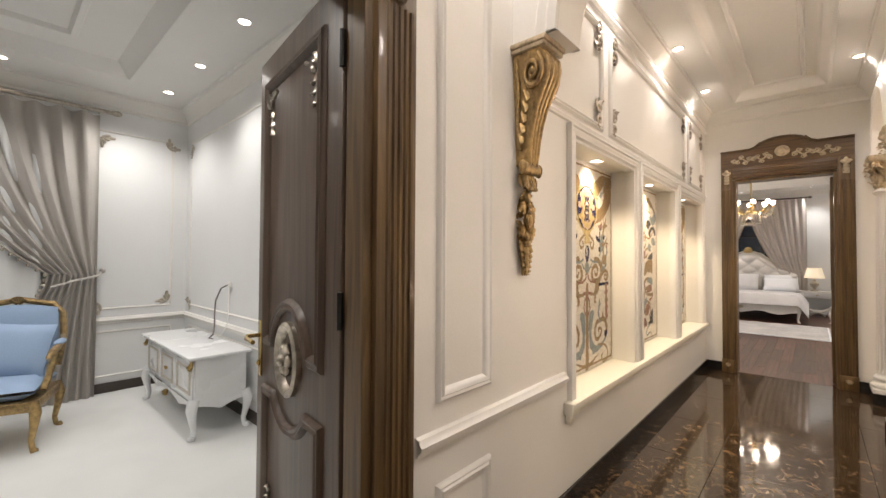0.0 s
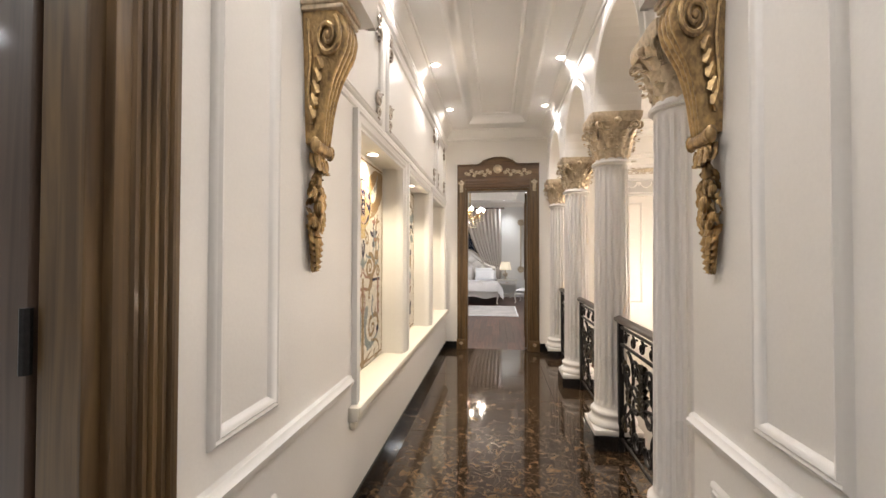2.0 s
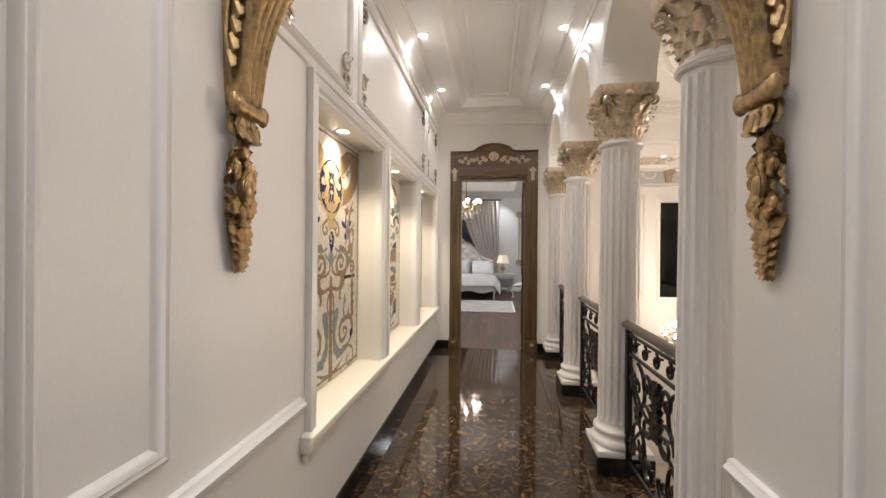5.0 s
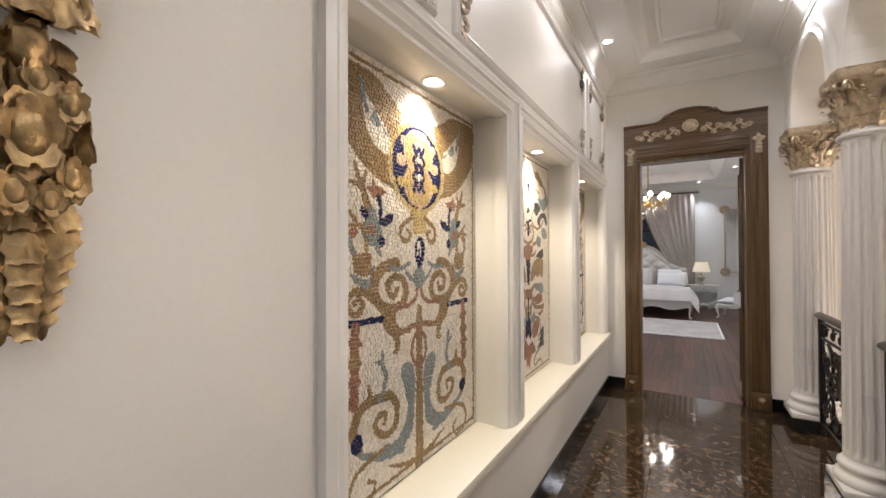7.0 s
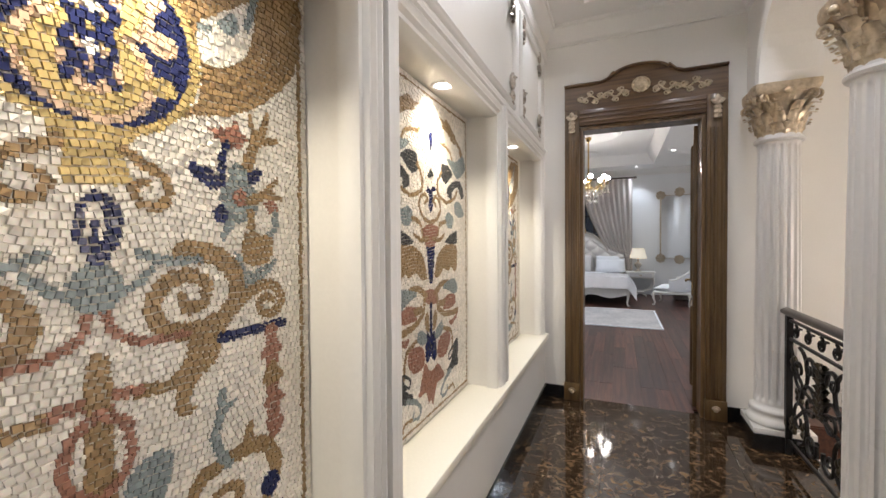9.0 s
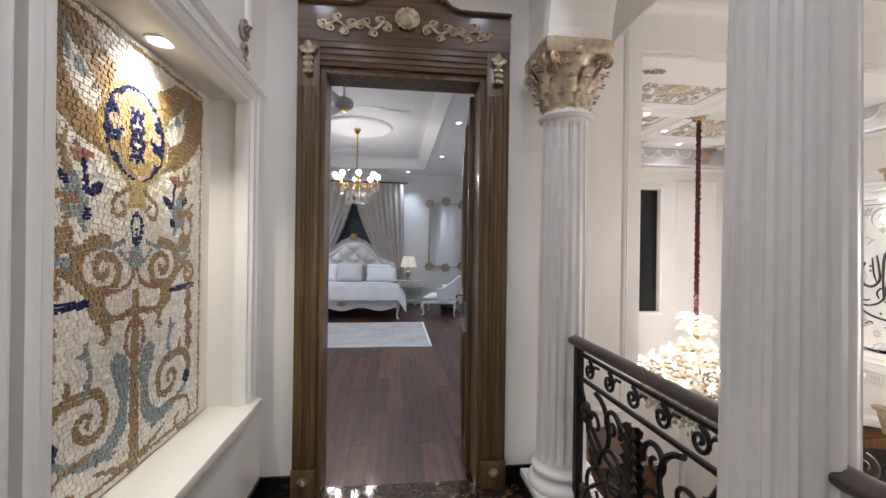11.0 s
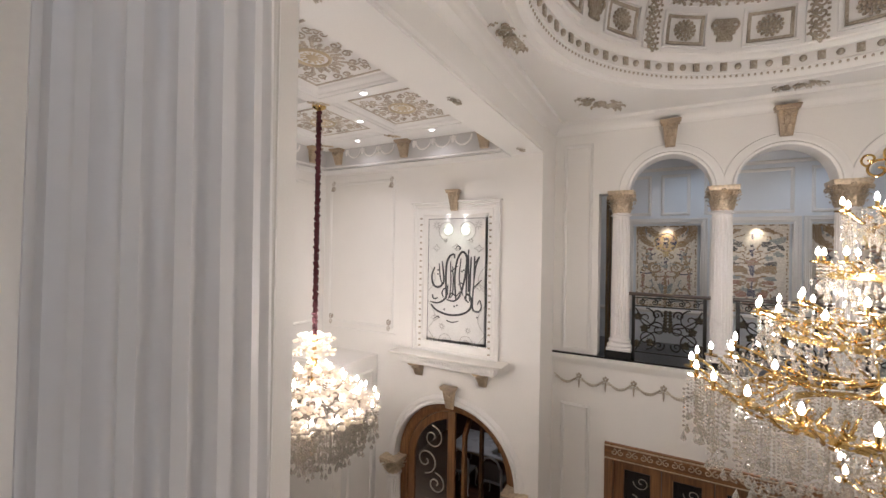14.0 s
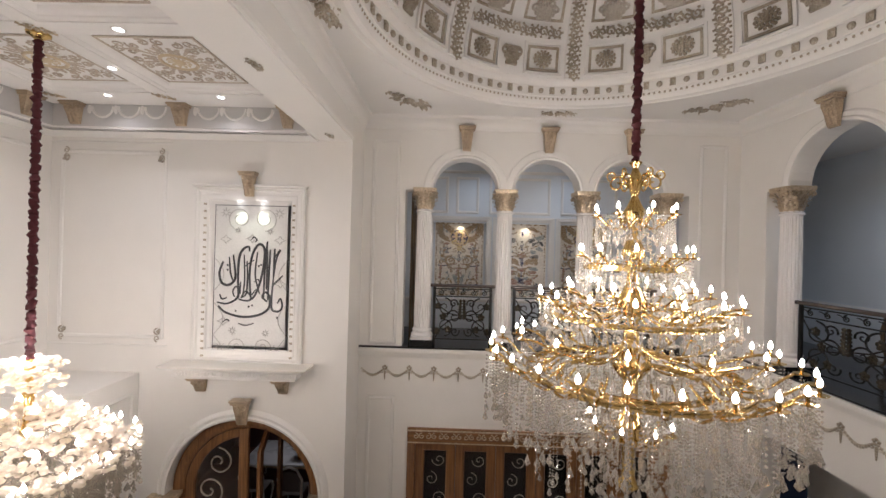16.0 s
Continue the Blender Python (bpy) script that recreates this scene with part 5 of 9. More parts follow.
def smooth(pts, n=5):
    """A soft line through points."""
    out, last = [], len(pts) - 1
    closed = pts[0] == pts[-1]
    for i in range(last):
        p1, p2 = pts[i], pts[i + 1]
        p0 = pts[i - 1] if i else (pts[-2] if closed else p1)
        p3 = pts[i + 2] if i + 2 <= last else (pts[1] if closed else p2)
        for q in range(n):
            t = q / n
            out.append(tuple(p1[c] + (p2[c] - p1[c]) * (3 * t * t - 2 * t ** 3) + 0.35 * (p2[c] - p0[c]) * (t - 2 * t * t + t ** 3) + 0.35 * (p3[c] - p1[c]) * (t ** 3 - t * t) for c in (0, 1)))
    return out + [pts[-1]]


class Drawing:
    def __init__(self, u, v, step):
        self.u, self.v, self.step = u, v, step
        self.c = np.zeros(u.shape, int)
        self.a = np.zeros(u.shape)

    def oval(self, c, x, y, rx, ry, inner=0.0, tilt=0.0):
        s, k = math.sin(radians(tilt)), math.cos(radians(tilt))
        du, dv = abs(self.u) - x if x else self.u, self.v - y
        q = np.hypot((du * k + dv * s) / rx, (-du * s + dv * k) / ry)
        self.c[(q < 1) & (q >= inner)] = c
        return self

    def line(self, c, pts, w, w1=None):
        r, at = near_line(abs(self.u), self.v, pts)
        half = 0.95 * (w + ((w if w1 is None else w1) - w) * at)
        self.c[r < half] = c
        return self

    def leaf(self, c, x, y, angle, length, width, lobes=5):
        s, k = math.sin(radians(angle)), math.cos(radians(angle))
        du, dv = abs(self.u) - x, self.v - y
        f, g = (du * k + dv * s) / length, (-du * s + dv * k)
        edge = 0.85 * width * np.sqrt(np.clip(1 - (2 * f - 1) ** 2, 0, 1)) * (1 + 0.35 * np.abs(np.sin(f * math.pi * lobes)))
        self.c[(f > 0) & (f < 1) & (abs(g) < edge)] = c
        return self

    def fill(self, c, pts, signed=False):
        """A filled outline with rounded corners; mirrored unless it is signed."""
        u, v, hit = self.u if signed else abs(self.u), self.v, np.zeros(self.u.shape, bool)
        ring = smooth(list(pts) + [pts[0]], 4)
        for (a, b), (e, f) in zip(ring[:-1], ring[1:]):
            if b != f:
                hit ^= ((b > v) != (f > v)) & (u < (e - a) * (v - b) / (f - b) + a)
        self.c[hit] = c
        return self

    def border(self, c, hu, h, inset, w):
        e = np.minimum(hu - abs(self.u), np.minimum(self.v, h - self.v))
        self.c[(e > inset) & (e < inset + w)] = c
        return self


def scene_of_scrolls(d, hu, h):
    """Winged medallion over scrolls, baskets and tall leaves."""
    d.fill(TAN, [(0.475, 1.44), (0.33, 1.445), (0.242, 1.433), (0.19, 1.398), (0.112, 1.352), (0.144, 1.269), (0.191, 1.186), (0.179, 1.093), (0.086, 1.018), (0.167, 1.064), (0.262, 1.091), (0.346, 1.14), (0.435, 1.225), (0.472, 1.325)])
    d.fill(CREAM, [(0.313, 1.363), (0.25, 1.313), (0.186, 1.257), (0.181, 1.215), (0.203, 1.18), (0.25, 1.192), (0.294, 1.225), (0.315, 1.267), (0.325, 1.319)])
    d.fill(SLATE, [(0.345, 1.405), (0.329, 1.416), (0.309, 1.349), (0.298, 1.305), (0.313, 1.296), (0.329, 1.349)])
    d.fill(SLATE, [(0.288, 1.292), (0.265, 1.319), (0.243, 1.294), (0.229, 1.275), (0.257, 1.266), (0.279, 1.274)])
    d.fill(SLATE, [(0.224, 1.27), (0.19, 1.259), (0.186, 1.243), (0.21, 1.25)])
    for c, rx, ry in ((GILT, 0.190, 0.178), (NAVY, 0.168, 0.160)):
        d.oval(c, 0, 1.166, rx, ry)
    for c, r in ((BLUSH, 0.102), (GILT, 0.086), (BLUSH, 0.048)):
        d.oval(c, 0, 1.228, r, 0.86 * r).oval(c, 0, 1.098, r, 0.86 * r)
    d.oval(BLUSH, 0.115, 1.18, 0.030, 0.024).oval(GILT, 0.115, 1.10, 0.026, 0.02).oval(BLUSH, 0.10, 1.255, 0.02, 0.02)
    for y in (1.225, 1.165, 1.105):
        d.line(NAVY, [(0.0, y - 0.03), (0.036, y + 0.024)], 0.009).line(NAVY, [(0.0, y + 0.024), (0.036, y - 0.03)], 0.009)
    for y in (1.20, 1.13):
        d.oval(CREAM, 0, y, 0.012, 0.012)
    d.fill(GILT, [(-0.06, 0.996), (0.06, 1.005), (0.046, 0.96), (0.052, 0.912), (-0.04, 0.907), (-0.04, 0.953)], True)
    d.line(TAN, smooth([(0.046, 0.971), (0.075, 0.954), (0.109, 0.936), (0.123, 0.905), (0.104, 0.878), (0.07, 0.883), (0.058, 0.908), (0.081, 0.922)]), 0.011, 0.008)
    d.fill(NAVY, [(-0.013, 0.891), (0.009, 0.898), (0.042, 0.864), (0.035, 0.814), (0.005, 0.769), (-0.026, 0.81), (-0.028, 0.862)], True)
    d.fill(CREAM, [(0.0, 0.876), (0.012, 0.877), (0.015, 0.824), (0.002, 0.812), (0.007, 0.827)])
    d.line(TAN, smooth([(0.285, 0.953), (0.306, 0.998), (0.327, 1.051), (0.347, 1.078), (0.362, 1.121)]), 0.020, 0.008)
    d.line(TAN, smooth([(0.327, 1.056), (0.318, 1.076), (0.31, 1.1)]), 0.012, 0.007)
    d.line(TAN, smooth([(0.335, 1.049), (0.357, 1.056), (0.385, 1.06)]), 0.012, 0.007)
    d.fill(TERRA, [(0.306, 1.05), (0.285, 1.056), (0.273, 1.084), (0.258, 1.064), (0.204, 1.049), (0.244, 1.023), (0.28, 1.021)])
    d.line(NAVY, smooth([(0.247, 1.023), (0.235, 0.982), (0.24, 0.932)]), 0.010)
    d.fill(NAVY, [(0.341, 0.978), (0.327, 0.986), (0.281, 0.953), (0.294, 0.936), (0.331, 0.956)])
    d.fill(NAVY, [(0.24, 0.928), (0.21, 0.963), (0.162, 0.973), (0.17, 0.948), (0.205, 0.924)])
    d.fill(SLATE, [(0.298, 0.975), (0.276, 0.989), (0.254, 0.969), (0.259, 0.935), (0.294, 0.932)])
    d.oval(SLATE, 0.281, 0.904, 0.052, 0.05)
    d.oval(TERRA, 0.281, 0.911, 0.020, 0.02)
    d.line(TAN, smooth([(0.307, 0.906), (0.352, 0.925), (0.397, 0.918)]), 0.014, 0.008)
    d.line(TAN, smooth([(0.355, 0.928), (0.371, 0.948), (0.388, 0.965)]), 0.011, 0.007)
    d.fill(TERRA, [(0.394, 0.898), (0.375, 0.915), (0.344, 0.904), (0.363, 0.881), (0.383, 0.877)])
    d.line(SLATE, smooth([(0.383, 0.88), (0.379, 0.846), (0.36, 0.823)]), 0.011)
    d.line(TAN, smooth([(0.307, 0.879), (0.311, 0.823)]), 0.011)
    d.line(SLATE, smooth([(0.264, 0.876), (0.25, 0.848), (0.236, 0.82)]), 0.018, 0.006)
    d.oval(NAVY, 0.231, 0.872, 0.018, 0.02)
    d.fill(TAN, [(0.37, 0.823), (0.288, 0.83), (0.288, 0.762), (0.339, 0.755), (0.368, 0.777)])
    d.fill(SLATE, [(0.389, 0.772), (0.339, 0.752), (0.297, 0.743), (0.282, 0.781), (0.264, 0.787), (0.273, 0.725), (0.287, 0.704), (0.325, 0.716), (0.364, 0.739)])
    d.line(TAN, smooth([(0.219, 0.627), (0.276, 0.677), (0.329, 0.707), (0.372, 0.705), (0.395, 0.682), (0.393, 0.655), (0.369, 0.636), (0.337, 0.641), (0.329, 0.665), (0.347, 0.681), (0.367, 0.671)]), 0.015, 0.011)
    d.line(TAN, smooth([(0.148, 0.793), (0.218, 0.783), (0.258, 0.749), (0.267, 0.7), (0.238, 0.654), (0.182, 0.634), (0.114, 0.642), (0.086, 0.69), (0.11, 0.736), (0.161, 0.746), (0.194, 0.725), (0.189, 0.688), (0.156, 0.678), (0.143, 0.702)]), 0.024, 0.012)
    d.line(SLATE, smooth([(0.181, 0.776), (0.116, 0.776), (0.065, 0.793)]), 0.009)
    d.line(TERRA, smooth([(0.149, 0.63), (0.075, 0.633), (0.024, 0.66), (0.008, 0.711)]), 0.009)
    d.line(SLATE, smooth([(0.088, 0.761), (0.053, 0.733), (0.011, 0.711)]), 0.009, 0.007)
    d.oval(SLATE, 0.008, 0.735, 0.032, 0.04)
    d.fill(TAN, [(0.226, 0.638), (0.157, 0.625), (0.149, 0.584), (0.117, 0.552), (0.061, 0.557), (0.055, 0.533), (0.126, 0.528), (0.123, 0.489), (0.145, 0.466), (0.173, 0.476), (0.152, 0.49), (0.17, 0.529), (0.214, 0.56), (0.231, 0.596)])
    d.line(TERRA, smooth([(0.061, 0.549), (0.018, 0.55), (0.007, 0.526)]), 0.011)
    d.line(TAN, smooth([(0.001, 0.613), (0.002, 0.394), (0.002, 0.005)]), 0.017, 0.027)
    d.line(TERRA, smooth([(0.0, 0.527), (0.037, 0.503), (0.049, 0.455), (0.038, 0.414), (0.004, 0.388)]), 0.010)
    d.fill(SLATE, [(0.121, 0.404), (0.09, 0.424), (0.047, 0.407), (0.026, 0.344), (0.033, 0.251), (0.046, 0.161), (0.093, 0.121), (0.16, 0.102), (0.245, 0.119), (0.332, 0.162), (0.378, 0.206), (0.363, 0.217), (0.307, 0.175), (0.222, 0.151), (0.147, 0.157), (0.095, 0.199), (0.077, 0.266), (0.108, 0.35)])
    d.line(TAN, smooth([(0.351, 0.205), (0.373, 0.26), (0.351, 0.312), (0.31, 0.336), (0.244, 0.334), (0.184, 0.328), (0.146, 0.281), (0.152, 0.213), (0.197, 0.195), (0.249, 0.217), (0.267, 0.254), (0.24, 0.276), (0.209, 0.268), (0.217, 0.24)]), 0.022, 0.010)
    d.fill(TAN, [(0.303, 0.399), (0.284, 0.377), (0.276, 0.339), (0.306, 0.336)])
    d.oval(NAVY, 0.355, 0.219, 0.028, 0.03)
    d.line(SLATE, smooth([(0.227, 0.486), (0.222, 0.438), (0.208, 0.397), (0.221, 0.353), (0.24, 0.326)]), 0.010, 0.013)
    d.fill(SLATE, [(0.268, 0.46), (0.239, 0.462), (0.215, 0.43), (0.239, 0.443)])
    d.line(NAVY, smooth([(0.402, 0.608), (0.226, 0.604)]), 0.012)
    d.line(TERRA, smooth([(0.363, 0.594), (0.368, 0.345)]), 0.020)
    d.fill(TERRA, [(0.397, 0.544), (0.363, 0.579), (0.328, 0.533), (0.363, 0.526)])
    d.fill(TAN, [(0.405, 0.475), (0.365, 0.519), (0.33, 0.473), (0.364, 0.457)])
    d.fill(TERRA, [(0.405, 0.416), (0.366, 0.45), (0.334, 0.412), (0.364, 0.4)])
    d.fill(TERRA, [(0.402, 0.353), (0.366, 0.405), (0.343, 0.359), (0.366, 0.333)])
    d.line(TAN, smooth([(0.195, 0.154), (0.294, 0.144), (0.362, 0.121), (0.39, 0.063), (0.356, 0.009), (0.293, 0.01), (0.267, 0.056), (0.298, 0.078)]), 0.010, 0.007)
    d.fill(SLATE, [(0.222, 0.151), (0.185, 0.152), (0.093, 0.106), (0.131, 0.095)])
    d.fill(TAN, [(0.203, 0.085), (0.093, 0.055), (0.016, 0.041), (0.016, 0.022), (0.121, 0.043)])
    d.border(TAN, hu, h, 0.020, 0.013)


def scene_of_vines(d, hu, h):
    """Upright vine with navy spears, broad tan leaves and flowers."""
    d.fill(CHAR, [(0.008, 1.146), (0.039, 1.108), (-0.024, 1.098)], True)
    d.fill(NAVY, [(-0.045, 1.032), (-0.024, 1.055), (0.006, 1.043), (0.038, 1.064), (0.07, 1.048), (0.027, 1.033), (0.026, 0.967), (0.004, 0.941), (-0.016, 0.964), (-0.015, 1.023)], True)
    d.fill(NAVY, [(-0.011, 1.297), (0.031, 1.308), (0.025, 1.246), (0.009, 1.225), (-0.006, 1.239)], True)
    d.fill(NAVY, [(-0.039, 0.786), (0.044, 0.784), (0.021, 0.626), (-0.016, 0.63)], True)
    d.fill(NAVY, [(-0.049, 0.409), (-0.009, 0.376), (0.038, 0.39), (0.059, 0.285), (0.036, 0.254), (-0.006, 0.283), (-0.047, 0.267), (-0.061, 0.306)], True)
    d.fill(TAN, [(0.311, 1.343), (0.216, 1.384), (0.096, 1.403), (0.15, 1.377), (0.141, 1.362), (0.217, 1.342), (0.256, 1.319), (0.311, 1.308)])
    d.fill(TAN, [(0.163, 1.394), (0.213, 1.408), (0.326, 1.343), (0.406, 1.29), (0.397, 1.23), (0.347, 1.305), (0.244, 1.345)])
    d.line(TAN, smooth([(0.265, 1.22), (0.238, 1.256), (0.177, 1.275), (0.116, 1.283), (0.097, 1.32)]), 0.010, 0.008)
    d.fill(CHAR, [(0.13, 1.18), (0.209, 1.187), (0.274, 1.152), (0.227, 1.118), (0.176, 1.092), (0.129, 1.116)])
    d.fill(CHAR, [(0.207, 1.035), (0.195, 1.068), (0.274, 1.116), (0.381, 1.126), (0.433, 1.059), (0.394, 1.035), (0.344, 1.092), (0.266, 1.061), (0.252, 1.021)])
    d.fill(SLATE, [(0.197, 1.219), (0.31, 1.222), (0.421, 1.272), (0.451, 1.195), (0.344, 1.138), (0.275, 1.166)])
    d.line(TAN, smooth([(0.129, 1.142), (0.082, 1.084), (0.093, 1.03), (0.187, 1.001), (0.293, 1.03), (0.329, 1.068)]), 0.010)
    d.line(TAN, smooth([(0.004, 0.893), (0.071, 0.913), (0.112, 0.956), (0.102, 1.0), (0.055, 1.017), (0.03, 0.996), (0.06, 0.976)]), 0.011, 0.008)
    d.fill(SLATE, [(0.277, 0.932), (0.215, 0.954), (0.174, 0.929), (0.2, 0.874), (0.263, 0.88)])
    d.fill(SLATE, [(0.293, 1.003), (0.364, 1.018), (0.44, 0.956), (0.378, 0.935), (0.306, 0.948)])
    d.line(TAN, smooth([(0.174, 0.905), (0.104, 0.889), (0.077, 0.837)]), 0.011)
    d.fill(TERRA, [(-0.076, 0.867), (0.004, 0.886), (0.084, 0.872), (0.044, 0.789), (-0.048, 0.79)], True)
    d.line(TAN, smooth([(0.028, 0.823), (0.096, 0.814), (0.158, 0.838)]), 0.014, 0.008)
    d.fill(CHAR, [(0.322, 0.86), (0.264, 0.851), (0.163, 0.809), (0.225, 0.795), (0.323, 0.798)])
    d.fill(TAN, [(0.323, 0.774), (0.264, 0.795), (0.163, 0.788), (0.073, 0.74), (0.041, 0.644), (0.098, 0.643), (0.143, 0.676), (0.207, 0.66), (0.247, 0.676), (0.289, 0.651), (0.325, 0.675)])
    d.fill(TERRA, [(-0.081, 0.585), (-0.001, 0.592), (0.085, 0.564), (0.062, 0.522), (-0.002, 0.52), (-0.062, 0.541)], True)
    d.line(TAN, smooth([(0.052, 0.57), (0.122, 0.604), (0.204, 0.608)]), 0.018, 0.012)
    d.line(TAN, smooth([(0.067, 0.553), (0.082, 0.491), (0.156, 0.455), (0.251, 0.442), (0.325, 0.447)]), 0.014, 0.016)
    d.fill(SLATE, [(0.327, 0.575), (0.29, 0.615), (0.228, 0.615), (0.14, 0.593), (0.154, 0.575), (0.209, 0.561), (0.268, 0.537), (0.32, 0.538)])
    d.fill(TERRA, [(0.299, 0.526), (0.221, 0.544), (0.146, 0.527), (0.146, 0.476), (0.231, 0.471), (0.292, 0.484)])
    d.fill(TAN, [(0.167, 0.524), (0.091, 0.529), (0.101, 0.499), (0.155, 0.495)])
    d.line(NAVY, smooth([(0.002, 0.525), (0.004, 0.387)]), 0.010)
    d.fill(TAN, [(0.068, 0.472), (0.033, 0.491), (0.014, 0.402), (0.054, 0.415)])
    d.fill(SLATE, [(0.139, 0.38), (0.125, 0.426), (0.054, 0.401), (0.045, 0.356), (0.094, 0.355)])
    d.fill(TERRA, [(0.329, 0.436), (0.27, 0.413), (0.211, 0.407), (0.24, 0.38), (0.308, 0.403)])
    d.fill(TERRA, [(0.225, 0.342), (0.191, 0.365), (0.103, 0.353), (0.066, 0.308), (0.09, 0.252), (0.172, 0.252), (0.221, 0.298)])
    d.line(TAN, smooth([(0.148, 0.385), (0.224, 0.363), (0.253, 0.319), (0.254, 0.262)]), 0.010)
    d.fill(TERRA, [(-0.066, 0.268), (-0.007, 0.216), (0.075, 0.23), (0.15, 0.155), (0.056, 0.135), (0.017, 0.056), (-0.009, 0.09), (-0.03, 0.075), (-0.059, 0.134), (-0.129, 0.138), (-0.105, 0.193)], True)
    d.fill(CHAR, [(0.327, 0.292), (0.273, 0.277), (0.235, 0.196), (0.186, 0.173), (0.195, 0.137), (0.274, 0.157), (0.33, 0.158)])
    d.line(CHAR, smooth([(0.235, 0.188), (0.281, 0.23), (0.295, 0.264), (0.253, 0.268), (0.206, 0.237), (0.214, 0.21), (0.254, 0.229)]), 0.009, 0.006)
    d.line(SLATE, smooth([(0.235, 0.158), (0.161, 0.132), (0.112, 0.09), (0.126, 0.055), (0.183, 0.066), (0.179, 0.091)]), 0.013, 0.007)
    d.line(TAN, smooth([(0.276, 0.046), (0.257, 0.074), (0.196, 0.068)]), 0.008)
    d.border(TAN, hu, h, 0.020, 0.010)


def mosaic(place, width, height, step, design, label, singles=0, seed=3, fine=False):
    """A panel of small stone chips; local y across, z up, x out of the wall."""
    rng = np.random.default_rng(seed)
    t = thing("mosaic_panel", place, label, "mosaic", "mosaic panels")
    part("backing", Mesh().box(0.0005, -width / 2, 0, 0.008, width / 2, height), GROUT, t, "", False)
    nu, nv = int(width / step), int(height / step)
    u, v = np.meshgrid((np.arange(nu) + 0.5) / nu * width - width / 2, (np.arange(nv) + 0.5) / nv * height)
    u = u + ((np.arange(nv) % 2)[:, None] - 0.5) * 0.35 * step
    wave_u, wave_v = 0.35 * step * np.sin(v * 23 + u * 9), 0.5 * step * np.sin(u * 21 + 1.3 * np.sin(v * 7))
    u, v = (u + wave_u + rng.normal(0, 0.05, u.shape) * step).ravel(), (v + wave_v + rng.normal(0, 0.05, v.shape) * step).ravel()
    u, v = np.clip(u, -width / 2 + step * 0.5, width / 2 - step * 0.5), np.clip(v, step * 0.5, height - step * 0.5)
    d = Drawing(u, v, step)
    design(d, width / 2, height)
    turn = rng.normal(0, 0.10, len(u)) + 0.25 * np.sin(u * 15 + v * 8)
    if fine:
        # chips on the edge of a colour are cut into four
        quarter = []
        for a, b in ((-1, -1), (1, -1), (1, 1), (-1, 1)):
            q = Drawing(u + 0.25 * step * (a * np.cos(turn) - b * np.sin(turn)), v + 0.25 * step * (a * np.sin(turn) + b * np.cos(turn)), step)
            design(q, width / 2, height)
            quarter.append(q)
        cut = np.any([q.c != quarter[0].c for q in quarter], axis=0)
        u, v, turn = np.concatenate([u[~cut]] + [q.u[cut] for q in quarter]), np.concatenate([v[~cut]] + [q.v[cut] for q in quarter]), np.concatenate([turn[~cut]] + [turn[cut]] * 4)
        d.c = np.concatenate([quarter[0].c[~cut]] + [q.c[cut] for q in quarter])
        half = np.full(len(u), step * 0.235)
        half[:int((~cut).sum())] = step * 0.46
    else:
        half = np.full(len(u), step * 0.46)
    high = 0.0105 + rng.random(len(u)) * 0.003
    m, picked = Mesh(), []
    if singles:
        whole = step * 0.46
        order = np.argsort(np.hypot(u, v - 1.175) + 9 * (half < 0.4 * step))
        picked = set(int(i) for i in order[:singles])
        shared = [Mesh().add([(0, -whole, -whole), (0, whole, -whole), (0, whole, whole), (0, -whole, whole), (0.005, -whole * 0.9, -whole * 0.9), (0.005, whole * 0.9, -whole * 0.9), (0.005, whole * 0.9, whole * 0.9), (0.005, -whole * 0.9, whole * 0.9)], [(4, 5, 6, 7), (0, 1, 5, 4), (1, 2, 6, 5), (2, 3, 7, 6), (3, 0, 4, 7)]).data("chip", c) for c in CHIPS]
    cs, sn = np.cos(turn) * half, np.sin(turn) * half
    tilt = rng.normal(0, 0.0006, (len(u), 4))
    for i in range(len(u)):
        if i in picked:
            ob = new("chip", shared[d.c[i]])
            ob.parent = t
            ob.matrix_basis = pose(float(high[i]) - 0.005, float(u[i]), float(v[i]), math.degrees(float(turn[i])), 0, 0)
            continue
        a, b, x = cs[i], sn[i], high[i]
        ring = ((-a + b, -b - a), (a + b, b - a), (a - b, b + a), (-a - b, -b + a))
        m.add([(0.006, u[i] + p, v[i] + q) for p, q in ring] + [(x + tilt[i][j], u[i] + 0.9 * ring[j][0], v[i] + 0.9 * ring[j][1]) for j in range(4)], [(4, 5, 6, 7), (0, 1, 5, 4), (1, 2, 6, 5), (2, 3, 7, 6), (3, 0, 4, 7)], int(d.c[i]))
    me = bpy.data.meshes.new("chips")
    me.from_pydata(m.v, [], m.f)
    for c in CHIPS:
        me.materials.append(c)
    me.polygons.foreach_set("material_index", m.k)
    ob = new("chip_field", me)
    ob.parent = t
    tagged(ob, kind="stuff")
    return t


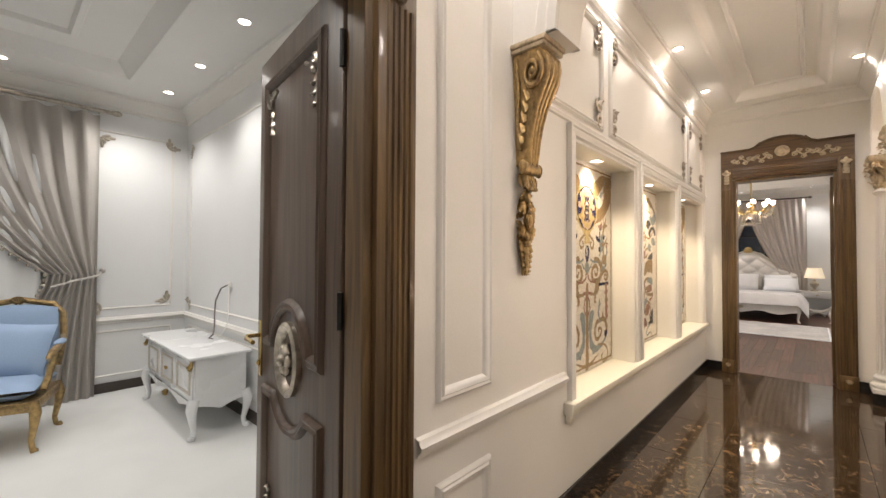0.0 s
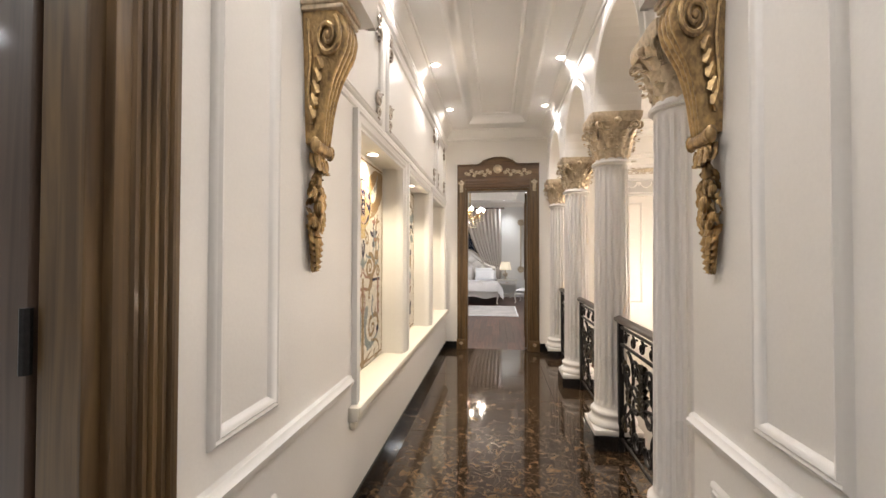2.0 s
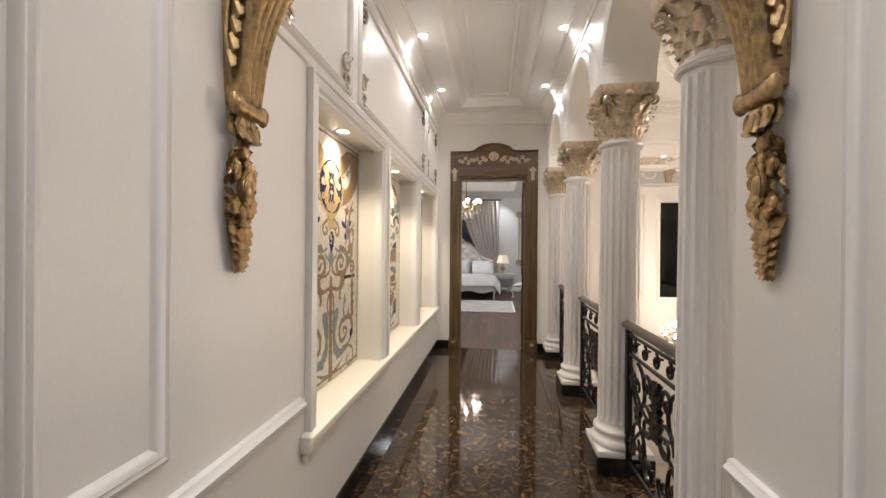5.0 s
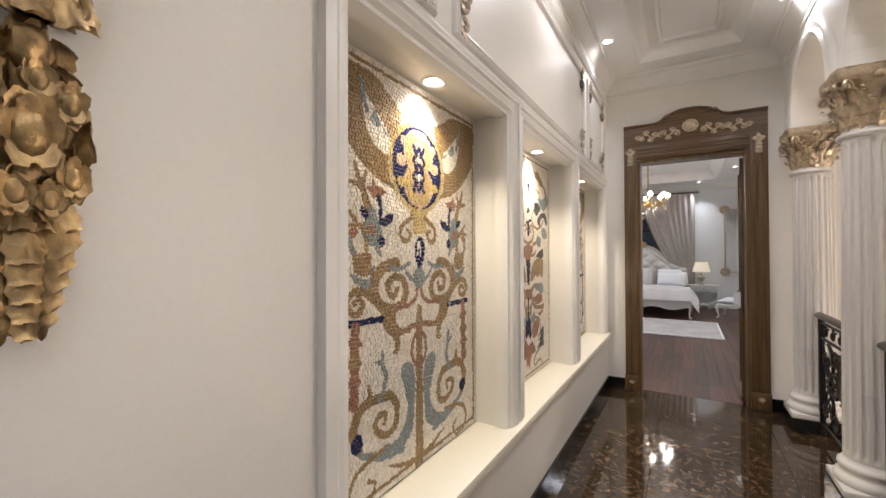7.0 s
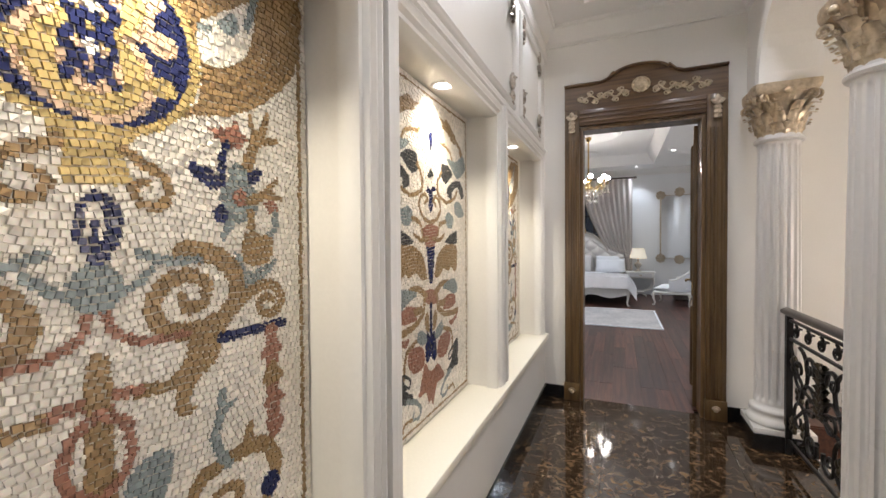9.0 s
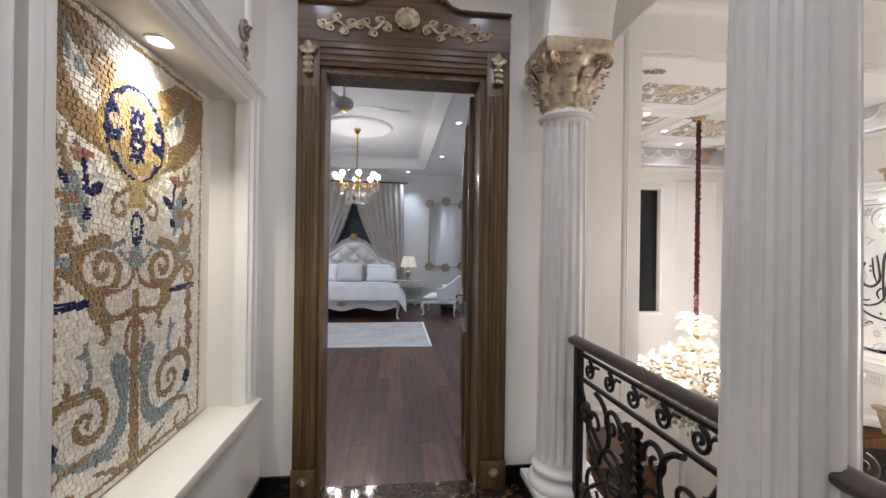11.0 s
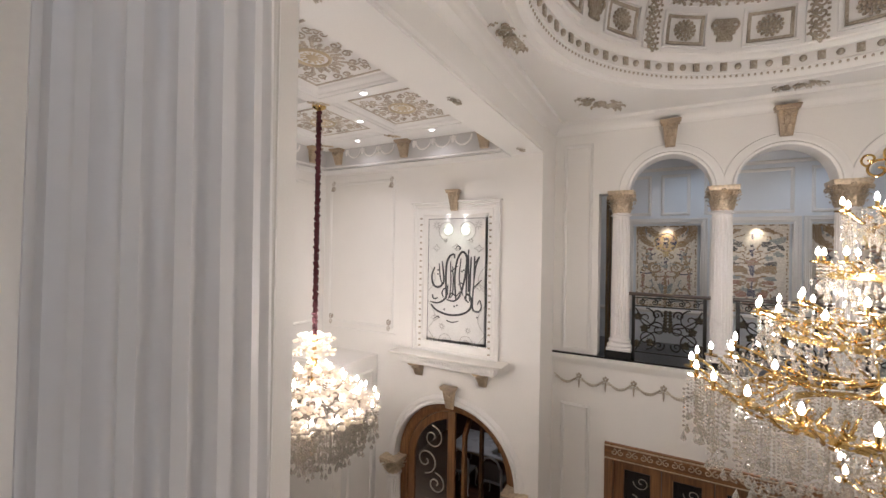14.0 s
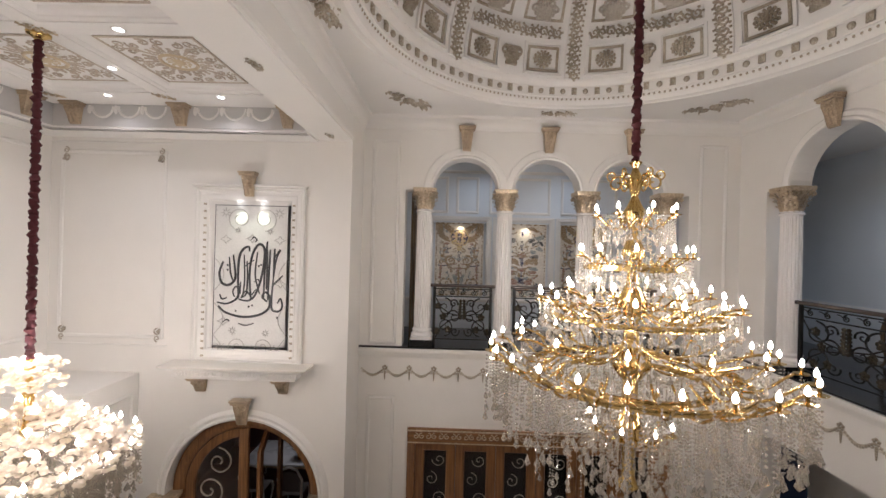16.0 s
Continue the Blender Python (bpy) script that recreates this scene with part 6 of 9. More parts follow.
MZ0, MZ1 = NZ0 + 0.02, NZ1 - 0.01
MH = MZ1 - MZ0
mosaic(pose(NX - 0.006, 3.068, MZ0), 0.99, MH, 0.0135, scene_of_scrolls, "stone mosaic of a winged medallion over scrolls in a lit niche", 290, 3, True)
mosaic(pose(NX - 0.006, 4.36, MZ0), 0.98, MH, 0.0135, scene_of_vines, "stone mosaic of a tall leafy vine in a lit niche", 0, 5, True)
mosaic(pose(NX - 0.006, 5.64, MZ0), 0.98, MH, 0.018, scene_of_scrolls, "stone mosaic of a medallion and scrolls in the last niche", 0, 7, True)
for y, f in ((3.21, scene_of_scrolls), (4.415, scene_of_vines), (5.665, scene_of_scrolls)):
    mosaic(pose(9.738, y, MZ0, 0, 0, 180), 0.97, MH - 0.01, 0.022, f, "dim stone mosaic in the niche across the atrium", 0, 9)

# ---- dome ----
DC = (4.80, 4.38)
DR, DZ0 = 2.34, HALLZ
m = Mesh()
n = 96
outer = []
for i in range(n):
    a = 2 * math.pi * i / n
    c, s = math.cos(a), math.sin(a)
    far_x = (7.87 - DC[0]) / c if c > 1e-6 else ((1.50 - DC[0]) / c if c < -1e-6 else 99)
    far_y = (7.23 - DC[1]) / s if s > 1e-6 else ((1.42 - DC[1]) / s if s < -1e-6 else 99)
    r = min(far_x, far_y)
    outer.append((DC[0] + r * c, DC[1] + r * s, HALLZ))
inner = [(DC[0] + DR * math.cos(2 * math.pi * i / n), DC[1] + DR * math.sin(2 * math.pi * i / n), HALLZ) for i in range(n)]
m.grid([outer, inner], True)
for cx, cy in ((7.87, 7.23), (1.50, 7.23), (7.87, 1.42), (1.50, 1.42)):
    near = sorted(outer, key=lambda p: math.hypot(p[0] - cx, p[1] - cy))[:2]
    m.add([(cx, cy, HALLZ), near[0], near[1]], [(0, 1, 2)])
structure("ceiling_atrium", m, CEIL, "white flat ceiling round the atrium dome", "ceiling")
prof = [(DR + 0.20, 0.0), (DR + 0.19, -0.02), (DR + 0.16, -0.02), (DR + 0.15, -0.006), (DR + 0.10, -0.006), (DR + 0.09, -0.03), (DR + 0.05, -0.045), (DR + 0.02, -0.03), (DR, -0.03), (DR - 0.015, 0.0), (DR - 0.03, 0.05), (DR - 0.03, 0.07), (DR - 0.05, 0.075), (DR - 0.055, 0.20), (DR - 0.08, 0.205), (DR - 0.10, 0.235), (DR - 0.14, 0.25), (DR - 0.15, 0.27)]
m = Mesh().lathe(prof, (*DC, DZ0), 120, cap=False)
structure("cornice_dome", m, TRIM, "white moulded ring at the foot of the dome", "cornice", True)


def dome_point(a, e, lift=0.0):
    """A place on the dome at azimuth a and share e of the way to the crown."""
    r0, h = DR - 0.15, 1.75
    q = e * math.pi / 2
    r, z = (r0 - lift) * math.cos(q), (h - lift) * math.sin(q)
    return (DC[0] + r * math.cos(a), DC[1] + r * math.sin(a), DZ0 + 0.27 + z)


m = Mesh()
m.grid([[dome_point(2 * math.pi * i / 96, e / 18) for i in range(96)] for e in range(18)] + [[dome_point(2 * math.pi * i / 96, 0.995) for i in range(96)]], True)
structure("ceiling_dome", m, CEIL, "white plaster dome", "ceiling", True)
GREYGILD = surface("dull_silver_gilding", (0.60, 0.54, 0.44), 0.42, 0.35, grain=70, bump=0.5, second=(0.27, 0.225, 0.17))


def dome_patch(m, a0, a1, e0, e1, lift=0.012, na=4, ne=4, k=0):
    rows = [[dome_point(a0 + (a1 - a0) * i / na, e0 + (e1 - e0) * j / ne, lift) for i in range(na + 1)] for j in range(ne + 1)]
    back = [[dome_point(a0 + (a1 - a0) * i / na, e0 + (e1 - e0) * j / ne, -0.01) for i in range(na + 1)] for j in range(ne + 1)]
    m.grid(rows, False, k)
    edge = lambda g: [g[0][i] for i in range(na + 1)] + [g[j][na] for j in range(1, ne + 1)] + [g[ne][i] for i in range(na - 1, -1, -1)] + [g[j][0] for j in range(ne - 1, 0, -1)]
    m.grid([edge(rows), edge(back)], True, k)


def dome_frame(m, a0, a1, e0, e1, wa, we, lift):
    dome_patch(m, a0, a1, e0, e0 + we, lift, 5, 1)
    dome_patch(m, a0, a1, e1 - we, e1, lift, 5, 1)
    dome_patch(m, a0, a0 + wa, e0 + we, e1 - we, lift, 1, 4)
    dome_patch(m, a1 - wa, a1, e0 + we, e1 - we, lift, 1, 4)


def dome_relief(m, a, e, w, h, seed, kind="rosette"):
    """Cast relief on the dome: a rosette, an urn, or a run of curling leaves."""
    rnd = random.Random(seed)
    p = lambda du, dv, up=0.02: dome_point(a + du, e + dv, up)
    if kind == "rosette":
        for ring, cnt, size in ((0.88, 14, 0.020), (0.60, 10, 0.024), (0.30, 6, 0.022)):
            for i in range(cnt):
                g = 2 * math.pi * (i + 0.5 * (ring < 0.7)) / cnt
                m.ball(p(w * ring * math.cos(g), h * ring * math.sin(g), 0.014 + 0.012 * (1 - ring)), size * rnd.uniform(0.85, 1.15), 6, 4)
        m.ball(p(0, 0, 0.03), 0.026, 6, 4)
    elif kind == "urn":
        for f, r in ((-0.9, 0.5), (-0.75, 0.2), (-0.5, 0.45), (-0.2, 0.7), (0.1, 0.75), (0.35, 0.5), (0.55, 0.4), (0.8, 0.75)):
            for q in range(-3, 4):
                m.ball(p(w * r * q / 3, h * f), (0.028, 0.028, 0.032), 6, 4)
        for s in (-1, 1):
            for i in range(7):
                g = radians(-60 + 30 * i)
                m.ball(p(s * w * (0.75 + 0.35 * math.cos(g)), h * (0.45 + 0.4 * math.sin(g))), 0.018, 6, 3)


def dome_curl(m, a, e, r, sense, a0):
    """A curled acanthus tendril on the dome with a few leaf tips along it."""
    ca = r / (DR * math.cos(e * math.pi / 2))
    ce = r / 2.9
    pts = [dome_point(a + ca * u, e + ce * v, 0.034) for u, v in spiral((0, 0), 1.0, 1.35, a0, sense, 15)]
    m.tube(pts, [0.015 - 0.006 * i / 15 for i in range(len(pts))], 5)
    for q in range(5):
        g = radians(a0 + sense * 62 * q)
        m.ball(dome_point(a + 1.15 * ca * math.cos(g), e + 1.15 * ce * math.sin(g), 0.034), (0.020, 0.020, 0.016), 5, 3)


GREYWHITE = surface("grey_white_relief", (0.62, 0.58, 0.52), 0.5, 0.1, grain=60, bump=0.5, second=(0.44, 0.40, 0.34))
SEG = math.pi / 4
for i in range(8):
    a = i * SEG - radians(2.5)
    t = thing("dome_rib", Matrix.Identity(4), "moulded dome rib with curling leaf relief", "rib", "dome ribs")
    b = Mesh()
    dome_patch(b, a - 0.048, a + 0.048, 0.0, 0.72, 0.03, 2, 14)
    part("rib_body", b, CEIL, t)
    g = Mesh()
    for q in range(34):
        dome_curl(g, a + 0.010 * (1 if q % 2 else -1), 0.012 + 0.021 * q, 0.060, 1 if q % 2 else -1, 180 * q + 40)
    part("leaf_relief", g, GREYGILD, t)
    for j, (off, kind) in enumerate(((0.19, "rosette"), (SEG / 2, "urn"), (SEG - 0.19, "rosette"))):
        t = thing("dome_relief", Matrix.Identity(4), "square dome panel with a cast rosette" if j != 1 else "cast urn ornament on the dome", "dome ornament", "dome panels" if j != 1 else "dome urns")
        if j != 1:
            f = Mesh()
            dome_frame(f, a + off - 0.098, a + off + 0.098, 0.030, 0.142, 0.014, 0.011, 0.02)
            part("panel_frame", f, GREYGILD, t)
            f = Mesh()
            dome_frame(f, a + off - 0.120, a + off + 0.120, 0.014, 0.158, 0.014, 0.009, 0.03)
            part("outer_frame", f, CEIL, t)
        g = Mesh()
        dome_relief(g, a + off, 0.086, 0.058, 0.040, j, kind)
        part("relief", g, GREYGILD, t)
    t = thing("dome_leaf_band", Matrix.Identity(4), "horizontal leaf band across the dome", "dome ornament", "dome bands")
    b = Mesh()
    dome_patch(b, a + 0.085, a + SEG - 0.085, 0.176, 0.226, 0.022, 10, 1)
    part("band_body", b, CEIL, t)
    g = Mesh()
    for q in range(13):
        dome_curl(g, a + 0.115 + (SEG - 0.23) * q / 12, 0.201, 0.058, 1 if q % 2 else -1, 90 * q)
    part("leaf_relief", g, GREYGILD, t)
    for off in (0.22, SEG - 0.22):
        t = thing("dome_relief", Matrix.Identity(4), "upper dome panel with leaf relief", "dome ornament", "upper dome panels")
        f = Mesh()
        dome_frame(f, a + off - 0.13, a + off + 0.13, 0.245, 0.40, 0.016, 0.011, 0.02)
        part("panel_frame", f, GREYGILD, t)
        g = Mesh()
        dome_relief(g, a + off, 0.335, 0.07, 0.045, 3, "rosette")
        dome_relief(g, a + off, 0.28, 0.08, 0.028, 4, "urn")
        part("relief", g, GREYWHITE, t)
t = thing("dome_dentils", Matrix.Identity(4), "ring of small square blocks and beads round the dome", "dentils")
block = Mesh().box(-0.02, -0.032, 0.0, 0.0, 0.032, 0.09).data("block", GREYGILD)
stud = Mesh().ball((0, 0, 0), 0.036, 8, 5).data("stud", GREYGILD, True)
bead = Mesh().ball((0, 0, 0), 0.017, 5, 3).data("bead", GREYGILD, True)
for i in range(96):
    a = 2 * math.pi * i / 96
    ob = new("block" if i % 2 else "stud", block if i % 2 else stud)
    ob.parent = t
    ob.matrix_basis = pose(DC[0] + (DR - 0.06) * math.cos(a), DC[1] + (DR - 0.06) * math.sin(a), DZ0 + (0.095 if i % 2 else 0.14), 0, 0, 3.75 * i)
for i in range(240):
    a = 2 * math.pi * i / 240
    ob = new("bead", bead)
    ob.parent = t
    ob.location = (DC[0] + (DR - 0.025) * math.cos(a), DC[1] + (DR - 0.025) * math.sin(a), DZ0 + 0.045)
CROWN2 = [(0, -0.19), (0.014, -0.18), (0.02, -0.15), (0.05, -0.12), (0.09, -0.06), (0.13, -0.04), (0.14, 0)]
m = Mesh().strip(rect(1.78, 1.43, OPX, 7.22), CROWN2, on_z(HALLZ))
structure("cornice_atrium", m, TRIM, "white moulded cornice of the atrium", "cornice", True)
for x, y, r, sz in ((4.98, 6.98, 90, 0.62), (7.12, 6.47, 45, 0.75), (7.52, 4.32, 0, 0.5), (7.12, 2.30, -45, 0.75), (2.5, 6.6, 135, 0.7)):
    ornament("ceiling_ornament", pose(x, y, HALLZ - 0.001, 0, 90, r), sz, "dull gilded leaf spray on the atrium ceiling", "atrium ceiling ornaments", int(x * 10), GREYGILD)

# ---- corridor floor tiles ----
def tile_mesh(w, l):
    g = 0.0015
    return Mesh().box(-w / 2 + g, -l / 2 + g, -0.012, w / 2 - g, l / 2 - g, 0.0, 0.0012).data("tile", MARBLE)


shapes = {}
floor_ob = bpy.data.objects["floor_corridor"]
xs = [WX, 0.505, 1.305, 1.78]
ys = [-2.2 + 0.0] + [2.76 + 0.8 * i for i in range(-6, 5)] + [END + 0.06]
ys = sorted(y for y in ys if y <= END + 0.07)
for i in range(3):
    for j in range(len(ys) - 1):
        w, l = round(xs[i + 1] - xs[i], 3), round(ys[j + 1] - ys[j], 3)
        if l < 0.05:
            continue
        if (w, l) not in shapes:
            shapes[(w, l)] = tile_mesh(w, l)
        ob = new("tile", shapes[(w, l)])
        ob.location = ((xs[i] + xs[i + 1]) / 2, (ys[j] + ys[j + 1]) / 2, 0)
        ob.parent = floor_ob
# bedroom floor boards
floor_ob = bpy.data.objects["floor_bedroom"]
rnd = random.Random(11)
BW = 0.125
shapes = {}
bx = -1.2
while bx < 1.95:
    y = END + 0.06 if DX0 < bx + BW / 2 < DX1 else END + 0.145
    y_end = 12.4
    l = rnd.choice((0.5, 0.8, 1.1))
    while y < y_end - 0.05:
        l = min(l, round(y_end - y, 2))
        key = round(l, 2)
        if key not in shapes:
            shapes[key] = Mesh().box(-BW / 2 + 0.0008, -l / 2 + 0.0008, -0.012, BW / 2 - 0.0008, l / 2 - 0.0008, 0.0, 0.0008).data("plank", PLANK)
        ob = new("plank", shapes[key])
        ob.location = (bx + BW / 2, y + l / 2, 0)
        ob.parent = floor_ob
        y += l
        l = rnd.choice((0.9, 1.1, 1.2))
    bx += BW


# ---- furnishing materials ----
CLOTH = surface("taupe_satin", (0.50, 0.46, 0.43), 0.38, grain=160, vary=0.12, bump=0.1)
GREIGE = surface("greige_drape", (0.46, 0.43, 0.40), 0.5, grain=150, vary=0.12, bump=0.1)
LINEN = surface("white_linen", (0.84, 0.85, 0.88), 0.7, grain=120, vary=0.05, bump=0.15)
SPREAD = surface("pale_quilt", (0.66, 0.64, 0.64), 0.6, grain=70, vary=0.14, bump=0.25)
BLUE = surface("pale_blue_velvet", (0.30, 0.43, 0.62), 0.65, grain=140, vary=0.10, bump=0.15)
CREAMPAINT = surface("cream_furniture_paint", (0.74, 0.72, 0.68), 0.32, grain=50, vary=0.05, bump=0.05)
WHITEPAINT = surface("white_furniture_paint", (0.80, 0.81, 0.82), 0.28, grain=50, vary=0.03, bump=0.03)
RUGMAT = surface("pale_woven_rug", (0.58, 0.55, 0.53), 0.95, grain=26, vary=0.3, bump=0.5, second=(0.40, 0.385, 0.38))
SHADE = glowing("lit_lamp_shade", (0.92, 0.82, 0.64), 0.35)
# Real dark cloth and cable; on the backdrops its dark stands for unlit space.
CLOTH_AND_PAINTED_DARK = surface("dark_cloth_and_painted_dark", (0.16, 0.14, 0.13), 0.8, grain=90, vary=0.15)


def soft_box(m, x0, y0, z0, x1, y1, z1, puff=0.3, n=8, k=0):
    """A cushion: a box with swelling faces and pinched edges."""
    cx, cy, cz, hx, hy, hz = (x0 + x1) / 2, (y0 + y1) / 2, (z0 + z1) / 2, (x1 - x0) / 2, (y1 - y0) / 2, (z1 - z0) / 2
    for s in (-1, 1):
        rows = []
        for i in range(n + 1):
            a = -1 + 2 * i / n
            row = []
            for j in range(n + 1):
                b = -1 + 2 * j / n
                h = ((1 - abs(a) ** 3) * (1 - abs(b) ** 3)) ** 0.45 if abs(a) < 1 and abs(b) < 1 else 0
                row.append((cx + hx * a * (1 - 0.04 * (1 - b * b)), cy + hy * b * (1 - 0.04 * (1 - a * a)), cz + s * hz * (1 - puff + puff * h) if h else cz + s * hz * 0.15))
            rows.append(row)
        m.grid(rows, False, k)


def cabriole(m, x, y, h, sx, sy, r=0.03):
    """A curved furniture leg from height h down to the floor."""
    pts = [(x, y, h), (x + sx * 0.022, y + sy * 0.022, h * 0.78), (x + sx * 0.012, y + sy * 0.012, h * 0.5), (x - sx * 0.004, y - sy * 0.004, h * 0.22), (x + sx * 0.004, y + sy * 0.004, h * 0.07), (x + sx * 0.02, y + sy * 0.02, 0.012), (x + sx * 0.024, y + sy * 0.024, 0.0)]
    return m.tube(pts, [r * 1.15, r * 1.1, r * 0.75, r * 0.55, r * 0.55, r * 0.75, r * 0.7], 10)


def drape(place, width, top, tie, gather, label, mat, trim=None, fold=0.035, lean=1):
    """A curtain on local x from 0 to width, tied back at height tie to a bunch at the outer edge; y out of the wall."""
    t = thing("curtain", place, label, "curtain", "drapes")
    rows, n, q = [], 90, 30
    edge = []
    for j in range(q + 1):
        z = top * (1 - j / q)
        if z >= tie:
            f = (top - z) / (top - tie)
            w = width + (gather - width) * (f ** 1.7)
        else:
            f = (tie - z) / tie
            w = gather + (width * 0.46 - gather) * f ** 0.8
        row = []
        for i in range(n + 1):
            u = i / n
            x = width - w * (1 - u)
            amp = fold * (0.55 + 0.45 * abs(z - tie) / top)
            y = amp * math.sin(u * 2 * math.pi * 9 + 0.6 * math.sin(z * 2.0)) + 0.3 * amp * math.sin(u * 37 + z * 1.5)
            row.append((lean * x, 0.07 + y, z + 0.008 * math.sin(u * 57)))
        rows.append(row)
        edge.append(row[0])
    m = Mesh().grid(rows)
    m.grid([[(x, y - 0.004, z) for x, y, z in r] for r in rows])
    part("drape", m, mat, t)
    k = Mesh().tube([(lean * (width - gather), 0.12, tie - 0.10), (lean * (width - gather * 0.5), 0.15, tie - 0.04), (lean * width, 0.10, tie), (lean * (width + 0.05), 0.01, tie + 0.05)], 0.014, 6)
    k.ball((lean * (width + 0.05), 0.03, tie + 0.05), 0.028)
    part("tieback", k, GREIGE, t, "twisted tieback cord")
    if trim:
        b = Mesh()
        for i in range(len(edge) - 1):
            for f in (0.0, 0.5):
                x, y, z = [edge[i][c] + (edge[i + 1][c] - edge[i][c]) * f for c in range(3)]
                b.ball((x - lean * 0.012, y + 0.01, z), 0.017, 5, 4)
        tagged(part("bead_trim", b, trim, t, "beaded edging"), kind="stuff")
    return t


# ---- bedroom ----
BX = -0.30
t = thing("window_bedroom", pose(BX, BY, 0), "dark bedroom window with a thin frame at night", "window")
tagged(t, kind="structure")
part("pane", Mesh().box(-0.85, 0.10, 0.8, 0.85, 0.11, 2.75), PANE, t, "", False)
for x in (-0.83, -0.28, 0.28, 0.83):
    part("mullion", Mesh().box(x - 0.02, 0.07, 0.8, x + 0.02, 0.12, 2.75, 0.004), DARKBASE, t, "", False)
part("transom", Mesh().box(-0.81, 0.075, 2.05, 0.81, 0.115, 2.09, 0.004), DARKBASE, t, "", False)
drape(pose(BX, BY - 0.14, 0, 0, 0, 180), 1.22, 3.0, 1.0, 0.50, "grey satin bedroom curtain tied back beside the bed", CLOTH, PALEGOLD, lean=1)
drape(pose(BX, BY - 0.14, 0, 0, 0, 180), 1.22, 3.0, 1.0, 0.50, "grey satin bedroom curtain tied back beside the bed", CLOTH, PALEGOLD, lean=-1)
t = thing("curtain_rod", pose(BX, BY - 0.2, 3.03), "dark bronze curtain rod with finials", "curtain rod")
part("rod", Mesh().tube([(-1.24, 0, 0), (1.24, 0, 0)], 0.022, 10), HANDRAIL, t)
for s in (-1, 1):
    part("finial", Mesh().ball((s * 1.28, 0, 0), (0.05, 0.032, 0.032)), HANDRAIL, t)
    part("bracket_arm", Mesh().tube([(s * 1.15, 0, 0), (s * 1.15, 0.2, 0)], 0.010, 6), HANDRAIL, t)

t = thing("bed", pose(BX, 12.2, 0), "cream carved bed with tufted headboard and pale quilt", "bed")
m = Mesh()
W, D = 0.95, 0.0
BEDK = 1.15
head = [(-W - 0.04, 0.3), (-W - 0.04, 0.98), (-W + 0.06, 1.02), (-0.66, 1.10), (-0.42, 1.26), (-0.24, 1.42), (-0.12, 1.47), (0, 1.485), (0.12, 1.47), (0.24, 1.42), (0.42, 1.26), (0.66, 1.10), (W - 0.06, 1.02), (W + 0.04, 0.98), (W + 0.04, 0.3)]
head = [(x * BEDK, z * 1.09 if z > 0.5 else z) for x, z in head]
W *= BEDK
m.grid([[(x, 2.12, 0.3) for x, z in head], [(x, 2.12, z) for x, z in head], [(x, 2.20, z) for x, z in head], [(x, 2.20, 0.3) for x, z in head]])
part("headboard", m, CREAMPAINT, t)
rows = []
for j in range(31):
    row = []
    for i in range(61):
        u = (-0.88 + 1.76 * i / 60) * BEDK
        lim = np.interp(u, [p[0] for p in head[1:-1]], [p[1] for p in head[1:-1]]) - 0.07
        z = 0.5 + (lim - 0.5) * j / 30
        p, q = u / 0.19, z / 0.16
        tuft = abs(math.sin(math.pi * (p + q) / 2) * math.sin(math.pi * (p - q) / 2)) ** 0.45
        row.append((u, 2.115 - 0.012 - 0.085 * tuft * min(1, 8 * j / 30 + 0.2, (30 - j) / 2.5 + 0.1), z))
    rows.append(row)
part("tufted_pad", Mesh().grid(rows), surface("ivory_tufted_fabric", (0.74, 0.71, 0.68), 0.32, grain=120, vary=0.06, bump=0.08), t, "ivory button-tufted pad")
m = Mesh().tube([(x, 2.10, z + 0.01) for x, z in head[1:-1]], 0.026, 8)
for i in range(1, 12):
    x, z = head[1 + i]
    leaf(m, (x, 2.08, z), (0.2 * (1 if x < 0 else -1), 0, 1), (0, -1, 0), (1, 0, 0), 0.07, 0.06, 0.03)
part("carved_rim", m, surface("silvered_carving", (0.58, 0.54, 0.48), 0.4, 0.4, grain=40, bump=0.4, second=(0.42, 0.37, 0.30)), t, "silvered carved rim")
m = Mesh().ball((0, 2.08, 1.68), (0.09, 0.04, 0.08), 10, 6)
for a in range(-60, 61, 30):
    leaf(m, (0, 2.05, 1.61), (math.sin(radians(a)), 0, math.cos(radians(a))), (0, -1, 0), (math.cos(radians(a)), 0, -math.sin(radians(a))), 0.16, 0.07, 0.03)
part("crest", m, GOLD, t, "gilded crest")
m = Mesh()
soft_box(m, -W, 0.05, 0.34, W, 2.08, 0.60, 0.12, 12)
part("mattress", m, LINEN, t)
rows = []
for i in range(49):
    u = -1.25 + 2.50 * i / 48
    row = []
    for j in range(25):
        v = -0.10 + 1.22 * j / 24
        drop = max(0.0, abs(u) - 1.09) * 1.5 + max(0.0, 0.03 - v) * 1.7
        row.append((u, v, 0.622 - drop + 0.006 * math.sin(u * 21 + v * 13) + 0.01 * max(0, abs(u) - 1.05) * math.sin(v * 30)))
    rows.append(row)
part("quilt", Mesh().grid(rows).grid([[(x, y, z - 0.02) for x, y, z in r] for r in rows]), SPREAD, t, "pale grey quilt")
m = Mesh()
low = [(-W, 0.36)] + [(-W + 2 * W * i / 24, 0.20 + 0.035 * math.cos(i * math.pi / 4)) for i in range(25)] + [(W, 0.36)]
m.grid([[(x, 0.0, z) for x, z in low], [(x, 0.0, 0.38) for x, z in low], [(x, 0.06, 0.38) for x, z in low], [(x, 0.06, z) for x, z in low], [(x, 0.0, z) for x, z in low]])
part("foot_rail", m, CREAMPAINT, t, "curved cream foot rail")
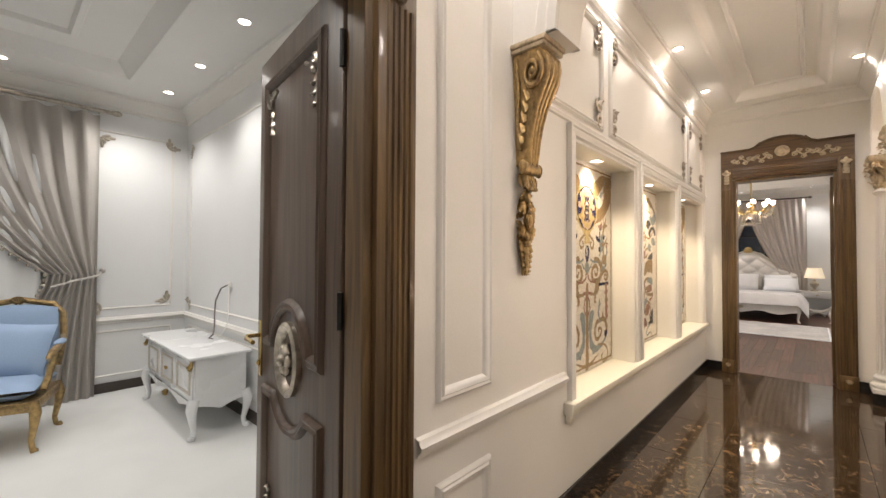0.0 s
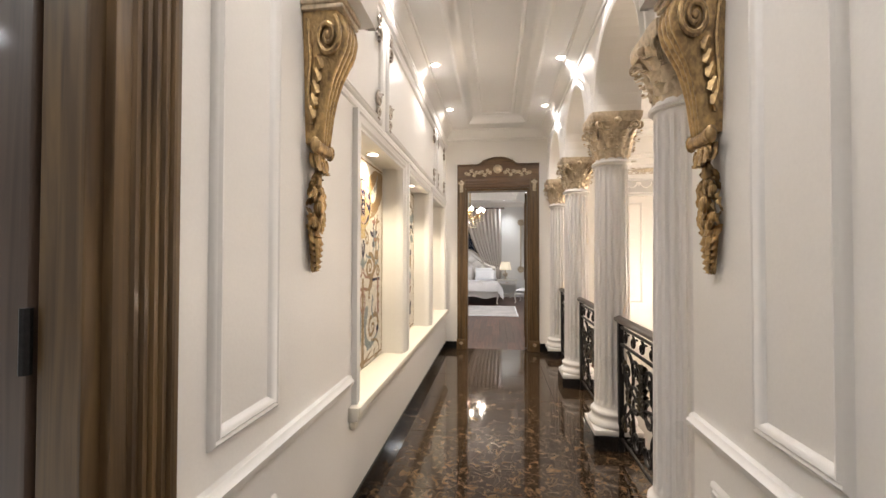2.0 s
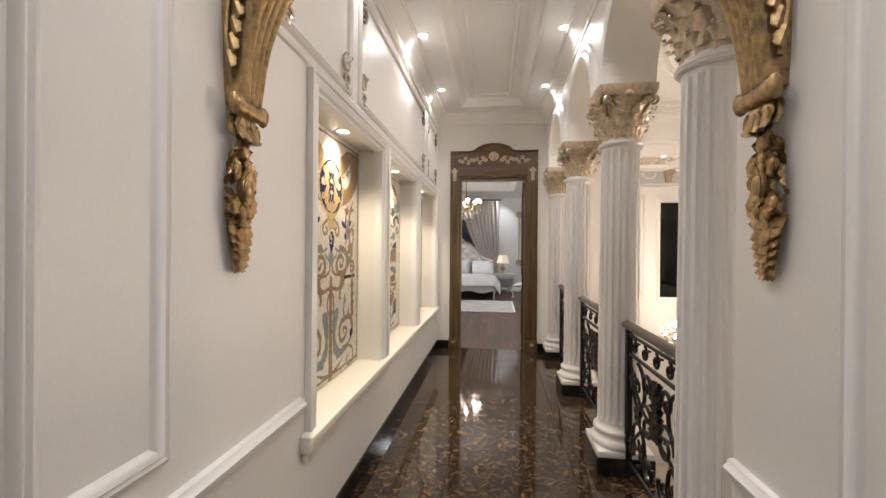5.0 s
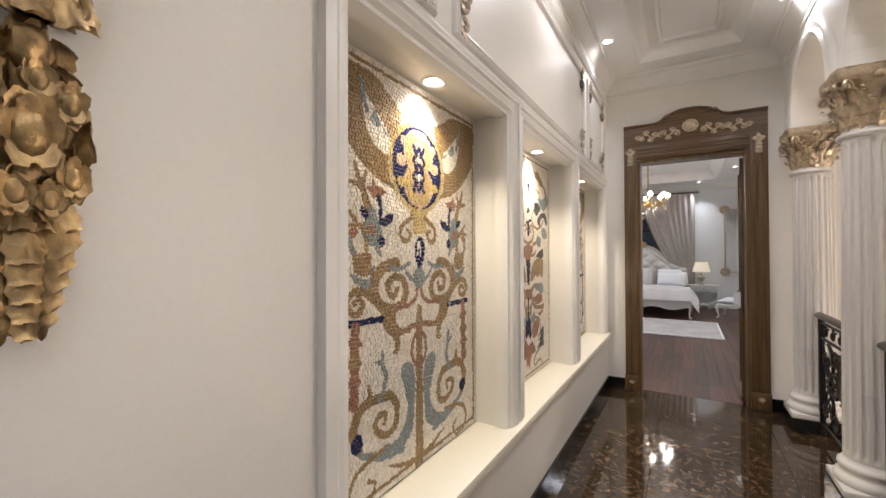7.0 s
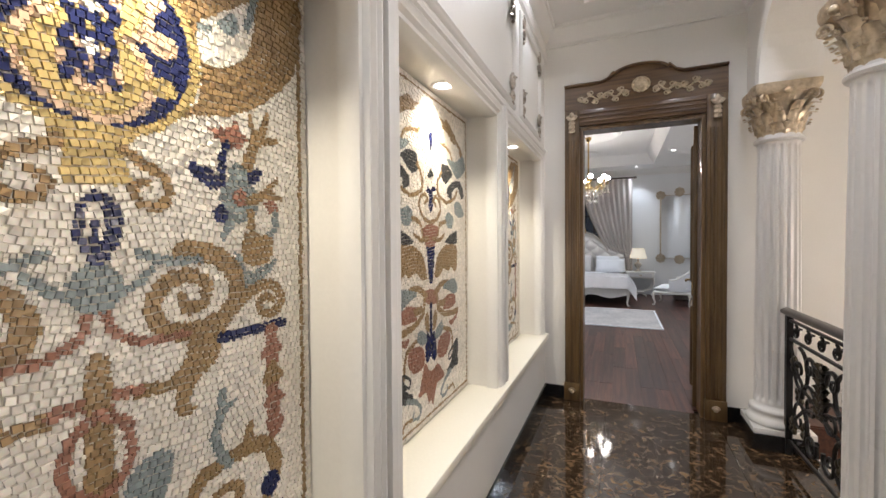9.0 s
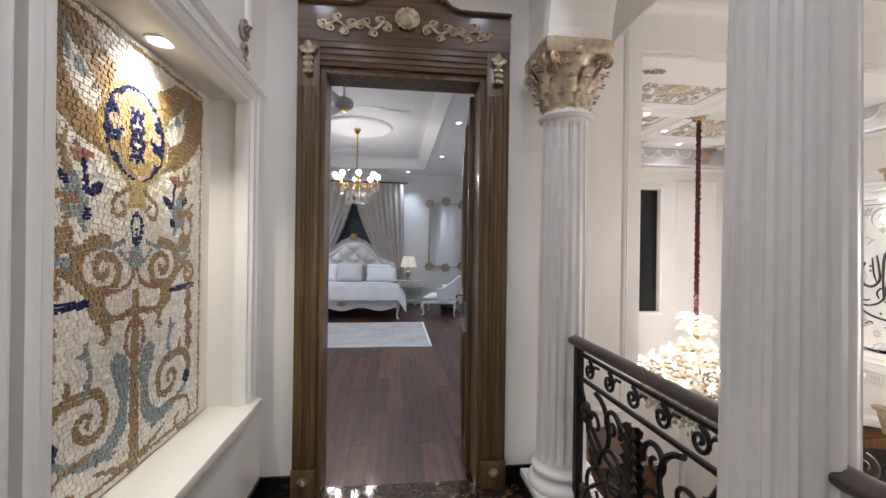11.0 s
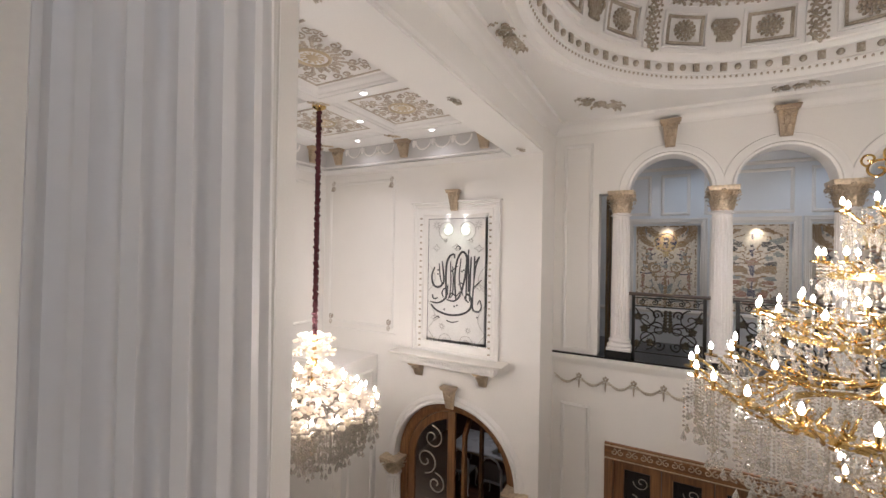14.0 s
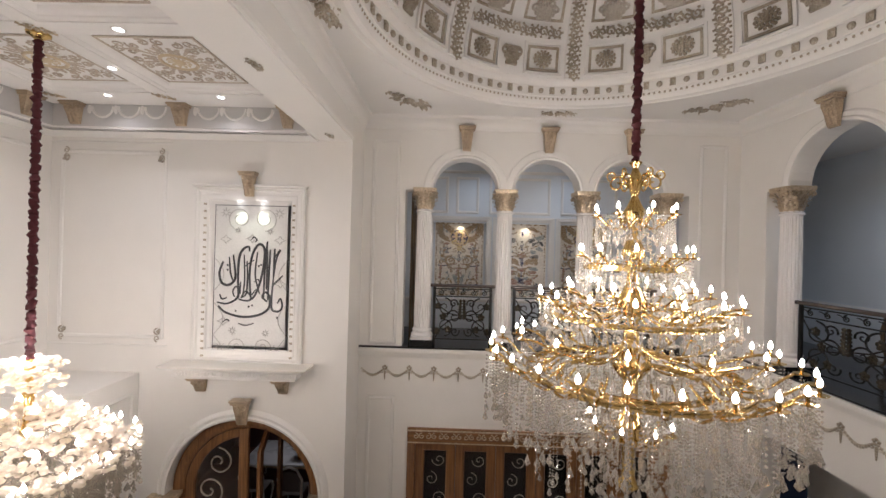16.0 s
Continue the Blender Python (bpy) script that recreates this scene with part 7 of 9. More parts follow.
part("foot_ornament", Mesh().ball((0, -0.01, 0.30), (0.10, 0.02, 0.04), 10, 5), PALEGOLD, t)
for s in (-1, 1):
    part("side_rail", Mesh().box(s * W - 0.025, 0.06, 0.22, s * W + 0.025, 2.12, 0.38, 0.01), CREAMPAINT, t)
    for y in (0.04, 2.14):
        part("leg", cabriole(Mesh(), s * (W - 0.02), y, 0.36, s, -1 if y < 1 else 1, 0.035), CREAMPAINT, t)
for i, (x, y, z, w, h, tilt, mt) in enumerate(((-0.62, 1.90, 0.60, 0.62, 0.40, 62, LINEN), (0.62, 1.90, 0.60, 0.62, 0.40, 62, LINEN), (0.0, 1.90, 0.60, 0.55, 0.44, 64, CLOTH), (-0.58, 1.68, 0.60, 0.58, 0.32, 56, LINEN), (0.58, 1.68, 0.60, 0.58, 0.32, 56, LINEN), (-0.05, 1.66, 0.60, 0.52, 0.42, 60, SPREAD))):
    p = thing("pillow", pose(BX + x * 1.15, 12.2 + y, z, tilt, 0, (-4, 5, 2, 3, -6, -2)[i]), "plump pillow leaning on the bed headboard", "pillow", "bed pillows")
    m = Mesh()
    soft_box(m, -w * 0.57, 0, -0.10, w * 0.57, h * 1.15, 0.10, 0.75, 10)
    part("pillow_case", m, mt, p)

t = thing("rug", pose(BX - 0.15, 10.85, 0.0), "pale grey patterned rug at the foot of the bed", "rug")
rows = [[(-1.70 + 3.40 * i / 30, -0.92 + 1.84 * j / 16, 0.012 + 0.0015 * math.sin(i * 1.7 + j)) for j in range(17)] for i in range(31)]
part("rug_body", Mesh().grid(rows).box(-1.70, -0.92, 0.001, 1.70, 0.92, 0.009), RUGMAT, t)
part("edging", Mesh().strip(rect(-1.71, -0.93, 1.71, 0.93), [(0, 0.001), (0.0, 0.013), (0.02, 0.015), (0.03, 0.012)], on_z(0)), LINEN, t, "pale bound edge")


def nightstand(place):
    t = thing("nightstand", place, "cream bow-legged bedside table with gilded drawer pull", "nightstand", "bedside tables")
    part("top", Mesh().box(-0.34, -0.22, 0.60, 0.34, 0.22, 0.625, 0.01), CREAMPAINT, t)
    part("drawer_case", Mesh().box(-0.31, -0.19, 0.46, 0.31, 0.20, 0.60, 0.008), CREAMPAINT, t)
    part("drawer_front", Mesh().box(-0.25, -0.20, 0.485, 0.25, -0.188, 0.585, 0.006), SPREAD, t)
    part("drawer_pull", Mesh().ball((0, -0.205, 0.535), (0.04, 0.014, 0.016)), PALEGOLD, t)
    for s in (-1, 1):
        part("bowed_leg", Mesh().tube([(s * 0.29, -0.12, 0.46), (s * 0.31, -0.12, 0.34), (s * 0.24, -0.12, 0.20), (s * 0.10, -0.12, 0.13), (s * 0.05, -0.12, 0.12)], [0.026, 0.024, 0.02, 0.018, 0.018], 8), CREAMPAINT, t)
        part("bowed_leg", Mesh().tube([(s * 0.29, 0.14, 0.46), (s * 0.31, 0.14, 0.34), (s * 0.24, 0.14, 0.20), (s * 0.10, 0.14, 0.13), (s * 0.05, 0.14, 0.12)], [0.026, 0.024, 0.02, 0.018, 0.018], 8), CREAMPAINT, t)
    b = Mesh().lathe([(0.05, 0.05), (0.06, 0.08), (0.045, 0.11), (0.09, 0.13), (0.05, 0.15)], (0, 0, 0), 16).box(-0.09, -0.16, 0.09, 0.09, 0.18, 0.125, 0.01)
    for a in (45, 135, 225, 315):
        b.tube([(0.03 * math.cos(radians(a)), 0.03 * math.sin(radians(a)), 0.07), (0.15 * math.cos(radians(a)), 0.13 * math.sin(radians(a)), 0.04), (0.19 * math.cos(radians(a)), 0.17 * math.sin(radians(a)), 0.013)], 0.018, 7)
    part("pedestal", b, CREAMPAINT, t)
    return t


nightstand(pose(1.10, 14.15, 0))
t = thing("table_lamp", pose(1.05, 14.15, 0.625), "lit table lamp with cream shade and silvered urn base", "lamp")
part("lamp_base", Mesh().lathe([(0.08, 0), (0.085, 0.015), (0.04, 0.03), (0.025, 0.06), (0.05, 0.10), (0.09, 0.16), (0.085, 0.2), (0.03, 0.235), (0.02, 0.26), (0.035, 0.28), (0.015, 0.30), (0.012, 0.36)], (0, 0, 0), 24), PEWTER, t)
part("shade", Mesh().lathe([(0.20, 0.33), (0.135, 0.58)], (0, 0, 0), 28, cap=False).lathe([(0.197, 0.33), (0.132, 0.58)], (0, 0, 0), 28, cap=False), SHADE, t, "cream fabric shade")

t = thing("armchair", pose(1.74, 12.95, 0, 0, 0, -105) @ Matrix.Diagonal((1.3, 1.2, 0.88, 1)), "cream upholstered armchair with carved white frame", "armchair")
m = Mesh()
soft_box(m, -0.28, -0.30, 0.34, 0.28, 0.26, 0.48, 0.35)
part("seat", m, LINEN, t)
rows = []
for i in range(25):
    a = radians(-10 + 200 * i / 24)
    h = 0.62 + 0.30 * max(0, math.sin(a)) ** 1.5
    rows.append([(0.33 * math.cos(a), 0.02 + 0.30 * math.sin(a), 0.36), (0.345 * math.cos(a), 0.02 + 0.33 * math.sin(a), h), (0.30 * math.cos(a), 0.02 + 0.28 * math.sin(a), h), (0.285 * math.cos(a), 0.02 + 0.26 * math.sin(a), 0.36)])
part("backrest", Mesh().grid(rows), LINEN, t)
part("top_rail", Mesh().tube([((r[1][0] + r[2][0]) / 2, (r[1][1] + r[2][1]) / 2, r[1][2] + 0.01) for r in rows], 0.024, 8), CREAMPAINT, t)
part("seat_rail", Mesh().box(-0.30, -0.31, 0.28, 0.30, 0.28, 0.345, 0.02), CREAMPAINT, t)
for x, y in ((-0.27, -0.28), (0.27, -0.28), (-0.24, 0.26), (0.24, 0.26)):
    part("leg", cabriole(Mesh(), x, y, 0.30, 1 if x > 0 else -1, 1 if y > 0 else -1, 0.026), CREAMPAINT, t)
t = thing("storage_ottoman", pose(2.0, 13.75, 0), "low grey upholstered stool behind the armchair", "stool")
m = Mesh()
soft_box(m, -0.2, -0.2, 0.22, 0.2, 0.2, 0.36, 0.3)
part("cushion", m, CLOTH, t)
part("base", Mesh().box(-0.2, -0.2, 0.02, 0.2, 0.2, 0.24, 0.01), CLOTH_AND_PAINTED_DARK, t)
for x in (-0.16, 0.16):
    part("foot", Mesh().box(x - 0.03, -0.17, 0, x + 0.03, 0.17, 0.022, 0.003), DARKBASE, t)

t = thing("wall_mirror", pose(2.0, BY, 0, 0, 0, 90), "tall wall mirror with carved silvered frame", "mirror")
part("glass", Mesh().box(-0.012, -0.42, 0.95, -0.004, 0.42, 2.55), MIRROR, t, "", False)
m = Mesh()
m.tube([(-0.03, -0.42, 0.95), (-0.03, 0.42, 0.95), (-0.03, 0.42, 2.55), (-0.03, -0.42, 2.55)], 0.022, 8, closed=True)
for y, z in ((-0.42, 0.95), (0.42, 0.95), (0.42, 2.55), (-0.42, 2.55), (0, 2.62), (0, 0.92)):
    for i in range(8):
        a = radians(45 * i)
        leaf(m, (-0.03, y, z), (0, math.cos(a), math.sin(a)), (-1, 0, 0), (0, -math.sin(a), math.cos(a)), 0.17, 0.08, 0.04)
part("carved_frame", m, surface("champagne_carving", (0.56, 0.47, 0.36), 0.42, 0.35, grain=40, bump=0.4, second=(0.36, 0.29, 0.21)), t)


def candle_bulb(m, b, x, y, z, s=1.0):
    """A candle sleeve with its cup in m, and the lit bulb in b."""
    m.lathe([(0.022 * s, 0), (0.03 * s, 0.006 * s), (0.012 * s, 0.012 * s), (0.013 * s, 0.06 * s)], (x, y, z), 8)
    b.lathe([(0.009 * s, 0.06 * s), (0.0145 * s, 0.07 * s), (0.0165 * s, 0.082 * s), (0.013 * s, 0.098 * s), (0.006 * s, 0.112 * s), (0.002 * s, 0.122 * s)], (x, y, z), 8)


def crystal_string(m, x, y, z, length, size, rnd, drop=True):
    """A string of cut beads with a drop at its end."""
    n = max(2, int(length / (size * 2.6)))
    for i in range(n):
        w = z - i * length / n
        r = size * rnd.uniform(0.8, 1.1)
        m.add([(x, y, w + r), (x + r, y, w), (x, y + r, w), (x - r, y, w), (x, y - r, w), (x, y, w - r)], [(0, 1, 2), (0, 2, 3), (0, 3, 4), (0, 4, 1), (5, 2, 1), (5, 3, 2), (5, 4, 3), (5, 1, 4)])
    if drop:
        w, r = z - length, size * 1.9
        ring = [(x + r * math.cos(radians(60 * q)), y + r * math.sin(radians(60 * q)), w - 2.6 * r) for q in range(6)]
        m.add([(x, y, w)] + ring + [(x, y, w - 3.7 * r)], [(0, 1 + q, 1 + (q + 1) % 6) for q in range(6)] + [(7, 1 + (q + 1) % 6, 1 + q) for q in range(6)])


def arm(m, r, z, a, drop=0.12, thick=0.009, start=0.05):
    """A swan-necked arm from the stem to radius r at azimuth a, its cup at height z."""
    pts = []
    for i in range(13):
        f = i / 12
        q = start + (r - start) * f
        h = z - drop * math.sin(math.pi * min(1, f * 1.12)) * (1 - 0.15 * f) - 0.25 * drop * (1 - f)
        pts.append((q * math.cos(a), q * math.sin(a), h if i < 12 else z))
    m.tube(pts, thick, 6)
    c, s = math.cos(a), math.sin(a)
    m.tube([((r * 0.62 + u) * c, (r * 0.62 + u) * s, z - drop * 0.45 + v) for u, v in spiral((0, 0), drop * 0.32, 1.1, -90, 1, 12)], thick * 0.7, 5)


t = thing("bedroom_chandelier", pose(0.05, 11.2, 0), "lit brass chandelier with glass drops over the bed", "chandelier")
part("canopy", Mesh().lathe([(0.06, BZ + 0.18), (0.055, BZ + 0.15), (0.02, BZ + 0.10), (0.0, BZ + 0.09)], (0, 0, 0), 16), BRASS, t)
part("stem", Mesh().lathe([(0.014, BZ + 0.1), (0.014, 2.75), (0.03, 2.72), (0.02, 2.66), (0.045, 2.60), (0.05, 2.54), (0.03, 2.48), (0.06, 2.42), (0.03, 2.36), (0.0, 2.33)], (0, 0, 0), 14), BRASS, t)
drops, rnd = Mesh(), random.Random(2)
for i in range(8):
    a = radians(45 * i + 10)
    m, b = Mesh(), Mesh()
    arm(m, 0.36, 2.52, a, 0.11)
    candle_bulb(m, b, 0.36 * math.cos(a), 0.36 * math.sin(a), 2.52, 1.2)
    part("arm", m, BRASS, t)
    b.ball((0.36 * math.cos(a), 0.36 * math.sin(a), 2.63), 0.042, 10, 7)
    part("bulb", b, ROOMBULB, t, "glowing bulb")
    for q in range(3):
        crystal_string(drops, 0.36 * math.cos(a + 0.1 * (q - 1)), 0.36 * math.sin(a + 0.1 * (q - 1)), 2.50, 0.10, 0.012, rnd)
for i in range(14):
    a = 2 * math.pi * i / 14
    crystal_string(drops, 0.16 * math.cos(a), 0.16 * math.sin(a), 2.42, 0.18, 0.014, rnd)
tagged(part("crystal_fringe", drops, CRYSTAL, t, "clear glass drops", False), kind="stuff")

t = thing("ceiling_fan", pose(0.13, 8.75, 0.04), "still cream ceiling fan with three blades", "ceiling fan")
FANMAT = surface("cream_fan_paint", (0.50, 0.50, 0.47), 0.35, grain=30, vary=0.05)
part("rod", Mesh().lathe([(0.05, BZ), (0.05, BZ - 0.05), (0.013, BZ - 0.07), (0.013, 3.02)], (0, 0, 0), 12), FANMAT, t)
part("motor", Mesh().lathe([(0.03, 3.04), (0.08, 3.02), (0.105, 2.98), (0.10, 2.93), (0.06, 2.90), (0.0, 2.89)], (0, 0, 0), 24), FANMAT, t)
part("hub_cap", Mesh().lathe([(0.05, 2.90), (0.045, 2.885), (0.0, 2.88)], (0, 0, 0), 16), BRASS, t)
for i in range(3):
    a = radians(120 * i + 8)
    m = Mesh()
    rows = []
    for q in range(13):
        f = q / 12
        r, w = 0.13 + 0.62 * f, (0.045 + 0.03 * math.sin(math.pi * min(1, f * 1.1 + 0.1))) * (1 if f < 0.95 else 0.55)
        rows.append([(r * math.cos(a) - s * w * math.sin(a), r * math.sin(a) + s * w * math.cos(a), 2.955 + 0.14 * s * w) for s in (-1, -0.5, 0, 0.5, 1)])
    m.grid(rows).grid([[(x, y, z - 0.006) for x, y, z in r] for r in rows])
    part("blade", m, FANMAT, t)

# ---- sitting room beyond the carved door ----
t = thing("window_first_room", pose(-4.45, -0.52, 0), "dark sitting room window behind the curtain", "window")
tagged(t, kind="structure")
part("pane", Mesh().box(-0.12, -1.08, 0.3, -0.11, 1.07, 2.5), PANE, t, "", False)
for y in (-1.06, 0, 1.05):
    part("mullion", Mesh().box(-0.14, y - 0.025, 0.3, -0.08, y + 0.025, 2.5, 0.004), TRIM, t, "", False)
drape(pose(-4.42, -0.65, 0, 0, 0, -90), 1.55, 2.86, 1.22, 0.34, "greige curtain with beaded edge tied back by the window", GREIGE, PEWTER, 0.045, lean=-1)
t = thing("net_curtain", pose(-4.40, -0.5, 0), "pale sheer curtain hanging behind the drape", "curtain")
rows = [[(0.02 + 0.018 * math.sin(i * 0.9), -1.2 + 2.2 * i / 80, 2.85 - 2.83 * j / 4) for i in range(81)] for j in range(5)]
part("sheer", Mesh().grid(rows), ROOMWALL, t)
t = thing("curtain_rod", pose(-4.33, -0.5, 2.90), "silvered curtain rod with finials in the sitting room", "curtain rod")
part("rod", Mesh().tube([(0, -1.5, 0), (0, 1.5, 0)], 0.02, 10), PEWTER, t)
for s in (-1, 1):
    part("finial", Mesh().ball((0, s * 1.53, 0), (0.03, 0.045, 0.03)), PEWTER, t)
    part("bracket_arm", Mesh().tube([(0, s * 1.4, 0), (-0.11, s * 1.4, 0)], 0.009, 6), PEWTER, t)
for y, z, f in ((0.93, 2.66, 0), (1.53, 2.66, 1), (0.93, 0.92, 2), (1.53, 0.92, 3)):
    t = thing("panel_corner_ornament", pose(-4.45, y, z, (180, 270, 90, 0)[f], 0, 0), "grey cast leaf at a wall panel corner", "ornament", "sitting room panel ornaments")
    m = Mesh()
    for a in (90, 70, 110, 180, 160, 200):
        leaf(m, (0.006, 0.0, 0.0), (0, math.cos(radians(a)), math.sin(radians(a))), (1, 0, 0), (0, -math.sin(radians(a)), math.cos(radians(a))), 0.16 if a in (90, 180) else 0.10, 0.035, 0.014)
    part("leaves", m, PEWTER, t)
    if f in (1, 3):
        t2 = copy_thing(t, pose(-4.28 if f else 0, 1.72, z, 0, 0, 0) @ pose(0, 0, 0, 0, 0, -90) @ pose(0, 0, 0, (0, 180, 0, 90)[f], 0, 0))

t = thing("console_cabinet", pose(-3.22, 1.45, 0), "white curved-leg console cabinet with gilded drawer ornaments", "cabinet")
part("top", Mesh().box(-0.76, -0.25, 0.62, 0.74, 0.23, 0.648, 0.012), WHITEPAINT, t)
part("body", Mesh().box(-0.70, -0.19, 0.26, 0.69, 0.20, 0.62, 0.012), WHITEPAINT, t)
for i, x in enumerate((-0.46, 0.0, 0.46)):
    part("drawer_front", Mesh().box(x - 0.20, -0.202, 0.30, x + 0.20, -0.188, 0.58, 0.008), WHITEPAINT, t)
    part("drawer_moulding", Mesh().strip(rect(x - 0.17, 0.33, x + 0.17, 0.55), FINE, on_y(-0.202, -1)), GREYWHITE, t, "grey-gilt moulding")
    if i == 1:
        part("drawer_pull", Mesh().ball((x, -0.215, 0.44), (0.035, 0.014, 0.016)), BRASS, t)
m = Mesh()
low = [(-0.68 + 1.36 * i / 24, 0.20 + 0.05 * abs(math.cos(i * math.pi / 12))) for i in range(25)]
m.grid([[(x, -0.20, 0.27) for x, z in low], [(x, -0.20, z) for x, z in low], [(x, -0.17, z) for x, z in low]])
low = [(-0.19 + 0.38 * i / 12, 0.20 + 0.05 * abs(math.cos(i * math.pi / 12 + 0.01))) for i in range(13)]
m.grid([[(0.69, y, 0.27) for y, z in low], [(0.69, y, z) for y, z in low], [(0.66, y, z) for y, z in low]])
part("apron", m, WHITEPAINT, t, "shaped white apron")
for x in (-0.68, 0.67):
    for y in (-0.19, 0.19):
        part("leg", cabriole(Mesh(), x, y, 0.30, 1 if x > 0 else -1, 1 if y > 0 else -1, 0.038), WHITEPAINT, t)
        if y < 0:
            m = Mesh()
            for a in (-40, -15, 15, 40):
                leaf(m, (x, -0.215, 0.60), (math.sin(radians(a)), 0, -math.cos(radians(a))), (0, -1, 0), (math.cos(radians(a)), 0, math.sin(radians(a))), 0.10, 0.035, 0.02)
            part("corner_mount", m, BRASS, t, "gilded corner mount")
m = Mesh()
for a in range(-60, 61, 20):
    leaf(m, (0, -0.21, 0.24), (math.sin(radians(a)), 0, -0.7 * math.cos(radians(a))), (0, -1, 0), (math.cos(radians(a)), 0, math.sin(radians(a))), 0.09, 0.03, 0.02)
part("apron_mount", m, BRASS, t, "gilded apron mount")
t = thing("power_cable", pose(-3.1, 1.715, 0), "grey power cable from a wall socket to the console", "cable")
part("socket", Mesh().box(-0.04, -0.012, 1.12, 0.05, 0.003, 1.18, 0.004), TRIM, t)
part("cord", Mesh().tube([(0.0, -0.02, 1.15), (-0.05, -0.06, 1.12), (-0.10, -0.09, 1.0), (-0.09, -0.10, 0.88), (-0.03, -0.12, 0.78), (0.0, -0.14, 0.70), (-0.05, -0.16, 0.66), (0.02, -0.15, 0.665)], 0.007, 6), CLOTH_AND_PAINTED_DARK, t)
part("cord", Mesh().tube([(0.03, -0.018, 1.14), (0.05, -0.03, 1.0), (0.045, -0.03, 0.80), (0.0, -0.06, 0.70), (-0.02, -0.1, 0.66)], 0.005, 6), TRIM, t, "white cord")

t = thing("armchair", pose(-3.52, 0.22, 0, 0, 0, 72), "gilded armchair with pale blue velvet upholstery", "armchair")
m = Mesh()
soft_box(m, -0.29, -0.28, 0.36, 0.29, 0.26, 0.50, 0.4)
part("seat", m, BLUE, t)
m = Mesh()
rows = []
for j in range(15):
    z = 0.52 + 0.46 * j / 14
    rows.append([(0.27 * u * (1 - 0.10 * abs(j / 14 - 0.4)), 0.27 + 0.10 * j / 14 - 0.05 * (1 - u * u) * math.sin(math.pi * (j + 0.5) / 15) ** 0.5, z + 0.03 * (1 - u * u) * j / 14) for u in [i / 8 - 1 for i in range(17)]])
part("backrest", Mesh().grid(rows), BLUE, t)
part("back_panel", Mesh().grid([[(x, 0.30 + 0.10 * (z - 0.52) / 0.46, z) for x, y, z in r] for r in rows]), BLUE, t)
path = [(-0.28, 0.29, 0.50), (-0.30, 0.34, 0.72), (-0.285, 0.385, 0.93), (-0.22, 0.40, 1.01), (-0.08, 0.405, 1.035), (0, 0.405, 1.055), (0.08, 0.405, 1.035), (0.22, 0.40, 1.01), (0.285, 0.385, 0.93), (0.30, 0.34, 0.72), (0.28, 0.29, 0.50)]
m = Mesh().tube(path, 0.024, 8)
for a in (-50, -25, 0, 25, 50):
    leaf(m, (0, 0.385, 1.02), (math.sin(radians(a)), 0, math.cos(radians(a))), (0, -1, 0), (math.cos(radians(a)), 0, -math.sin(radians(a))), 0.09, 0.04, 0.02)
part("back_frame", m, GOLD, t, "carved gilded frame")
for s in (-1, 1):
    m = Mesh().tube([(s * 0.30, 0.33, 0.74), (s * 0.34, 0.16, 0.73), (s * 0.36, -0.05, 0.71), (s * 0.355, -0.16, 0.69), (s * 0.345, -0.19, 0.65), (s * 0.335, -0.15, 0.63)], [0.02, 0.022, 0.024, 0.026, 0.022, 0.014], 8)
    m.tube([(s * 0.355, -0.10, 0.69), (s * 0.33, -0.06, 0.58), (s * 0.32, -0.12, 0.48), (s * 0.31, -0.17, 0.42)], 0.022, 8)
    part("arm", m, GOLD, t, "scrolled gilded arm")
    a = Mesh()
    a.ball((s * 0.352, 0.04, 0.735), (0.032, 0.11, 0.022), 10, 6)
    part("arm_pad", a, BLUE, t, "blue velvet arm pad")
    for y in (-0.26, 0.26):
        part("leg", cabriole(Mesh(), s * 0.28, y, 0.36, s, -1 if y < 0 else 1, 0.032), GOLD, t)
part("seat_rail", Mesh().box(-0.31, -0.30, 0.29, 0.31, 0.29, 0.37, 0.02), GOLD, t)
t = thing("cushion", pose(-3.52 + 0.02, 0.24, 0.49, 0, 0, 72) @ pose(0, 0.06, 0, 66, 6, 0), "pale blue square cushion on the armchair", "cushion")
m = Mesh()
soft_box(m, -0.23, 0, -0.07, 0.23, 0.42, 0.07, 0.8, 10)
part("cover", m, BLUE, t)


# ---- gilded keystones and small brackets ----
AGED = surface("aged_gilding", (0.56, 0.44, 0.30), 0.42, 0.35, grain=60, bump=0.6, second=(0.30, 0.235, 0.17))


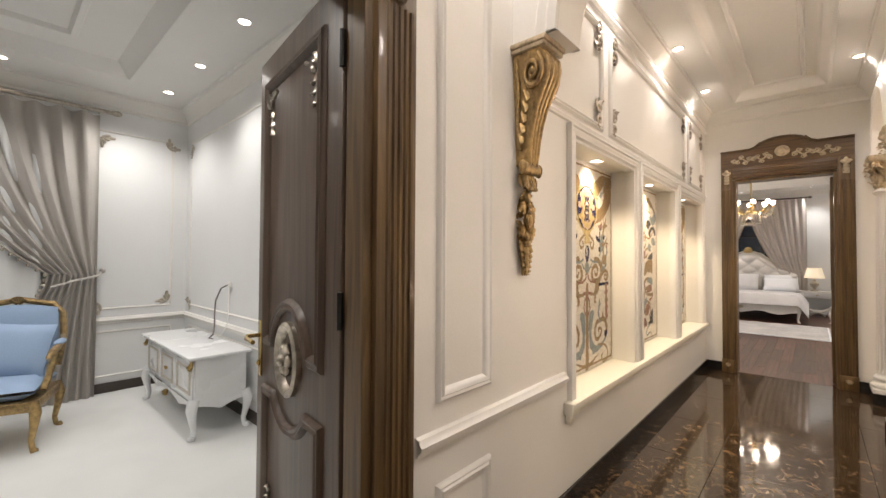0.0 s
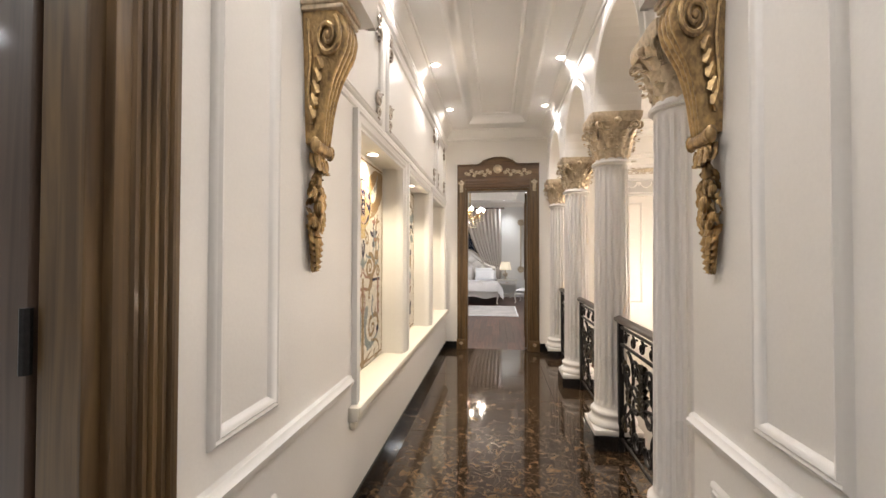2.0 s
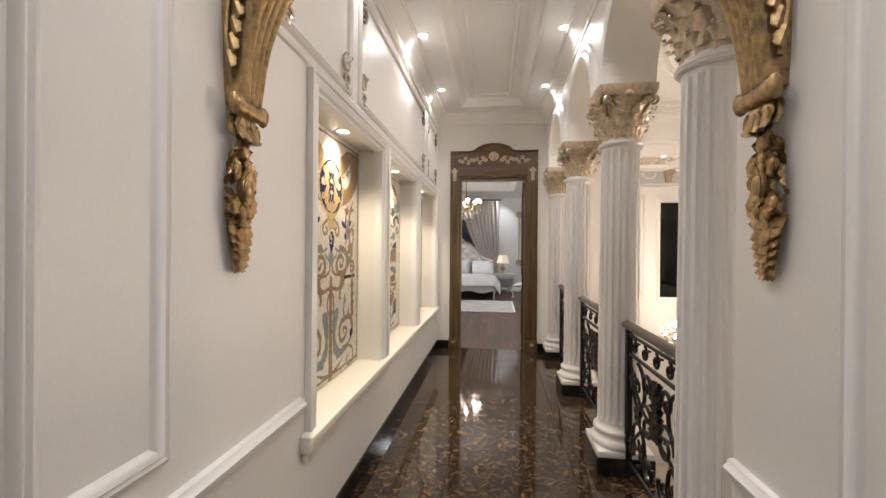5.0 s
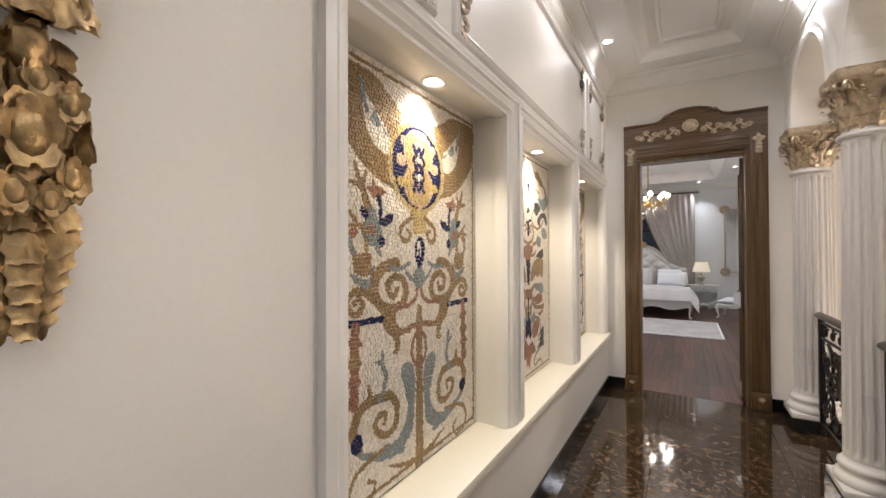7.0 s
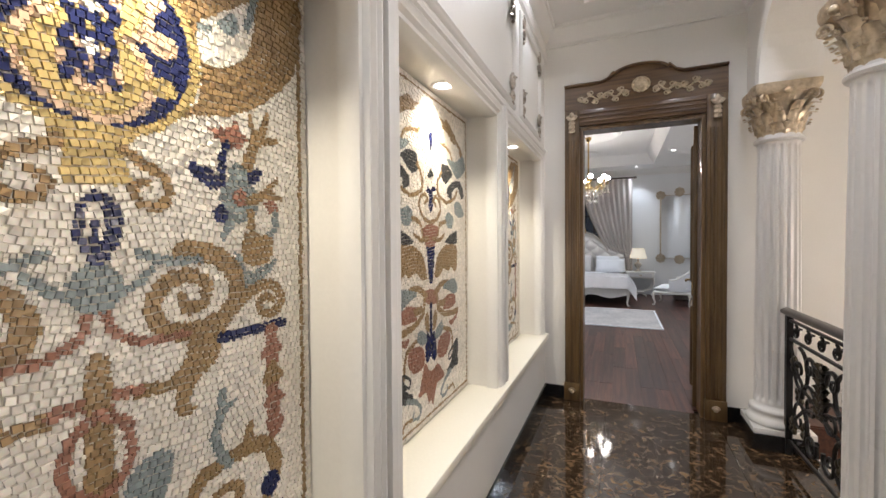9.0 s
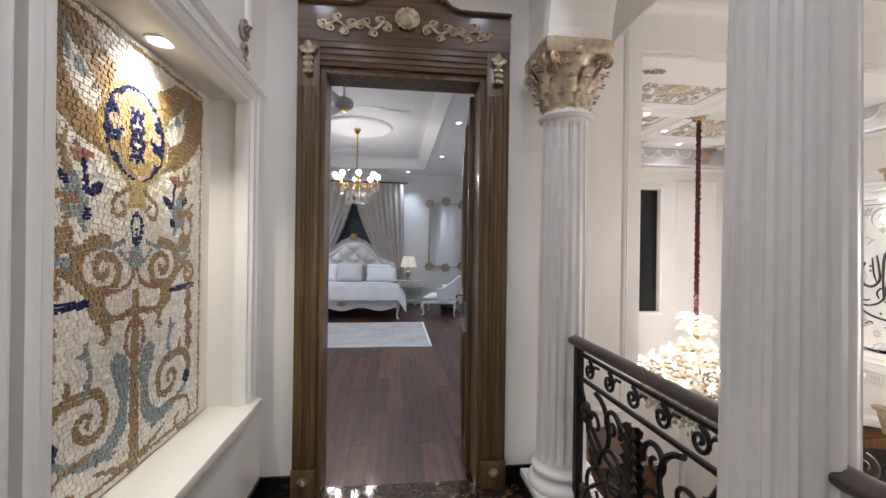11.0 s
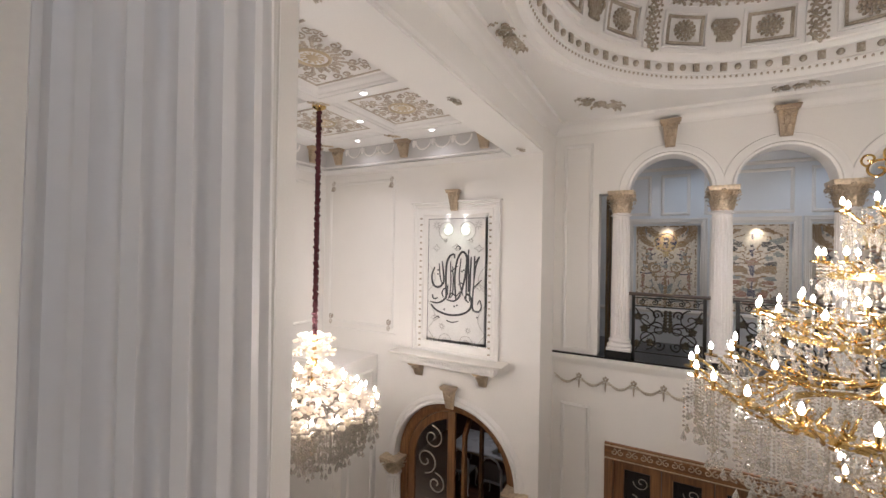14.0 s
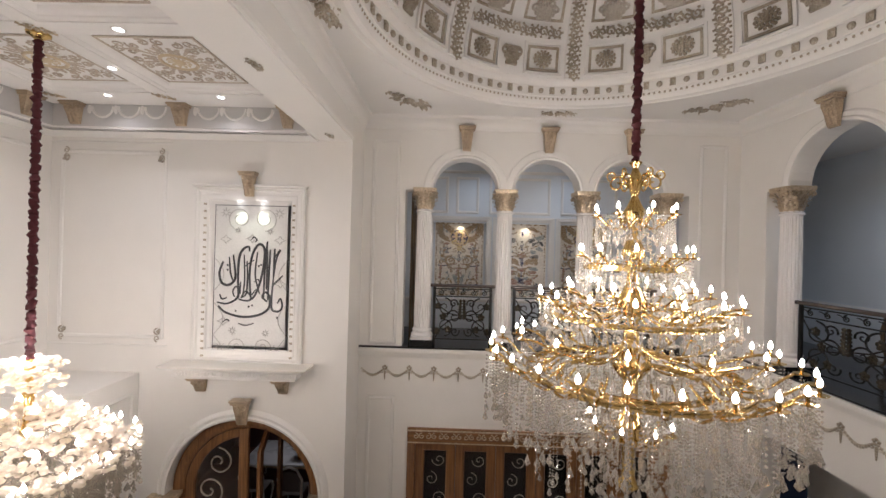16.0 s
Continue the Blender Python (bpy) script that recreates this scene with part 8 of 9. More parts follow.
def keystone(place, label, group, w=0.10, h=0.36, d=0.11):
    """A fluted wedge-shaped bracket; local x out of the wall, z from 0 down to -h."""
    t = thing("keystone", place, label, "keystone", group)
    rows = []
    for f, o in ((0.16, 0.98), (0.22, 1.0), (0.34, 0.95), (0.55, 0.72), (0.75, 0.55), (0.9, 0.5), (0.97, 0.36), (1.0, 0.2)):
        half = w * (1 - 0.38 * f)
        row = [(0.0, -half, -h * f)]
        for j in range(13):
            q = j / 12
            row.append((d * o * (0.88 + 0.12 * abs(math.sin(math.pi * q * 3))), -half + 2 * half * q, -h * f))
        rows.append(row + [(0.0, half, -h * f)])
    part("scroll", Mesh().grid(rows).add(rows[0], [tuple(range(15))]).add(rows[-1], [tuple(range(15))]), AGED, t)
    g = Mesh()
    for s in (-1, 1):
        g.tube([(d * 0.95 + 0.3 * u, s * w * 0.45 + v, -h * 0.33 + u) for u, v in spiral((0, 0), w * 0.36, 1.4, 90, s, 14)], 0.008, 5)
        leaf(g, (d * 0.5, s * w * 0.3, -h * 0.92), (0.2, 0, 1), (1, 0, 0), (0, 1, 0), h * 0.4, w * 0.6, 0.03)
    g.ball((d * 0.95, 0, -h * 0.42), (0.016, 0.03, 0.04), 8, 5)
    part("leaf_relief", g, AGED, t)
    part("cap", Mesh().box(0, -w * 1.18, -h * 0.16, d * 1.18, w * 1.18, 0, 0.006).box(0, -w * 1.3, -h * 0.07, d * 1.28, w * 1.3, 0.004, 0.006), AGED, t)
    return t


KEY = "pale gilded keystone over an arch of the atrium"
key = keystone(pose(OPX - 0.04, (OCOLS[0] + OCOLS[1]) / 2, 3.42, 0, 0, 180), KEY, "arch keystones")
for a, b in zip(OCOLS[1:], OCOLS[2:]):
    copy_thing(key, pose(OPX - 0.04, (a + b) / 2, 3.42, 0, 0, 180))
for a, b in zip(SCOLS, SCOLS[1:]):
    copy_thing(key, pose((a + b) / 2, 1.43 + 0.04, 3.42, 0, 0, 90))
for a, b in zip(COLS, COLS[1:]):
    copy_thing(key, pose(1.78 + 0.03, (a + b) / 2, 3.34))
tagged(copy_thing(key, pose(CALX - 0.05, 8.60, 2.52, 0, 0, 180) @ Matrix.Diagonal((0.9, 0.9, 0.9, 1))), "pale gilded bracket over the lettered panel", group="hall brackets")
tagged(copy_thing(key, pose(CALX - 0.05, ARY, -0.56, 0, 0, 180)), "pale gilded keystone of the arched doorway", group="hall brackets")
for y in (8.08, 9.22):
    tagged(copy_thing(key, pose(CALX, y, -0.27, 0, 0, 180) @ Matrix.Diagonal((1.5, 0.85, 0.62, 1))), "pale gilded bracket under the stone shelf", group="shelf brackets")

# ---- lettered panel ----
t = thing("lettered_panel", pose(CALX, 0, 0), "white tile panel with dark calligraphy in a moulded frame", "wall panel")
part("backing", Mesh().box(-0.012, 8.04, -0.02, 0.0, 9.10, 2.09), surface("white_tile_ground", (0.74, 0.73, 0.70), 0.4, grain=55, vary=0.12, bump=0.25), t, "", False)
part("frame", Mesh().strip(rect(7.84, -0.10, 9.37, 2.33), [(0, 0), (0, 0.05), (0.02, 0.06), (0.035, 0.04), (0.06, 0.05), (0.08, 0.03), (0.11, 0.03), (0.12, 0.04), (0.18, 0.036), (0.20, 0.012), (0.245, 0.012)], on_x(0, -1)), TRIM, t, "cream moulded frame")
part("cornice", Mesh().box(-0.09, 7.81, 2.33, 0, 9.40, 2.36, 0.01), TRIM, t)
part("dark_border", Mesh().strip(rect(8.05, -0.01, 9.09, 2.08), [(0, 0.012), (0, 0.014), (0.008, 0.014), (0.008, 0.012)], on_x(0, -1)), CHIPS[CHAR], t, "dark tile border")
for i in range(44):
    w = -0.02 + 2.18 * (i + 0.5) / 44
    for y in (7.99, 9.215):
        part("dentil", Mesh().box(-0.05, y - 0.018, w - 0.014, -0.034, y + 0.018, w + 0.014), GREYGILD, t, "", False) if i % 2 == 0 else None


def tile_point(px, py):
    """From the panel's own sheet of 320 by 655 units to its face."""
    return (-0.014, 9.10 - 1.06 * px / 320, 2.09 - 2.11 * py / 655)


STROKES = [
    (6, [(25, 435), (55, 462), (125, 480), (195, 470), (236, 440), (240, 395), (222, 372), (208, 392), (228, 412)]),
    (5, [(252, 318), (247, 395), (250, 445), (278, 452), (292, 430), (284, 398), (272, 418)]),
    (5, [(224, 155), (216, 250), (213, 395)]),
    (5, [(237, 190), (233, 300), (231, 405)]),
    (4, [(280, 190), (262, 235), (252, 318)]),
    (4, [(292, 300), (262, 330), (247, 350)]),
    (6, [(108, 400), (104, 300), (108, 225), (124, 190), (146, 180), (150, 200)]),
    (6, [(160, 405), (152, 300), (162, 215), (186, 170), (208, 178), (214, 215), (204, 300), (180, 380), (150, 410), (110, 405)]),
    (4, [(128, 215), (132, 330), (124, 395)]),
    (4, [(184, 200), (176, 300), (196, 380)]),
    (6, [(42, 245), (26, 290), (36, 335), (66, 345), (92, 318), (90, 270), (82, 215)]),
    (5, [(20, 420), (60, 425), (98, 405), (112, 370), (116, 330)]),
    (4, [(30, 385), (38, 405), (60, 400)]),
    (4, [(118, 400), (138, 370), (160, 385), (182, 360)]),
    (5, [(255, 186), (254, 250), (252, 311)]),
    (4, [(255, 225), (268, 205), (278, 188)]),
    (5, [(223, 186), (225, 300), (224, 360)]),
    (4, [(66, 225), (72, 290), (84, 330)]),
    (4, [(140, 240), (144, 310), (140, 380), (120, 398)]),
    (4, [(92, 395), (84, 372), (96, 352), (112, 360), (116, 382)]),
    (3, [(172, 330), (186, 318), (196, 330), (188, 345)]),
    (3, [(128, 270), (150, 250), (170, 236)]),
    (3, [(156, 150), (168, 138), (180, 150), (172, 160)]),
    (3, [(44, 505), (62, 492), (72, 500)]),
    (3, [(110, 508), (140, 516), (176, 506)]),
]
for r, pts in STROKES:
    fine = []
    for i in range(len(pts) - 1):
        p0, p1, p2, p3 = pts[max(i - 1, 0)], pts[i], pts[i + 1], pts[min(i + 2, len(pts) - 1)]
        for q in range(6):
            s = q / 6
            fine.append(tuple(0.5 * (2 * p1[c] + (p2[c] - p0[c]) * s + (2 * p0[c] - 5 * p1[c] + 4 * p2[c] - p3[c]) * s * s + (3 * p1[c] - p0[c] - 3 * p2[c] + p3[c]) * s ** 3) for c in (0, 1)))
    fine.append(pts[-1])
    n = len(fine)
    part("letter_stroke", Mesh().tube([tile_point(*p) for p in fine], [0.0026 * r * (0.55 + 0.6 * math.sin(math.pi * min(1, 0.15 + 0.8 * i / n))) for i in range(n)], 6), CHIPS[CHAR], t, "dark tile lettering" if r == 6 else "")
for x, y in ((60, 280), (72, 292), (190, 262), (200, 256), (272, 480), (166, 430), (152, 436), (98, 455), (60, 260)):
    part("letter_dot", Mesh().ball(tile_point(x, y), (0.004, 0.016, 0.016), 6, 4), CHIPS[CHAR], t)
PALETILE = surface("grey_tile_line", (0.50, 0.48, 0.45), 0.5, grain=60, vary=0.2)
for cx in (108, 212):
    for cy, r in ((60, 52), (608, 42)):
        pts = spiral((cx, cy), r, 1.6, 90, 1 if cx < 160 else -1, 40, 0.25)
        part("curl", Mesh().tube([tile_point(*p) for p in pts], 0.006, 5), PALETILE, t)
for cx, cy, r in ((48, 36, 22), (272, 36, 22), (36, 612, 24), (262, 620, 24), (86, 540, 18), (225, 548, 16), (100, 110, 14), (235, 112, 14)):
    m = Mesh()
    for i in range(8):
        a = radians(45 * i)
        m.tube([tile_point(cx + 0.35 * r * math.cos(a), cy + 0.35 * r * math.sin(a)), tile_point(cx + r * math.cos(a), cy + r * math.sin(a))], [0.009, 0.003], 5)
    part("star", m, PALETILE, t)
for cx, cy in ((50, 150), (276, 150), (46, 500), (160, 145), (282, 335)):
    part("lozenge", Mesh().tube([tile_point(cx + 24 * a, cy + 18 * b) for a, b in ((-1, 0), (-0.3, -0.4), (0, -1), (0.3, -0.4), (1, 0), (0.3, 0.4), (0, 1), (-0.3, 0.4))], 0.006, 5, closed=True), PALETILE, t)
for s in (-1, 1):
    for y0 in (230, 420, 560):
        part("curl", Mesh().tube([tile_point(160 + s * (155 - 40 * math.sin(math.pi * i / 14)), y0 + 10 * i) for i in range(15)], 0.005, 5), PALETILE, t)
for y in (8.42, 8.74):
    tagged(copy_thing(spotted, pose(CALX - 0.055, y, 2.088) @ Matrix.Diagonal((0.7, 0.7, 1, 1))), "small lit lamp over the lettered panel", group="panel lamps")
t = thing("stone_shelf", pose(CALX, 0, 0), "cream moulded shelf under the lettered panel", "shelf")
part("slab", Mesh().box(-0.34, 7.68, -0.10, -0.002, 9.64, -0.075, 0.008), STONE, t)
m = Mesh()
m.grid([[(-0.33, 7.70, -0.10), (-0.33, 9.62, -0.10)], [(-0.31, 7.74, -0.13), (-0.31, 9.58, -0.13)], [(-0.24, 7.82, -0.15), (-0.24, 9.50, -0.15)], [(-0.23, 7.84, -0.22), (-0.23, 9.48, -0.22)], [(-0.20, 7.86, -0.27), (-0.20, 9.46, -0.27)], [(-0.002, 7.86, -0.27), (-0.002, 9.46, -0.27)]])
for e, s in ((0, 1), (1, -1)):
    y = [(7.70, 7.74, 7.82, 7.84, 7.86), (9.62, 9.58, 9.50, 9.48, 9.46)][e]
    m.grid([[(-0.33, y[0], -0.10), (-0.31, y[1], -0.13), (-0.24, y[2], -0.15), (-0.23, y[3], -0.22), (-0.20, y[4], -0.27)], [(-0.002, y[0], -0.10), (-0.002, y[1], -0.13), (-0.002, y[2], -0.15), (-0.002, y[3], -0.22), (-0.002, y[4], -0.27)]])
part("moulded_underside", m, TRIM, t)
for i in range(34):
    y = 7.88 + 1.56 * (i + 0.5) / 34
    part("dentil", Mesh().box(-0.248, y - 0.014, -0.21, -0.225, y + 0.014, -0.165), TRIM, t, "", False)

# ---- frieze of the second hall ----
half_round = Mesh().strip(arc(0, 0.20, 0.15, 180, 360, 14), [(0, 0), (0.004, 0.014), (0.02, 0.018), (0.03, 0.0)], lambda u, w, o: (o, u, w)).ball((0.01, -0.165, 0.16), (0.012, 0.03, 0.06), 6, 4).data("lunette", TRIM)
fr = tagged(new("frieze_hall", Mesh().box(FX - 0.012, 7.72, FRIEZE_Z + 0.03, FX - 0.001, FY - 0.01, BEAMZ - 0.002).box(2.70, FY - 0.012, FRIEZE_Z + 0.03, FX - 0.012, FY - 0.001, BEAMZ - 0.002).data("frieze_hall", surface("grey_frieze_paint", (0.55, 0.54, 0.53), 0.6, grain=60, vary=0.06))), "pale grey frieze with hanging half rounds", "frieze", "", "structure")
for y0 in (YS[0], YS[1]):
    for i in range(3):
        ob = new("lunette", half_round)
        ob.parent, ob.matrix_basis = fr, pose(FX - 0.012, y0 + 0.34 + 0.34 * i, FRIEZE_Z + 0.08, 0, 0, 180)
for x0 in (XS[0], XS[1]):
    for i in range(3):
        ob = new("lunette", half_round)
        ob.parent, ob.matrix_basis = fr, pose(x0 + 0.40 + 0.34 * i, FY - 0.012, FRIEZE_Z + 0.08, 0, 0, -90)
for y in YS:
    tagged(copy_thing(key, pose(FX - 0.01, y, BEAMZ - 0.004, 0, 0, 180) @ Matrix.Diagonal((1, 0.95, 0.72, 1))), "gilded bracket in the hall frieze", group="frieze brackets")
for x in XS:
    tagged(copy_thing(key, pose(x, FY - 0.01, BEAMZ - 0.004, 0, 0, -90) @ Matrix.Diagonal((1, 0.95, 0.72, 1))), "gilded bracket in the hall frieze", group="frieze brackets")


PALECAST = surface("tan_cast_relief", (0.62, 0.55, 0.46), 0.5, 0.15, grain=60, bump=0.4, second=(0.40, 0.34, 0.27))


def medallion(place, label):
    t = thing("ceiling_medallion", place, label, "ceiling ornament", "ceiling medallions")
    g = Mesh()
    part("ground", Mesh().box(-0.44, -0.40, -0.004, 0.44, 0.40, 0.0), CEIL, t, "", False)
    g.lathe([(0.13, 0), (0.14, -0.022), (0.155, -0.022), (0.165, 0)], (0, 0, 0), 28, cap=False)
    g.lathe([(0.0, -0.03), (0.03, -0.028), (0.05, -0.01), (0.06, 0)], (0, 0, 0), 12, cap=False)
    for i in range(12):
        a = radians(30 * i)
        leaf(g, (0.05 * math.cos(a), 0.05 * math.sin(a), -0.002), (math.cos(a), math.sin(a), 0), (0, 0, -1), (-math.sin(a), math.cos(a), 0), 0.075, 0.04, 0.015)
    part("rosette", g, surface("soft_gilding", (0.62, 0.52, 0.36), 0.5, 0.2, grain=40, bump=0.3) if "soft_gilding" not in bpy.data.materials else bpy.data.materials["soft_gilding"], t, "gilded rosette")
    g = Mesh()
    for i in range(24):
        a = radians(15 * i)
        r = 0.20 + (0.12 if i % 6 == 3 else 0.07 if i % 3 == 0 else 0.0)
        leaf(g, (0.18 * math.cos(a), 0.18 * math.sin(a), -0.002), (math.cos(a), math.sin(a), 0), (0, 0, -1), (-math.sin(a), math.cos(a), 0), r - 0.06, 0.055, 0.012)
        g.tube([(r * math.cos(a) + u, r * math.sin(a) + v, -0.008) for u, v in spiral((0, 0), 0.045, 1.2, 15 * i, 1 if i % 2 else -1, 10)], 0.006, 4)
    for sx in (-1, 1):
        for sy in (-1, 1):
            for k in range(3):
                g.tube([(sx * (0.34 - 0.05 * k) + u, sy * (0.30 + 0.03 * k) + v, -0.008) for u, v in spiral((0, 0), 0.05, 1.2, 90 * k, sx * sy, 10)], 0.006, 4)
    for i in range(16):
        a = radians(22.5 * i + 11)
        x, y = 0.375 * math.cos(a), 0.335 * math.sin(a)
        g.tube([(x + u, y + v, -0.010) for u, v in spiral((0, 0), 0.055, 1.35, 22.5 * i, 1 if i % 2 else -1, 12)], 0.008, 4)
    g.strip(rect(-0.45, -0.41, 0.45, 0.41), [(0, 0), (0, 0.012), (0.014, 0.014), (0.02, 0)], on_z(0, -1))
    part("leaf_scroll", g, PALECAST, t, "grey-white cast scrolls")
    return t


med = None
for i in range(2):
    for j in range(2):
        place = pose((XS[i] + XS[i + 1]) / 2, (YS[j] + YS[j + 1]) / 2, 3.356)
        med = copy_thing(med, place) if med else medallion(place @ Matrix.Diagonal((1.1, 1.1, 1, 1)), "cast rosette with scrolls in a ceiling coffer")
for x, y in [(a, b) for a in XS for b in YS]:
    ornament("beam_ornament", pose(x, y, BEAMZ - 0.001, 0, 90, 45), 0.24, "little gilded leaf where ceiling beams cross", "beam ornaments", 3)
for x in (6.85, 4.8, 2.95):
    ornament("beam_ornament", pose(x, 7.46, 2.999, 0, 90, 90), 0.22, "dull gilded leaf under the broad beam", "beam ornaments", 4, GREYGILD)
for y, z in ((9.86, 2.70), (11.20, 2.70), (9.86, 0.30), (11.20, 0.30)):
    tagged(copy_thing(one, pose(CALX, y, z, 0 if z < 1 else 180, 0, 180)), "small curl at the corner of a hall wall panel", group="hall panel ornaments")

# ---- hall window, arched door, lower doors ----
t = thing("window_hall", pose(5.315, HY, 0), "dark hall window in a cream frame at night", "window")
tagged(t, kind="structure")
part("pane", Mesh().box(-0.46, 0.08, 0.25, 0.46, 0.09, 2.6), glass("dark_glass", (0.35, 0.37, 0.4), 0.02, 1.5), t, "", False)
part("frame", Mesh().strip(rect(-0.55, 0.16, 0.55, 2.69), [(0, 0), (0, 0.03), (0.03, 0.035), (0.05, 0.02), (0.08, 0.02), (0.09, 0.0)], on_y(0, -1)), TRIM, t)
part("mullion", Mesh().box(-0.02, 0.06, 0.25, 0.02, 0.11, 2.6, 0.004), DARKBASE, t, "", False)
structure("backdrop_night", Mesh().box(2.5, HY + 0.6, LOWZ, CALX, HY + 0.62, 3.5), CLOTH_AND_PAINTED_DARK, "dark night beyond the hall window", "backdrop")

OAK = wood("warm_brown_wood", (0.27, 0.125, 0.045), (0.13, 0.055, 0.02), 2, 0.34, 0.3)
t = thing("arched_door", pose(CALX + 0.16, ARY, 0), "brown arched glazed double door, one leaf open", "door")
R = ARR - 0.02
m = Mesh().strip(arc(0, ARZ, R, 0, 180, 32), [(0, -0.06), (0, 0.06), (0.03, 0.075), (0.09, 0.07), (0.13, 0.05), (0.15, 0.03), (0.15, -0.06)], lambda u, w, o: (-o, u, w))
for s in (-1, 1):
    m.box(-0.06, s * R, LOWZ, 0.06, s * (R - 0.15), ARZ, 0.008)
part("arched_frame", m, OAK, t)
r2 = R - 0.16
m = Mesh().strip(arc(0, ARZ, r2, 90, 180, 20) + [(-r2, LOWZ + 0.02)], [(0, -0.025), (0, 0.025), (0.10, 0.03), (0.12, 0.02), (0.12, -0.025)], lambda u, w, o: (-o, -u, w))
m.box(-0.03, 0.0, LOWZ + 0.02, 0.03, 0.13, ARZ + r2, 0.006)
part("leaf_frame", m, OAK, t, "brown closed leaf")
pts = arc(0, ARZ, r2 - 0.11, 0, 84, 12)
m = Mesh().add([(0.0, u, w) for u, w in pts] + [(0.0, 0.12, LOWZ + 0.2), (0.0, r2 - 0.11, LOWZ + 0.2)], [tuple(range(13)) + (13, 14)])
part("glass", m, PANE, t)
m = Mesh()
for cy, cz, r, a0, sn in ((0.42, -1.55, 0.20, 90, 1), (0.55, -1.95, 0.22, -90, -1), (0.35, -2.3, 0.18, 90, 1), (0.5, -2.7, 0.22, 0, -1)):
    m.tube([(-0.01, cy + u, cz + v) for u, v in spiral((0, 0), r, 1.4, a0, sn, 26)], 0.012, 6)
part("iron_scroll", m, PEWTER, t, "silvered scrolls in the glass")
m = Mesh().strip([(0.05, LOWZ + 0.02), (0.05, ARZ + 0.5), (0.30, ARZ + r2 - 0.12), (0.86, ARZ + r2)] + [(0.86, LOWZ + 0.02)], [(0, -0.025), (0, 0.025), (-0.10, 0.025), (-0.10, -0.025)], lambda u, w, o: (u, -o * 1.0 - 0.12, w))
part("open_leaf", m, OAK, t, "brown open leaf")
m = Mesh().box(12.4, 7.31, LOWZ, 12.5, 11.6, 0).box(7.43, 7.31, LOWZ, 12.5, 7.40, 0).box(7.43, 11.5, LOWZ, 12.5, 11.6, 0).box(7.42, 7.31, -0.3, 12.5, 11.6, -0.25)
structure("wall_dining_room", m, surface("dark_red_brown_wall", (0.13, 0.07, 0.06), 0.5, grain=30, vary=0.2), "dark brown walls of the room beyond the arch", "wall")
structure("floor_dining_room", Mesh().box(7.45, 7.40, LOWZ, 12.4, 11.5, LOWZ + 0.01), PLANK, "dark timber floor beyond the arched door", "floor")
# Added spot with no fixture, to light the room beyond the arch.
spot(10.6, 8.9, -0.32, 60, NEUTRAL, 140, 1.0, 0.1)
t = thing("dining_table", pose(10.7, 9.3, LOWZ + 0.01), "white-topped dining table beyond the arched door", "table")
part("tabletop", Mesh().box(-0.55, -0.9, 0.72, 0.55, 0.9, 0.765, 0.015), WHITEPAINT, t)
part("table_edge", Mesh().strip(rect(-0.56, -0.91, 0.56, 0.91), [(0, 0.70), (-0.006, 0.72), (0, 0.74), (0.02, 0.70)], on_z(0)), PALEGOLD, t, "gilded edge")
for x in (-0.45, 0.45):
    for y in (-0.78, 0.78):
        part("leg", cabriole(Mesh(), x, y, 0.72, 1 if x > 0 else -1, 1 if y > 0 else -1, 0.045), CREAMPAINT, t)
t = thing("potted_plant", pose(10.45, 9.0, LOWZ + 0.775), "small flowering plant in a brass pot on the table", "plant")
part("pot", Mesh().lathe([(0.07, 0), (0.09, 0.14), (0.10, 0.15), (0.085, 0.15), (0.08, 0.12)], (0, 0, 0), 18), BRASS, t)
g, rnd = Mesh(), random.Random(8)
for i in range(90):
    a, b, r = rnd.uniform(0, 6.28), rnd.uniform(0, 1.5), rnd.uniform(0.08, 0.16)
    c = (r * math.cos(a) * math.cos(b), r * math.sin(a) * math.cos(b), 0.20 + r * math.sin(b))
    d = Vector((math.cos(a), math.sin(a), 0.4)).normalized()
    leaf(g, c, d, (0, 0, 1), d.cross(Vector((0, 0, 1))).normalized(), 0.07, 0.035, 0.02, i % 3 == 0)
part("foliage", g, [surface("green_leaf", (0.07, 0.11, 0.05), 0.5, grain=40, vary=0.3), LINEN], t, "green leaves with white flowers")
for i, (x, y, r) in enumerate(((9.85, 8.9, 90), (9.9, 9.7, 90), (10.6, 7.95, 170))):
    place = pose(x, y, LOWZ + 0.01, 0, 0, r)
    if i:
        copy_thing(chair, place)
        continue
    chair = thing("dining_chair", place, "cream dining chair with dark upholstery at the table", "chair", "chairs at the dining table")
    m = Mesh()
    soft_box(m, -0.24, -0.24, 0.42, 0.24, 0.24, 0.50, 0.4)
    part("seat", m, CLOTH_AND_PAINTED_DARK, chair)
    part("backrest", Mesh().tube([(-0.22, 0.24, 0.45), (-0.24, 0.28, 0.8), (-0.15, 0.31, 1.0), (0, 0.32, 1.06), (0.15, 0.31, 1.0), (0.24, 0.28, 0.8), (0.22, 0.24, 0.45)], 0.024, 8), CREAMPAINT, chair)
    m = Mesh()
    m.grid([[(u * 0.2, 0.275 + 0.03 * w, 0.55 + 0.42 * w - 0.08 * u * u * w) for u in (-1, -0.5, 0, 0.5, 1)] for w in (0, 0.25, 0.5, 0.75, 1)])
    part("back_pad", m, CLOTH_AND_PAINTED_DARK, chair)
    for lx in (-0.21, 0.21):
        for ly in (-0.21, 0.21):
            part("leg", cabriole(Mesh(), lx, ly, 0.44, 1 if lx > 0 else -1, 1 if ly > 0 else -1, 0.026), CREAMPAINT, chair)
